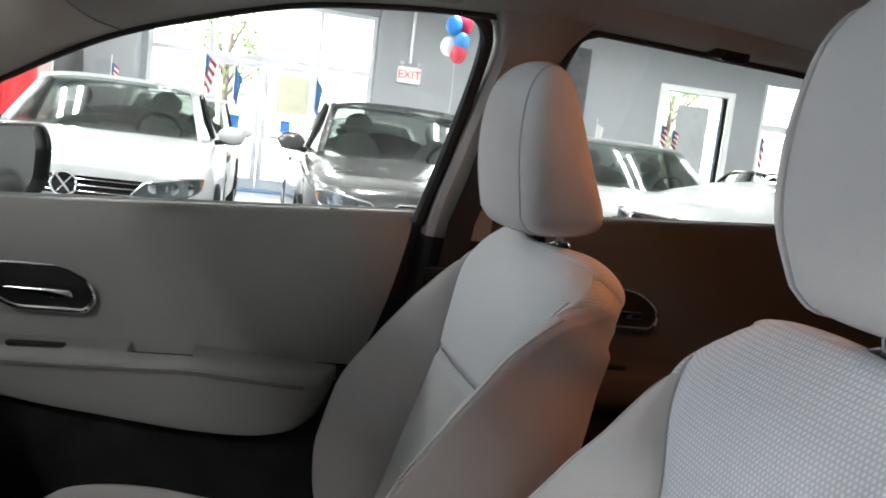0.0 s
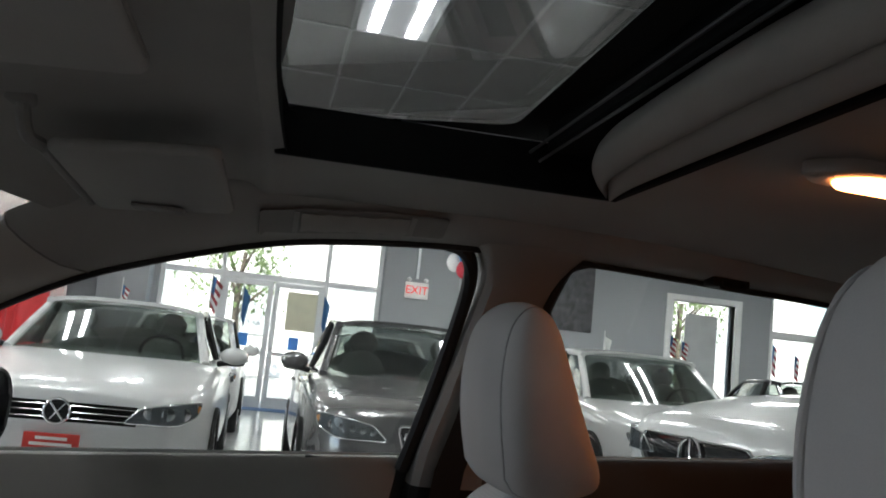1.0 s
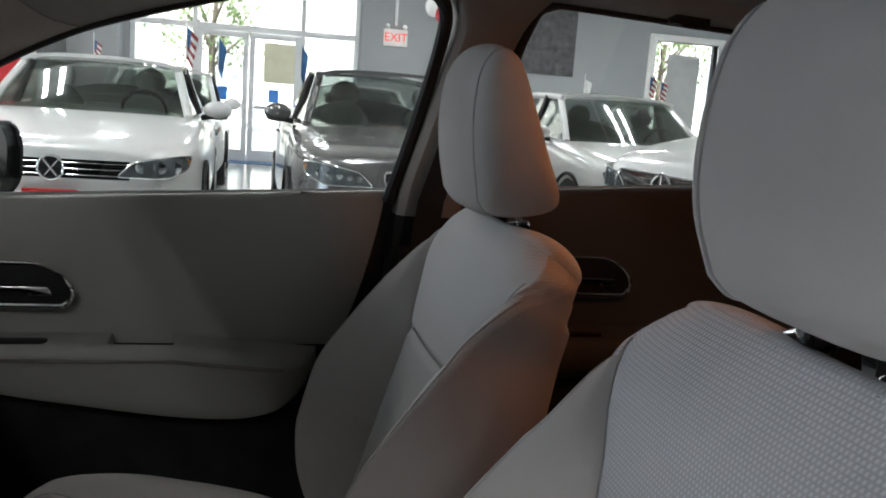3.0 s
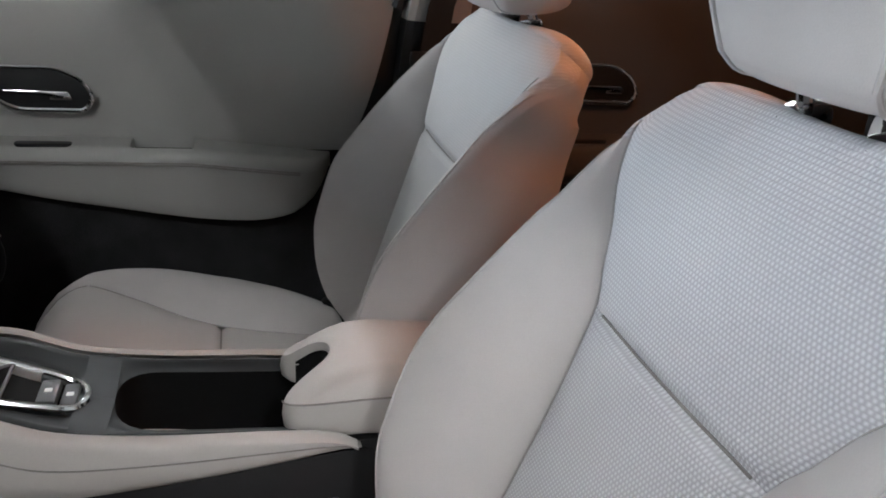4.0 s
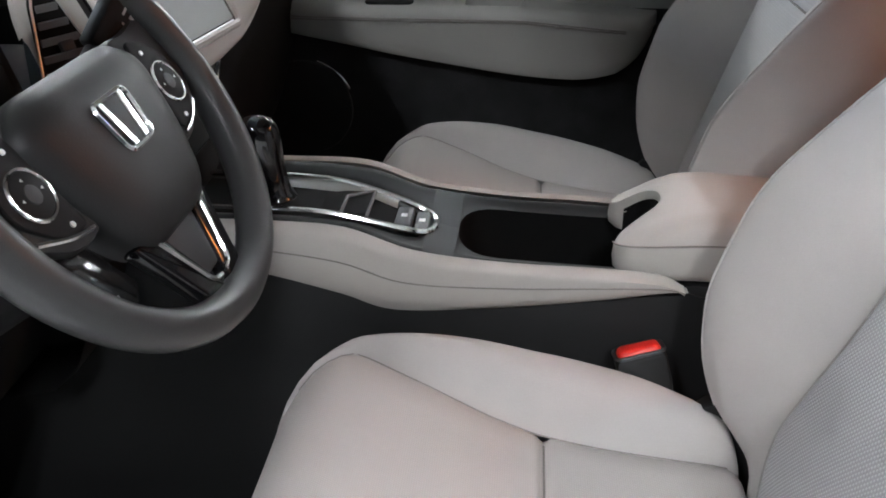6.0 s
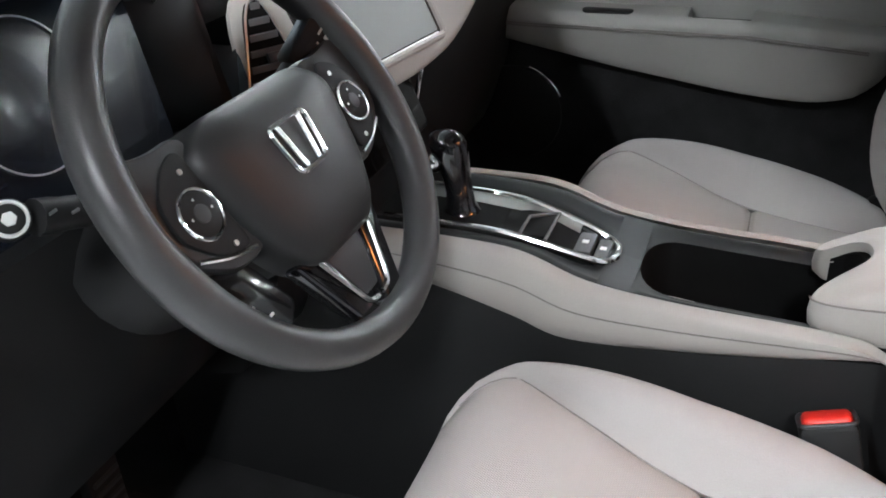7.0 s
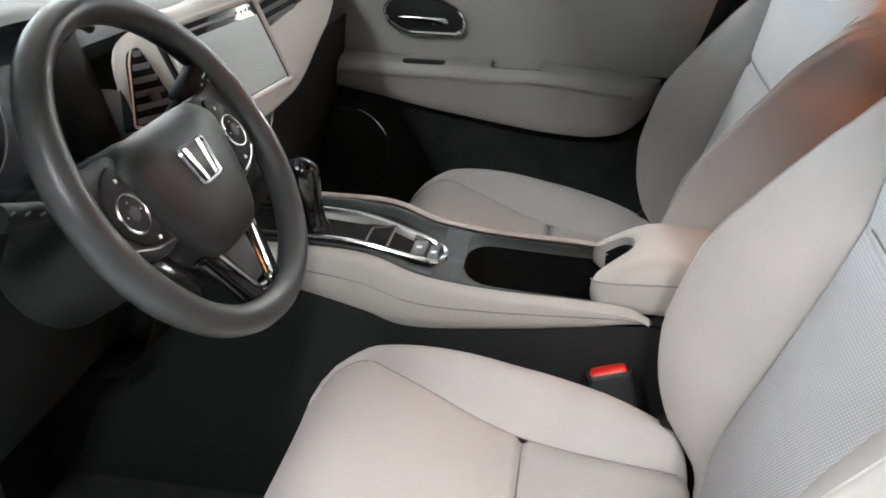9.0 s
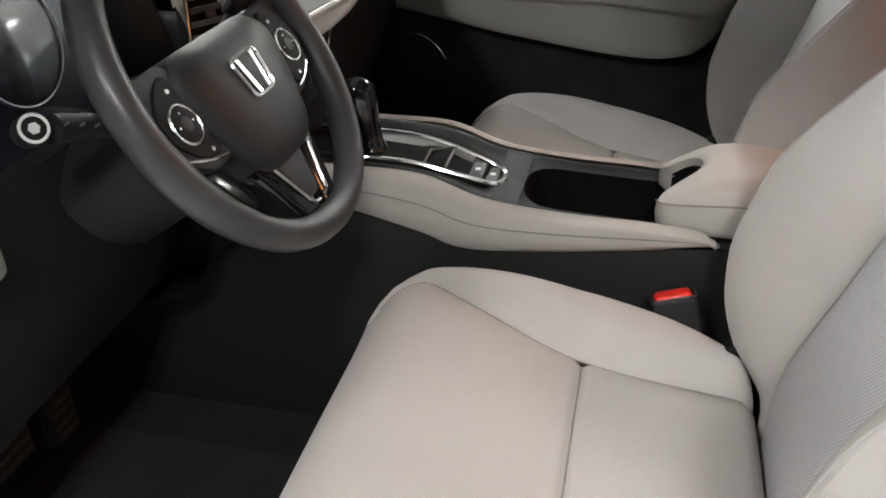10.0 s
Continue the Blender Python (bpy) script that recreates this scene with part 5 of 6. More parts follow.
part("lens", prism(rounded([(0.060, -0.028), (0.185, -0.036), (0.2, 0), (0.185, 0.036), (0.060, 0.028), (0.034, 0)], 0.014), "z", -0.017, -0.0125, 0.002), glow("warm_lens", (1.0, 0.33, 0.10), 8.0), dl, "glowing frosted lens")


def visor(out, label, tilt, z, fall=0.03):
    v = thing("sun_visor", label, "sun visor", group="sun visors")

    def height(x, y):
        return z + tilt * (x + 0.1) - fall * max(-0.12, y - 0.25)

    bm = prism(rounded(out, 0.018), "z", 0, 0.014, 0.006, 3)
    for q in bm.verts:
        q.co.z += height(q.co.x, q.co.y)
    panel = part("panel", bm, LINER, v)
    (xa, ya), (xb, yb) = out[0], out[-1]
    rod = [(xa + (xb - xa) * k - 0.005, ya + (yb - ya) * k, height(xa, ya + (yb - ya) * k) + 0.006) for k in (0.08, 0.5, 0.92)]
    part("hinge_rod", tube(rod, 0.0065, 8), GRIP_GREY, v)
    part("hinge_arm", tube([(xa - 0.006, ya + 0.016, height(xa, ya) + 0.006), (xa - 0.016, ya - 0.006, height(xa, ya) + 0.012), (xa - 0.022, ya - 0.020, liner_z(xa - 0.022, ya - 0.020) + 0.004)], 0.0075, 8, 12), GRIP_GREY, v)
    part("hinge_foot", prism(rounded([(xa - 0.036, ya - 0.038), (xa - 0.004, ya - 0.034), (xa - 0.010, ya - 0.002), (xa - 0.034, ya - 0.004)], 0.008), "z", liner_z(xa - 0.02, ya - 0.02) - 0.007, liner_z(xa - 0.02, ya - 0.02) + 0.004, 0.003), GRIP_GREY, v)
    part("edge_seam", tube([(x, y, height(x, y) + 0.004) for x, y in [((1 - k) * out[1][0] + k * out[2][0] + 0.0008, (1 - k) * out[1][1] + k * out[2][1]) for k in span(0.08, 0.92, 8)]], 0.0011, 5), STITCH, panel)
    return v


v = visor([(-0.173, 0.195), (0.010, 0.168), (0.0195, 0.415), (-0.158, 0.450)], "grey cloth sun visor folded up on the passenger side", 0.04, 1.493, 0.11)
part("warning_label", rbox(-0.108, -0.042, 0.385, 0.418, 1.4715, 1.4760, 0.001, 1), GRIP_GREY, v, "small pale label")
v = visor([(-0.21, -0.58), (-0.024, -0.58), (-0.024, -0.120), (-0.215, -0.112)], "grey cloth sun visor with a faded warning label", 0.05, 1.492)
part("warning_label", rbox(-0.19, -0.11, -0.40, -0.26, 1.4875, 1.4915, 0.001, 1), mat("label_paper", (0.30, 0.28, 0.23), 0.6), v, "pale faded warning label")
part("warning_band", rbox(-0.108, -0.092, -0.40, -0.26, 1.4890, 1.4935, 0.001, 1), mat("label_yellow", (0.26, 0.22, 0.09), 0.6), v, "yellow band of the warning label")
gh = thing("grab_handle", "grey folded grab handle over the passenger window", "grab handle")


def rail_at(x, s, out):
    i = min(range(len(lo_c)), key=lambda k: abs(lo_c[k].x * (1 - s) + hi_c[k].x * s - x))
    a, b = lo_c[i], hi_c[i]
    return Vector((x, a.y + (b.y - a.y) * s, a.z + (b.z - a.z) * s)) + Vector((0, -0.013 - out, -0.012 - out))


# Raised patch, not a hollow; its darker grey paints in the recess's shade.
part("recess", thick(sheet([[rail_at(x, 0.60 + 0.24 * u * k, 0.003) for u in span(-1, 1, 6)] for x, k in ((0.050, 0.8), (0.054, 0.95), (0.06, 1), (0.12, 1), (0.20, 1), (0.27, 1), (0.33, 1), (0.336, 0.95), (0.34, 0.8))]), 0.003), GRIP_GREY, gh, "raised darker patch drawn for the recess behind the handle")
for x in (0.105, 0.285):
    part("pivot_cap", thick(sheet([[rail_at(x + a, 0.60 + 0.22 * u, 0.006) for u in span(-1, 1, 6)] for a in (-0.004, 0.0, 0.004)]), 0.002), LINER, gh)
part("bar", thick(sheet([[rail_at(x, 0.60 + 0.17 * u, 0.006 + 0.004 * math.cos(u * 1.4)) for u in span(-1, 1, 8)] for x in span(0.112, 0.278, 12)]), 0.003), LINER, gh)


# Passenger door mirror outside.
dm = thing("door_mirror", "black door mirror outside the passenger window", "mirror", (-0.414, 0.912, 1.146))
shell = rounded([(-0.100, -0.052), (-0.080, -0.076), (0.060, -0.078), (0.098, -0.050), (0.104, 0.030), (0.080, 0.074), (-0.060, 0.070), (-0.098, 0.040)], 0.035, 6)
rows = [[Vector((a * k, b * k, z)) for a, b in shell] for k, z in ((0.05, -0.105), (0.45, -0.098), (0.75, -0.080), (0.93, -0.050), (1.0, -0.015), (1.0, 0.0), (0.97, 0.006), (0.92, 0.004), (0.88, -0.006), (0.87, -0.016))]
turn = Matrix((Vector((0.42, 0.907, 0)), Vector((0, 0, 1)), Vector((0.907, -0.42, 0)))).transposed().to_4x4()


def turned(bm):
    bm.transform(turn)
    return bm


part("housing", turned(sheet(rows, True)), GLOSS_BLACK, dm)
part("mirror_glass", turned(prism([(a * 0.875, b * 0.875) for a, b in shell], "z", -0.018, -0.012)), mat("mirror_glass", (0.9, 0.9, 0.9), 0.02, metal=1, vary=0, bump=0), dm)
part("foot", turned(prism(rounded([(-0.17, -0.085), (-0.06, -0.085), (-0.04, -0.060), (-0.17, -0.055)], 0.01), "z", -0.07, -0.02, 0.008)), GLOSS_BLACK, dm)

# ---- dashboard ----
dash = thing("dashboard", "grey dashboard with a beige band and black lower part", "dashboard")


def hood(y):
    """Rise of the instrument hood."""
    t = max(0.0, 1 - ((y + 0.43) / 0.222) ** 2)
    return t ** 0.5 if t > 0 else 0.0


rows = []
for y in span(-0.74, 0.70, 96):
    h = hood(y)
    e = curve1([(-0.262, 0.0), (-0.235, -0.035), (-0.205, -0.085), (-0.16, -0.078), (-0.10, -0.048), (-0.04, -0.022), (0.03, -0.006), (0.2, 0.0)], y)
    d = curve1([(-0.262, 0.0), (-0.205, -0.028), (-0.15, -0.020), (-0.08, -0.008), (0.0, 0.0)], y)
    rows.append(crom([(-1.04, y, 1.060), (-0.90, y, 1.082), (-0.77 + 0.4 * e, y, 1.092 + 0.03 * h + 0.3 * d), (-0.66 + 0.8 * e, y, 1.095 + 0.060 * h + 0.7 * d), (-0.555 + 0.005 * h + e, y, 1.088 + 0.068 * h + d), (-0.535 + 0.01 * h + e, y, 1.078 + 0.066 * h + d)], 16))
part("top_pad", sheet(rows), DASH_GREY, dash)


part("defroster_line", tube([(-0.955 - 0.05 * ((y + 0.02) / 0.7) ** 2, y, 1.0795) for y in span(-0.66, 0.62, 30)], 0.004, 5), BLACK_PLASTIC, dash)
part("screen_foot", sheet([[Vector((-1.03 - 0.06 * ((y + 0.02) / 0.7) ** 2 + a, y, 1.066 + b)) for a, b in ((0.0, 0.0), (-0.01, 0.016), (-0.035, 0.018))] for y in span(-0.70, 0.66, 20)]), BLACK_PLASTIC, dash, "black edge along the windscreen's foot")


def band_low(y):
    return curve1([(-0.30, 0.915), (0.16, 0.918), (0.40, 0.955), (0.62, 1.00), (0.72, 1.03)], y)


def recede(y):
    """How far the band falls back towards the instruments."""
    return curve1([(-0.24, -0.118), (-0.19, -0.098), (-0.14, -0.074), (-0.09, -0.046), (-0.04, -0.022), (0.02, -0.008), (0.10, 0.0), (0.45, 0.0), (0.58, -0.006), (0.72, -0.024)], y)


def band_x(y, z):
    return -0.450 - 0.50 * (z - 0.951) + recede(y)


rows = []
for y in [-0.158, -0.155, -0.150, -0.142, *span(-0.133, 0.715, 60)]:
    z0 = band_low(y)
    zt = curve1([(-0.158, 1.005), (-0.153, 1.032), (-0.143, 1.050), (-0.124, 1.064), (-0.088, 1.074), (-0.04, 1.084), (0.2, 1.088), (0.72, 1.086)], y)
    k = zt - z0

    def fx(z):
        return band_x(y, z)

    lip = curve1([(-0.158, 0.10), (-0.11, 0.16), (-0.06, 0.5), (0.0, 1.0), (0.1, 1.0)], y)
    rows.append(crom([(fx(zt) - 0.06 * lip, y, zt - 0.003), (fx(zt) - 0.022 * lip, y, zt), (fx(zt) - 0.006 * lip, y, zt - 0.004), (fx(zt - 0.12 * k), y, zt - 0.12 * k), (fx(zt - 0.5 * k), y, zt - 0.5 * k), (fx(z0 + 0.12 * k), y, z0 + 0.12 * k), (fx(z0) - 0.004, y, z0 + 0.004), (fx(z0) - 0.012, y, z0 - 0.004), (fx(z0) - 0.06, y, z0 - 0.012)], 24))
    slant = 0.34 * max(0.0, min(1.0, (-0.03 - y) / 0.135))
    for q in rows[-1]:
        q.y += slant * (q.z - 0.968)
part("beige_band", sheet(rows), BEIGE_VINYL, dash, "beige stitched vinyl band")
part("lower_panel", sheet([crom([(-0.49, y, 0.945), (-0.50, y, 0.84), (-0.53, y, 0.70), (-0.60, y, 0.58), (-0.80, y, 0.56)], 12) for y in span(-0.20, 0.715, 12)]), BLACK_PLASTIC, dash, "black glove box and knee panel")
# display


def band_m(y, z, lift=0.004):
    """A pose on the sloping band: local x along it, y up the slope, z out."""
    along = Vector((recede(y + 0.02) - recede(y - 0.02), 0.04, 0)).normalized()
    up = Vector((-0.50, 0, 1.0))
    out = along.cross(up).normalized()
    up = out.cross(along)
    return Matrix.Translation(Vector((band_x(y, z), y, z)) + out * lift) @ Matrix((along, up, out)).transposed().to_4x4()


def on_band(bm, m):
    bm.transform(m)
    return bm


DM = band_m(0.034, 1.006, 0.003)
UNIT = rounded([(-0.120, -0.066), (0.128, -0.066), (0.128, 0.070), (-0.120, 0.070)], 0.010)
dsp = part("display", on_band(prism(UNIT, "z", -0.02, 0.0015, 0.001), DM), GLOSS_BLACK, dash, "gloss black display unit")
part("screen", on_band(prism(rounded([(-0.112, -0.060), (0.119, -0.060), (0.119, 0.047), (-0.112, 0.047)], 0.004), "z", 0.0015, 0.0025), DM), SCREEN, dsp, "touch screen with its pale reflection put into the colour")
part("disc_slot", on_band(rbox(-0.090, 0.070, 0.0560, 0.0600, 0.0015, 0.0024, 0), DM), GREY_PLASTIC, dsp, "narrow disc slot")
for k in range(3):
    part("button_mark", on_band(rbox(0.080 + 0.012 * k, 0.086 + 0.012 * k, 0.055, 0.061, 0.0015, 0.0022, 0), DM), DASH_GREY, dsp)
part("bezel", on_band(tube([(a * 1.025, b * 1.04, 0.001) for a, b in UNIT], 0.0055, 8, closed=True), DM), BEIGE_VINYL, dsp, "rounded beige frame")
part("screen_foot_strip", on_band(rbox(-0.112, 0.119, -0.0655, -0.0610, 0.0012, 0.0024, 0.0004, 1), DM), SATIN, dsp)


def vent(yc, zc, out, n, r, trim):
    m = band_m(yc, zc, 0.001)
    o = rounded(out, r, 5)
    v = part("vent", on_band(prism(o, "z", -0.03, 0.001), m), BIN_BLACK, dash, "black air vent")
    part("vent_trim", on_band(tube([(a, b, 0.001) for a, b in o], 0.0016, 6, closed=True), m), trim, v)
    lo, hi = min(b for a, b in out), max(b for a, b in out)
    for i in range(n):
        w = lo + (hi - lo) * (i + 0.5) / n
        cross = []
        for (a, b), (c, d) in zip(o, o[1:] + o[:1]):
            if (b - w) * (d - w) < 0:
                cross.append(a + (c - a) * (w - b) / (d - b))
        x0, x1 = min(cross) + 0.004, max(cross) - 0.004
        bm = rbox(x0, x1, -0.0042, 0.0042, -0.0012, 0.0012, 0.0006, 1)
        bm.transform(Matrix.Translation((0, w, 0.002)) @ Matrix.Rotation(radians(28), 4, "X"))
        part("slat", on_band(bm, m), DASH_GREY, v)
    part("vent_knob", on_band(rbox(-0.008, 0.008, lo * 0.35 - 0.006, lo * 0.35 + 0.006, 0.002, 0.010, 0.002), m), GREY_PLASTIC, v)
    return v


vent(0.375, 1.040, [(-0.170, -0.024), (-0.185, 0.016), (0.165, 0.026), (0.183, -0.004)], 3, 0.008, DASH_GREY)
vent(-0.118, 1.006, [(-0.041, -0.054), (0.040, -0.054), (0.024, -0.008), (0.013, 0.034), (0.005, 0.050), (-0.007, 0.048), (-0.016, 0.032)], 6, 0.008, SATIN)
part("cluster_cheek", sheet([crom([(-0.640, -0.268, z), (-0.612, -0.252, z), (-0.602, -0.21, z), (band_x(-0.165, z) - 0.022, -0.168 + 0.34 * (z - 0.968), z), (band_x(-0.165, z) - 0.07, -0.13 + 0.34 * (z - 0.968), z)], 10) for z in span(0.90, 1.08, 8)]), BLACK_PLASTIC, dash, "dark panel beside the instruments")
# climate panel and stack
part("climate_panel", on_band(prism(rounded([(-0.12, -0.05), (0.11, -0.05), (0.125, 0.04), (-0.125, 0.04)], 0.01), "z", -0.02, 0.004, 0.002), Matrix.Translation((-0.475, 0.02, 0.865)) @ band_m(0.3, 0, 0).to_3x3().to_4x4()), GLOSS_BLACK, dash, "gloss black climate panel")
part("stack_trim", tube([(-0.462, 0.145, 0.915), (-0.470, 0.152, 0.88), (-0.482, 0.150, 0.83), (-0.49, 0.135, 0.79)], 0.004, 8, 16), CHROME, dash, "chrome edge strip")
part("centre_panel", prism([(-0.80, 0.60), (-0.46, 0.70), (-0.46, 0.80), (-0.50, 0.92), (-0.80, 0.92)], "y", -0.10, 0.13, 0.01), BLACK_PLASTIC, dash)
# instrument cluster
cl = part("instrument_panel", prism([(-0.72, 0.90), (-0.575, 0.90), (-0.615, 1.10), (-0.64, 1.14), (-0.72, 1.14)], "y", -0.645, -0.248, 0.004), mat("cluster_face", (0.016, 0.020, 0.030), 0.22, vary=0.1, bump=0, coat=0.4), dash, "dark unlit instrument cluster")
part("gauge_ring", ring((-0.600, -0.407, 1.036), (1, 0, 0.2), 0.069, 0.0010, 64, 6), FRAME_METAL, cl, "thin pale gauge ring")
part("visor_rim", tube([(-0.545 + 0.01 * hood(y), y, 1.075 + 0.066 * hood(y)) for y in span(-0.650, -0.232, 40)], 0.007, 8), BLACK_PLASTIC, dash)
part("hood_cheek", prism(rounded([(-0.60, 0.90), (-0.578, 0.92), (-0.586, 1.085), (-0.62, 1.09), (-0.66, 0.92)], 0.01), "y", -0.661, -0.649, 0.002), BLACK_PLASTIC, dash)
part("end_trim", rbox(-0.66, -0.546, -0.78, -0.558, 0.848, 0.912, 0.012, 3), BEIGE_VINYL, dash, "beige end of the dashboard")
part("driver_panel", prism([(-0.82, 0.56), (-0.64, 0.60), (-0.585, 0.72), (-0.555, 0.93), (-0.82, 0.93)], "y", -0.76, -0.13, 0.01), BLACK_PLASTIC, dash)

# ---- steering wheel ----
WC = Vector((-0.382, -0.360, 0.995))
WU = Vector((-math.sin(radians(32.5)), 0, math.cos(radians(32.5))))
WN = Vector((math.cos(radians(32.5)), 0, math.sin(radians(32.5))))
WM = Matrix.Translation(WC) @ Matrix((Vector((0, 1, 0)), WU, WN)).transposed().to_4x4() @ Matrix.Diagonal((1.09, 1.09, 1.09, 1))
wheel = thing("steering_wheel", "dark grey three-spoke steering wheel with chrome accents", "steering wheel")
wheel.matrix_world = WM
RR = 0.1692


def rim_row(a):
    c = Vector((RR * math.cos(a) + 0.003, RR * math.sin(a) * 0.995, 0))
    d = Vector((math.cos(a), math.sin(a), 0))
    fat = 1.0 + 0.12 * math.exp(-((abs(math.atan2(math.sin(a), abs(math.cos(a)))) - 0.35) / 0.3) ** 2)
    return [c + d * (0.0155 * fat * math.cos(k)) + Vector((0, 0, 0.0175 * math.sin(k))) for k in [2 * math.pi * j / 14 for j in range(14)]]


rows = [rim_row(2 * math.pi * i / 96) for i in range(97)]
part("rim", sheet(rows, True), RIM_VINYL, wheel, "dark grey moulded vinyl rim")
pad_o = rounded([(-0.100, 0.026), (-0.070, 0.048), (0.070, 0.048), (0.100, 0.026), (0.082, -0.045), (0.052, -0.095), (-0.052, -0.095), (-0.082, -0.045)], 0.03, 5)
rows = []
for k, z in ((1.0, -0.025), (1.0, -0.002), (0.975, 0.006), (0.92, 0.011), (0.78, 0.017), (0.55, 0.0205), (0.28, 0.0225), (0.05, 0.023)):
    rows.append([Vector((a * k, (b + 0.005) * k - 0.005, z)) for a, b in pad_o])
part("airbag_pad", sheet(rows, True, True), PAD_VINYL, wheel, "dark grey airbag cover")
part("column_shroud", sheet([[Vector((math.cos(t) * w, math.sin(t) * h - 0.02, z)) for t in span(0, 2 * math.pi, 24)[:-1]] for z, w, h in ((-0.012, 0.06, 0.06), (-0.05, 0.075, 0.07), (-0.20, 0.085, 0.075))], True, True), BLACK_PLASTIC, wheel)
for s in (-1, 1):
    out = rounded([(s * 0.080, 0.048), (s * 0.118, 0.046), (s * 0.165, 0.058), (s * 0.168, 0.002), (s * 0.150, -0.030), (s * 0.108, -0.056), (s * 0.070, -0.055)], 0.014, 4)
    sp = part("side_spoke", prism(out, "z", -0.020, 0.000, 0.006), RIM_VINYL, wheel)
    pod = part("button_pod", prism(rounded([(s * 0.098, 0.040), (s * 0.118, 0.034), (s * 0.140, 0.014), (s * 0.142, -0.016), (s * 0.120, -0.040), (s * 0.088, -0.046)], 0.010, 4), "z", 0.000, 0.005, 0.002), BLACK_PLASTIC, sp, "black switch pod")
    bx, by = s * 0.115, -0.007
    part("button_ring", ring((bx, by, 0.0058), (0, 0, 1), 0.0185, 0.0015, 36, 6), CHROME, pod, "chrome ring")
    part("button", disc((bx, by, 0.0070), (0, 0, 1), 0.0170, 0.003, 28, 0.001), BLACK_PLASTIC, pod)
    part("button_centre", disc((bx, by, 0.0080), (0, 0, 1), 0.007, 0.002, 20, 0.0005), GREY_PLASTIC, pod)
    for a, c in ((0.011, 0), (-0.011, 0), (0, 0.011)):
        part("button_mark", disc((bx + a, by + c, 0.0075), (0, 0, 1), 0.0013, 0.001, 3), FRAME_METAL, pod)
    for a, c in ((0.108, 0.024), (0.104, -0.037)):
        part("button_mark", disc((s * a, c, 0.0062), (0, 0, 1), 0.0022, 0.0012, 10), SATIN, pod)
    part("spoke_accent", tube([(s * 0.088, -0.048, 0.004), (s * 0.112, -0.043, 0.003), (s * 0.138, -0.032, 0.001)], 0.0020, 6, 10), CHROME, sp, "thin chrome strip")
    lg = part("lower_spoke", prism(rounded([(s * 0.034, -0.080), (s * 0.066, -0.080), (s * 0.034, -0.156), (s * 0.004, -0.158), (s * 0.012, -0.138)], 0.006), "z", -0.016, 0.000, 0.004), GLOSS_BLACK, wheel, "gloss black lower spoke")
    part("spoke_chrome", tube([(s * 0.042, -0.090, 0.001), (s * 0.026, -0.125, 0.001), (s * 0.017, -0.142, 0.0005), (s * 0.004, -0.146, 0.0005)], 0.0024, 6, 20), CHROME, lg, "chrome edge")
lp = part("lower_switch_panel", prism(rounded([(-0.142, -0.040), (-0.092, -0.054), (-0.072, -0.100), (-0.098, -0.118), (-0.134, -0.078)], 0.008), "z", -0.024, -0.010, 0.003), GLOSS_BLACK, wheel, "black lower switch panel")
for a, c in ((-0.126, -0.066), (-0.115, -0.082), (-0.103, -0.095)):
    part("button_mark", rbox(a - 0.0026, a + 0.0026, c - 0.0012, c + 0.0012, -0.0105, -0.009, 0.0004, 1), FRAME_METAL, lp)
part("lower_spoke_face", prism(rounded([(-0.036, -0.082), (0.036, -0.082), (0.014, -0.140), (-0.014, -0.140)], 0.006), "z", -0.018, -0.004, 0.003), GREY_PLASTIC, wheel)
emb = part("emblem", tube([(a - 0.004, b - 0.006, 0.0235) for a, b in rounded([(-0.026, 0.020), (0.026, 0.020), (0.020, -0.021), (-0.020, -0.021)], 0.009, 5)], 0.0022, 6, closed=True), CHROME, wheel, "chrome emblem")
for s in (-1, 1):
    part("emblem_bar", prism([(s * 0.019 - 0.004, 0.012), (s * 0.012 - 0.004, 0.012), (s * 0.006 - 0.004, -0.025), (s * 0.012 - 0.004, -0.025)], "z", 0.021, 0.0255, 0.0008, 1), CHROME, emb)
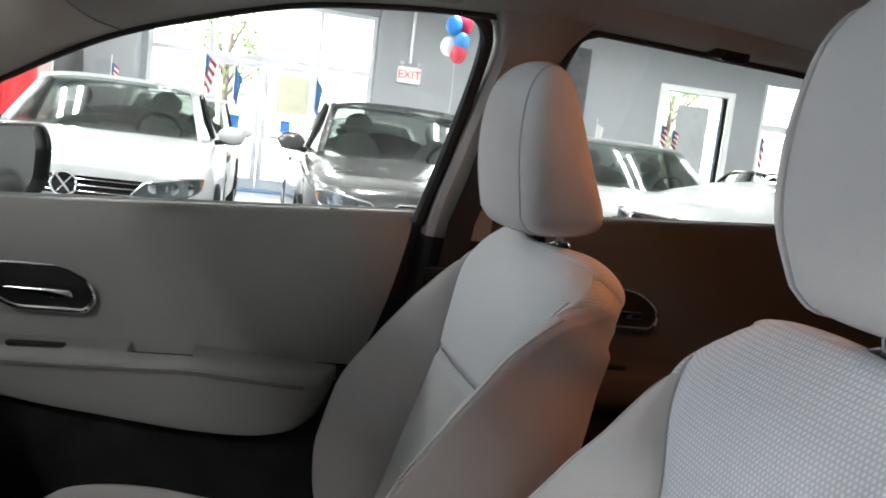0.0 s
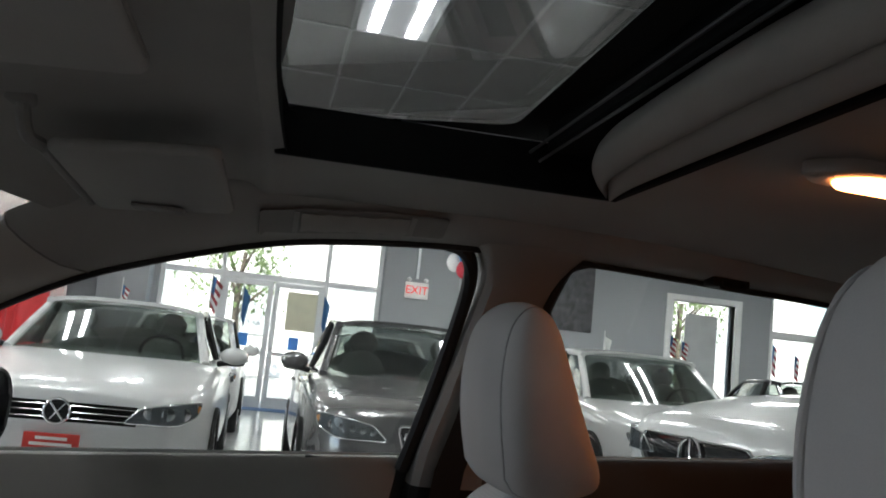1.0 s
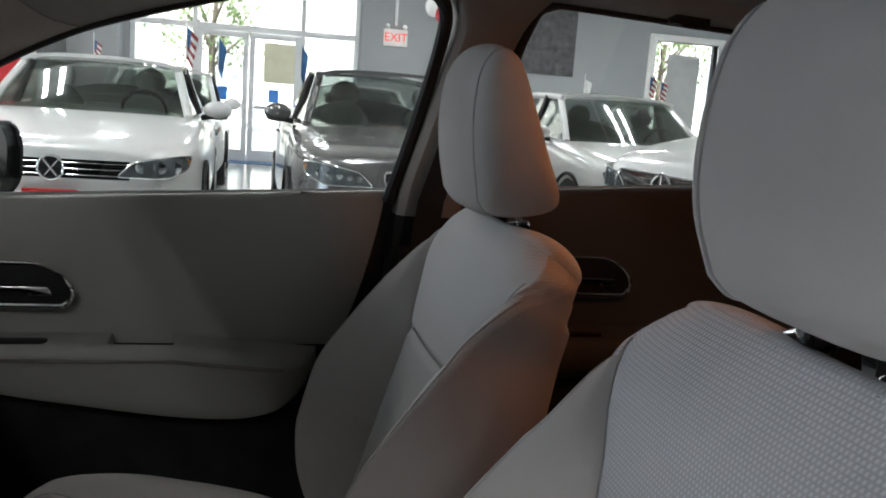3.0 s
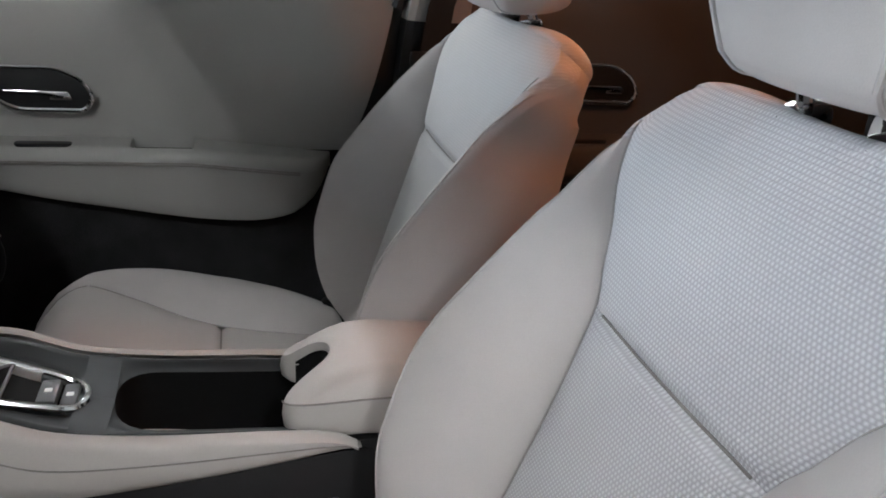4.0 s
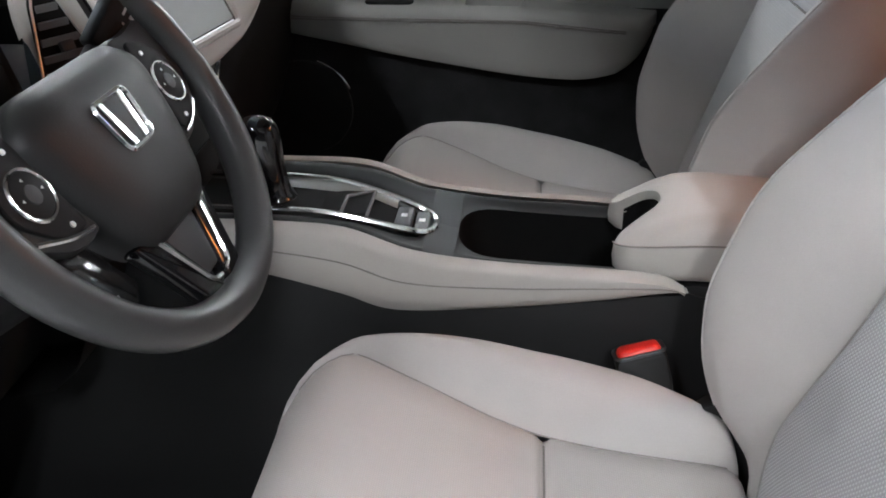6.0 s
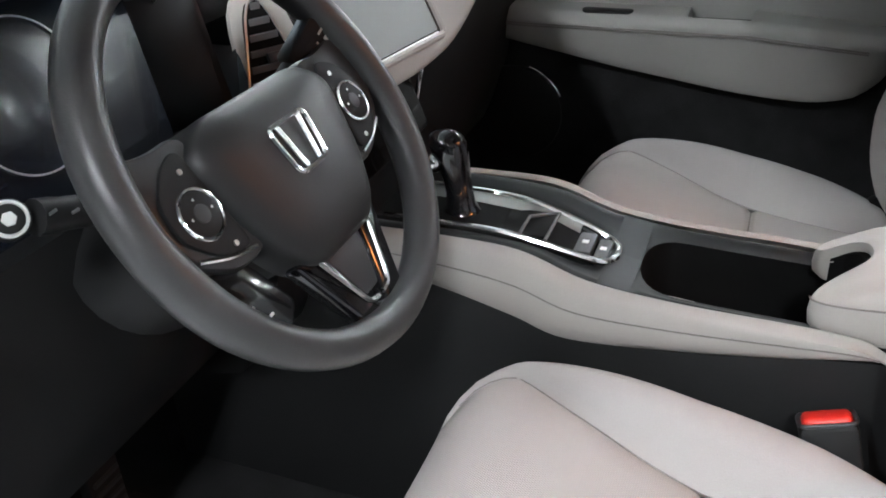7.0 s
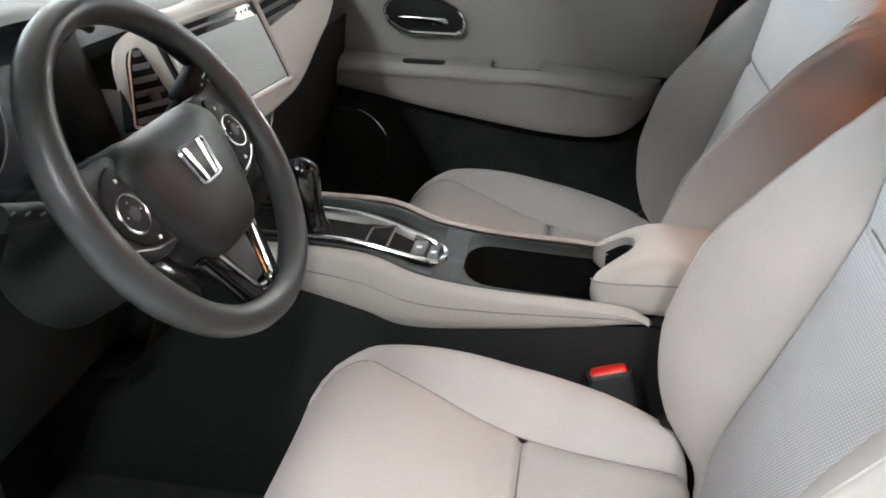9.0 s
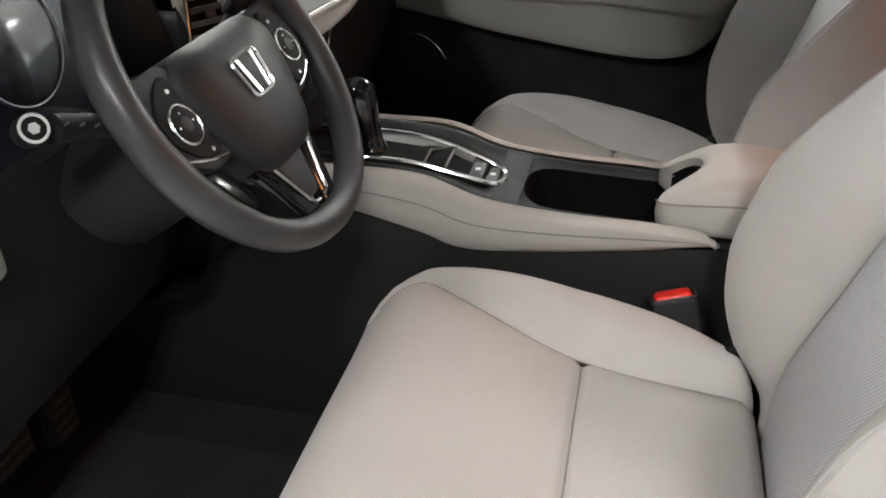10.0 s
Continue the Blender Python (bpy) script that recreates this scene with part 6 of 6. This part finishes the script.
for s, nm in ((-1, "indicator_stalk"), (1, "wiper_stalk")):
    st = thing(nm, "black steering column stalk with a pale end mark" if s < 0 else "black wiper stalk with white markings", "stalk")
    e = Vector((-0.475, -0.561, 1.011)) if s < 0 else Vector((-0.425, -0.195, 1.050))
    root = WC - WN * 0.09 + Vector((0, s * 0.05, 0))
    d = (e - root).normalized()
    part("arm", tube([root, root.lerp(e, 0.5) + Vector((0, 0, 0.004)), e - d * 0.02], [0.009, 0.011, 0.013, 0.014], 12, 14), BLACK_PLASTIC, st)
    face = Vector((0.75, -0.45, 0.45)).normalized()
    if s < 0:
        part("end_cap", disc(e, face, 0.0150, 0.022, 24, 0.002), BLACK_PLASTIC, st)
        part("end_ring", ring(e + face * 0.0005, face, 0.0122, 0.0015, 30, 6), FRAME_WHITE, st, "white ring")
        part("end_mark", disc(e + face * 0.0012, face, 0.0055, 0.001, 6), FRAME_WHITE, st)
    else:
        ax = d
        side_v = ax.cross(Vector((1, 0, 0.5))).normalized()
        fr = side_v.cross(ax).normalized()
        m = Matrix.Translation(e) @ Matrix((ax, side_v, fr)).transposed().to_4x4()
        tip = part("tip", on_band(rbox(-0.052, 0.016, -0.020, 0.020, -0.012, 0.012, 0.006), m), BLACK_PLASTIC, st)
        for a, b, w, h in ((-0.020, 0.006, 0.005, 0.0012), (-0.020, 0.001, 0.003, 0.0012), (-0.006, 0.007, 0.004, 0.003), (-0.006, -0.003, 0.005, 0.0012), (0.006, 0.004, 0.002, 0.004), (0.006, -0.007, 0.003, 0.002)):
            for z in (0.0122, -0.0128):
                part("mark", on_band(rbox(a - w, a + w, b - h, b + h, z, z + 0.0006, 0), m), FRAME_WHITE, tip)
    for k in range(3 if s < 0 else 0):
        c = root.lerp(e, 0.60 + 0.12 * k) + Vector((0.012, 0, 0.006))
        part("mark", rbox(c.x - 0.0012, c.x + 0.0012, c.y - 0.004, c.y + 0.004, c.z - 0.0012, c.z + 0.0012, 0.0004, 1), DASH_GREY, st)

# ---- cars in the showroom ----
SEAT_GREY = mat("show_car_seat", (0.26, 0.255, 0.25), 0.8, vary=0.1)
AMBER = mat("amber_lens", (0.8, 0.3, 0.05), 0.3, bump=0)


def show_car(name, label, at, turn, paint, L=4.6, W=1.80, roof=1.45, hood_z=0.92, grille="bars", tall=0.0):
    """A parked car, nose at y = 0 pointing to -y, on z = 0."""
    c = thing(name, label, "car", at)
    hw = W / 2
    # body below the windows
    rows = []
    ys = [0.0, 0.03, 0.10, 0.22, 0.45, 0.8, 1.15, 1.45, 1.8, 2.4, 3.0, 3.6, 4.0, L - 0.25, L - 0.08, L]
    for y in ys:
        k = y / L
        w = hw * curve1([(0, 0.70), (0.012, 0.80), (0.05, 0.92), (0.12, 0.985), (0.5, 1.0), (0.9, 0.97), (1.0, 0.82)], k)
        zt = curve1([(0.0, hood_z - 0.165), (0.03, hood_z - 0.135), (0.10, hood_z - 0.10), (0.45, hood_z - 0.05), (1.2, hood_z + 0.035), (1.5, hood_z + 0.06), (3.2, hood_z + 0.08), (L - 0.3, hood_z + 0.09), (L, hood_z - 0.05)], y) + tall * min(1.0, y / 0.7)
        zb = curve1([(0, 0.30), (0.15, 0.22), (1.0, 0.20), (L - 0.3, 0.22), (L, 0.32)], y)
        keys = [(w * 0.90, zb), (w * 0.985, zb + 0.12), (w, zb + 0.32), (w * 0.985, zt - 0.16), (w * 0.955, zt - 0.055), (w * 0.86, zt + 0.0), (w * 0.62, zt + 0.022), (w * 0.30, zt + 0.034), (0, zt + 0.036)]
        half = crom([(a, z, 0) for a, z in keys], 20)
        rows.append([Vector((q.x, y, q.y)) for q in half] + [Vector((-q.x, y, q.y)) for q in reversed(half[:-1])])
    body = part("body", sheet(rows, cap=True), paint, c, sharp=50)
    # greenhouse
    bw, rw = hw * 0.815, hw * 0.66
    cow, hd, tl, rb = 1.30, 2.05, 3.35, L - 0.55
    bz, rz = hood_z + 0.080 + tall, roof
    crown = []
    for y in span(hd, tl, 8):
        z = rz - 0.035 * ((y - (hd + 0.6)) / 0.9) ** 2
        crown.append([Vector((rw * u, y - 0.05 * (u * u), z + 0.02 * (1 - u * u) - 0.03 * abs(u) ** 6)) for u in span(-1, 1, 10)])
    part("roof", thick(sheet(crown), -0.03), paint, c)

    wsr = []
    for v in span(0, 1, 5):
        w = bw * 0.97 + (rw * 0.97 - bw * 0.97) * v
        wsr.append([Vector((w * u, cow + (hd - cow) * v + 0.16 * u * u * (1 - 0.6 * v), bz + (rz - 0.02 - bz) * (v + 0.10 * v * (1 - v)) - 0.02 * u * u)) for u in span(-1, 1, 12)])
    part("windscreen", thick(sheet(wsr), 0.006), CAR_GLASS, c, "tinted windscreen")
    for s in (-1, 1):
        pl = [r[0 if s < 0 else -1] for r in wsr]
        part("pillar", tube([p + Vector((s * 0.02, 0.02, 0)) for p in pl], 0.038, 8), paint, c)
        part("side_glass", thick(sheet([[Vector((s * (bw + 0.02), cow + 0.3, bz)), Vector((s * (rw + 0.02), hd + 0.02, rz - 0.05))], [Vector((s * (bw + 0.035), 2.4, bz + 0.02)), Vector((s * (rw + 0.03), 2.4, rz - 0.045))],
                                        [Vector((s * (bw + 0.03), 3.3, bz + 0.04)), Vector((s * (rw + 0.02), tl, rz - 0.06))], [Vector((s * bw, rb, bz + 0.05)), Vector((s * rw, rb - 0.25, rz - 0.25))]]), 0.006), CAR_GLASS, c)
        part("middle_post", tube([(s * (bw + 0.03), 2.42, bz), (s * (rw + 0.03), 2.46, rz - 0.02)], 0.035, 6), BLACK_PLASTIC, c)
        part("roof_rail", tube([(s * (rw + 0.01), hd - 0.02, rz - 0.035), (s * (rw + 0.02), 2.6, rz - 0.012), (s * rw, tl, rz - 0.05), (s * (rw + 0.08), rb, bz + 0.05)], 0.032, 8, 16), paint, c)
        # mirror
        mr = part("door_mirror", ball((s * (hw + 0.05), 1.68, bz + 0.06), 0.115, 0.062, 0.075, 18), paint, c)
        part("mirror_foot", tube([(s * (hw - 0.08), 1.74, bz - 0.01), (s * (hw + 0.03), 1.71, bz + 0.015)], 0.024, 8), BLACK_PLASTIC, mr)
        part("mirror_base", ball((s * (hw + 0.045), 1.69, bz + 0.012), 0.10, 0.05, 0.03, 14), BLACK_PLASTIC, mr)
        # headlamp
        zt = hood_z - 0.20
        o = [(s * hw * 0.43, zt - 0.082), (s * hw * 0.78, zt - 0.080), (s * hw * 0.90, zt - 0.03), (s * hw * 0.925, zt + 0.062), (s * hw * 0.74, zt + 0.050), (s * hw * 0.54, zt + 0.015)]
        o = rounded(o, 0.03, 4)

        def face_y(k):
            pts = [(0, 0.0), (0.70, 0.0), (0.80, 0.055), (0.92, 0.23), (0.985, 0.55), (1.2, 0.9)]
            for (a, u), (b, v) in zip(pts, pts[1:]):
                if k <= b:
                    return u + (v - u) * (k - a) / (b - a)
            return 0.9

        def curve_front(bm, lift):
            for v in bm.verts:
                v.co.y += face_y(abs(v.co.x) / hw) - lift
            return bm

        def cut_fine(bm):
            for k in range(24):
                bmesh.ops.bisect_plane(bm, geom=bm.verts[:] + bm.edges[:] + bm.faces[:], plane_co=(s * hw * (0.44 + 0.021 * k), 0, 0), plane_no=(1, 0, 0))
            return bm

        if "lamp_housing" not in bpy.data.materials:
            mat("lamp_housing", (0.36, 0.37, 0.38), 0.25, metal=0.7, bump=0)
        hl = part("headlight", curve_front(cut_fine(prism(o, "y", 0.0, 0.06)), 0.010), bpy.data.materials["lamp_housing"], c, "clear headlight")
        part("lens", curve_front(cut_fine(prism(o, "y", -0.010, -0.006)), 0.012), LENS, hl)
        part("lamp_trim", tube([Vector((a, face_y(abs(a) / hw) - 0.016, b)) for a, b in o], 0.006, 6, closed=True), CHROME, hl)
        for kx in ((0.54, 0.61, 0.68, 0.75, 0.82) if grille == "shield" else ()):
            part("lamp_block", disc((s * hw * kx, face_y(kx) - 0.013, zt - 0.030 + 0.10 * (kx - 0.54)), (s * 0.25, -1, 0), 0.026, 0.02, 6, 0.004), CHROME, hl)
        for kx in ((0.60, 0.72, 0.82) if grille != "shield" else ()):
            part("reflector", disc((s * hw * kx, face_y(kx) - 0.012, zt - 0.012), (s * 0.3, -1, 0), 0.042, 0.02, 18, 0.004), CHROME, hl)
        part("turn_lamp", disc((s * hw * 0.90, face_y(0.90) - 0.012, zt + 0.02), (s * 0.8, -1, 0), 0.024, 0.02, 14, 0.004), AMBER, hl, "amber indicator")
        # wheels
        for y in (0.92, L - 0.95):
            wl = part("wheel", disc((s * (hw - 0.005), y, 0.33), (s, 0, 0), 0.33, 0.22, 32, 0.03), RUBBER, c)
            part("rim", disc((s * (hw + 0.001), y, 0.33), (s, 0, 0), 0.225, 0.03, 32, 0.01), FRAME_METAL, wl)
            for q in range(5):
                a = q * 1.2566
                part("spoke_gap", disc((s * (hw + 0.003), y + 0.13 * math.cos(a), 0.33 + 0.13 * math.sin(a)), (s, 0, 0), 0.048, 0.004, 12), BLACK_PLASTIC, wl)
        part("door_handle", tube([(s * (hw + 0.01), 2.28, bz - 0.12), (s * (hw + 0.028), 2.36, bz - 0.115), (s * (hw + 0.01), 2.45, bz - 0.11)], 0.012, 6, 8), paint, c)
        part("wheel_arch", tube([(s * (hw - 0.003), 0.92 + 0.37 * math.cos(a), 0.33 + 0.37 * math.sin(a)) for a in span(0, math.pi, 16)], 0.018, 6), BLACK_PLASTIC, c)
    # front face
    gz = hood_z - 0.235
    if grille == "bars":
        g = part("grille", rbox(-hw * 0.52, hw * 0.52, -0.006, 0.05, gz - 0.07, gz + 0.055, 0.012), BIN_BLACK, c, "black grille")
        for k in range(3):
            z = gz - 0.045 + k * 0.038
            part("grille_bar", rbox(-hw * 0.51, hw * 0.51, -0.010, 0.0, z - 0.0025, z + 0.0025, 0.001, 1), CHROME, g)
        bd = part("badge", ring((0, -0.016, gz - 0.005), (0, -1, 0), 0.075, 0.008, 36, 8), CHROME, g, "round chrome badge")
        part("badge_back", disc((0, -0.010, gz - 0.005), (0, -1, 0), 0.070, 0.01, 30), GLOSS_BLACK, bd)
        part("badge_stroke", tube([(-0.044, -0.014, gz + 0.045), (0.036, -0.014, gz - 0.055)], 0.007, 6), CHROME, bd)
        part("badge_stroke", tube([(0.044, -0.014, gz + 0.045), (-0.036, -0.014, gz - 0.055)], 0.007, 6), CHROME, bd)
    elif grille == "shield":
        g = part("grille", prism(rounded([(-0.34, gz + 0.06), (0.34, gz + 0.06), (0.26, gz - 0.20), (-0.26, gz - 0.20)], 0.04), "y", -0.012, 0.05, 0.006), GLOSS_BLACK, c)
        part("grille_trim", tube([(a, -0.014, b) for a, b in rounded([(-0.34, gz + 0.06), (0.34, gz + 0.06), (0.26, gz - 0.20), (-0.26, gz - 0.20)], 0.04)], 0.012, 8, closed=True), CHROME, g)
        part("grille_bar", rbox(-0.30, 0.30, -0.02, 0.0, gz - 0.03, gz + 0.02, 0.008), CHROME, g)
    else:
        o = rounded([(-0.50, gz + 0.075), (0.50, gz + 0.075), (0.55, gz - 0.02), (0.42, gz - 0.17), (-0.42, gz - 0.17), (-0.55, gz - 0.02)], 0.04)
        g = part("grille", prism(o, "y", -0.014, 0.06, 0.006), GLOSS_BLACK, c, "wide gloss black grille")
        part("grille_trim", tube([(a, -0.014, b) for a, b in o], 0.010, 8, closed=True), CHROME, g)
        part("badge", join(ring((0, -0.03, gz - 0.02), (0, -1, 0), 0.105, 0.010, 40, 8), tube([(0, -0.03, gz - 0.02), (0, -0.03, gz + 0.08)], 0.008, 6), tube([(0, -0.03, gz - 0.02), (-0.087, -0.03, gz - 0.07)], 0.008, 6),
                           tube([(0, -0.03, gz - 0.02), (0.087, -0.03, gz - 0.07)], 0.008, 6)), CHROME, g, "round chrome badge")
    part("intake", rbox(-hw * 0.62, hw * 0.62, -0.004, 0.06, 0.30, 0.42, 0.02), BLACK_PLASTIC, c)
    # seats and wheel seen through the glass
    for x in (-0.37, 0.37):
        st = part("seat", join(ball((x, 2.15, bz - 0.10), 0.24, 0.10, 0.30, 14), ball((x, 2.20, bz + 0.26), 0.13, 0.06, 0.11, 12)), SEAT_GREY, c, "grey seat behind the glass")
    part("rear_seat", join(ball((0, 3.2, bz + 0.0), 0.62, 0.12, 0.22, 14)), SEAT_GREY, c)
    part("steering_wheel", ring((0.37, 1.72, bz + 0.02), (0, 1, 0.45), 0.17, 0.014, 28, 6), BLACK_PLASTIC, c)
    part("dash_top", rbox(-bw * 0.95, bw * 0.95, 1.35, 1.75, bz - 0.10, bz - 0.03, 0.03), BLACK_PLASTIC, c)
    c.rotation_euler = (0, 0, radians(turn))
    return c


vw = show_car("white_sedan", "white sedan with a red dealer plate", (-1.085, 4.86, FLOOR), 0, PAINT_WHITE, 4.6, 1.80, 1.42, 0.93)
plate = part("plate", rbox(-0.16, 0.16, -0.05, -0.03, 0.40, 0.56, 0.006), mat("red_plate", (0.55, 0.03, 0.02), 0.4, bump=0), vw, "red dealer plate with white lettering")
PALE = mat("white_print", (0.8, 0.8, 0.78), 0.5, bump=0)
text("SHOWROOM", 0.055, pose(0, -0.053, 0.435, 90), PALE, plate)
for z, w in ((0.495, 0.12), (0.53, 0.09)):
    part("print_bar", rbox(-w, w, -0.053, -0.0505, z - 0.009, z + 0.009, 0), PALE, plate)
show_car("grey_sedan", "dark grey metallic sedan facing the car", (1.33, 4.75, FLOOR), 0, PAINT_GREY, 4.7, 1.86, 1.47, 0.955, "shield")
show_car("white_crossover", "white crossover with a dark windscreen", (4.06, 5.9, FLOOR), 0, PAINT_WHITE, 4.7, 1.90, 1.46, 0.915, "shield")
show_car("white_suv", "white sport utility car with a wide dark grille", (2.50, 3.72, FLOOR), -84, PAINT_WHITE, 4.4, 1.90, 1.66, 1.09, "star", 0.09)
show_car("white_hatchback", "white car parked behind the sedan", (-1.0, 9.9, FLOOR), 0, PAINT_WHITE, 4.3, 1.75, 1.46, 0.92)
show_car("silver_hatchback", "pale car parked behind the grey sedan", (1.75, 9.9, FLOOR), 0, PAINT_WHITE, 4.3, 1.75, 1.42, 0.90)
show_car("black_coupe", "black car beside the shop window", (8.3, 9.2, FLOOR), -8, PAINT_BLACK, 4.5, 1.85, 1.38, 0.88)

# ---- flags and balloons ----
FLAG_BLUE = mat("blue_flag_cloth", (0.03, 0.12, 0.28), 0.8, vary=0.15, bump=0.1)
FLAG_RED = mat("red_flag_cloth", (0.28, 0.03, 0.04), 0.8, vary=0.15, bump=0.1)
FLAG_WHITE = mat("white_flag_cloth", (0.75, 0.75, 0.74), 0.8, vary=0.1, bump=0.1)


def flag(at, h, kind):
    f = thing("stick_flag", "small striped flag on a stick on a car" if kind == "stripes" else "small plain flag on a stick on a car", "flag", at)
    part("stick", tube([(0, 0, 0), (0, 0, h)], 0.006, 6), FRAME_WHITE, f)
    h *= 0.85
    w, n = 0.15, 7

    def piece(u0, u1, v0, v1):
        return sheet([[Vector((w * u * (0.35 + 0.3 * v), 0.03 * math.sin(5 * u + 2 * v) * u + 0.004, h - 0.02 - (1 - v) * h * 0.62 - 0.22 * u * h)) for u in span(u0, u1, 5)] for v in span(v0, v1, 4)])

    if kind == "stripes":
        for k in range(n):
            part("stripe", piece(0.0 if k < 3 else 0.4, 1.0, k / n, (k + 1) / n), FLAG_RED if k % 2 == 0 else FLAG_WHITE, f)
        part("canton", piece(0.0, 0.4, 3 / n, 1), FLAG_BLUE, f)
    else:
        part("cloth", piece(0, 1, 0, 1), {"blue": FLAG_BLUE, "white": FLAG_WHITE}[kind], f)
    return f


for x, y, z, h, k in ((-0.42, 6.95, 1.42, 0.5, "stripes"), (-0.25, 10.6, 1.35, 0.75, "blue"), (0.8, 10.8, 1.35, 0.75, "blue"), (2.35, 8.5, 1.5, 0.42, "stripes"), (-1.75, 10.7, 1.5, 0.4, "stripes"), (3.80, 8.3, 1.528, 0.26, "white"),
                      (4.44, 8.0, 1.525, 0.36, "stripes"), (4.58, 8.0, 1.51, 0.32, "stripes"), (7.55, 10.9, 1.40, 0.75, "stripes"), (8.0, 11.0, 1.40, 0.6, "stripes")):
    flag((x, y, z), h, k)
bunch = thing("balloon_bunch", "bunch of red, white and blue balloons", "balloons", (2.81, 12.0, 2.77))
for i, (x, z, col) in enumerate(((0.03, 0.31, (0.03, 0.22, 0.65)), (0.22, 0.36, (0.65, 0.04, 0.08)), (0.17, 0.08, (0.05, 0.25, 0.6)), (0.0, 0.0, (0.8, 0.8, 0.8)), (0.14, -0.10, (0.65, 0.05, 0.08)))):
    part("balloon", ball((x, 0.09 * (i % 2), z), 0.125, 0.125, 0.15, 20), mat("balloon_%d" % i, col, 0.25, vary=0.03, bump=0), bunch)
part("string", tube([(0.1, 0.05, -0.15), (0.12, 0.05, -0.7), (0.1, 0.05, -1.2)], 0.003, 5, 10), FRAME_WHITE, bunch)

# Floor tiles, each a piece of its own near the cars.
tile_mesh = None
for i in range(-4, 8):
    for j in range(0, 23):
        x, y = -2.4 + i * 0.61, 0.9 + j * 0.61
        if tile_mesh is None:
            bm = rbox(0.002, 0.608, 0.002, 0.608, -0.004, 0.0, 0.001, 1)
            o = part("tile", bm, TILE_WHITE, floor, smooth=False)
            tile_mesh = o.data
        else:
            o = new("tile", tile_mesh)
            o.parent = floor
        o.location = (x, y, FLOOR)
rest = []
for x0, x1, y0, y1 in ((X0, -4.84, Y0, Y1), (2.48, X1, Y0, Y1), (-4.84, 2.48, Y0, 0.9)):
    rest.append(rbox(x0 + 0.001, x1 - 0.001, y0, y1, FLOOR - 0.004, FLOOR, 0))
r = part("tile_field", join(*rest), TILE_WHITE, floor, smooth=False)
tagged(r, kind="stuff")
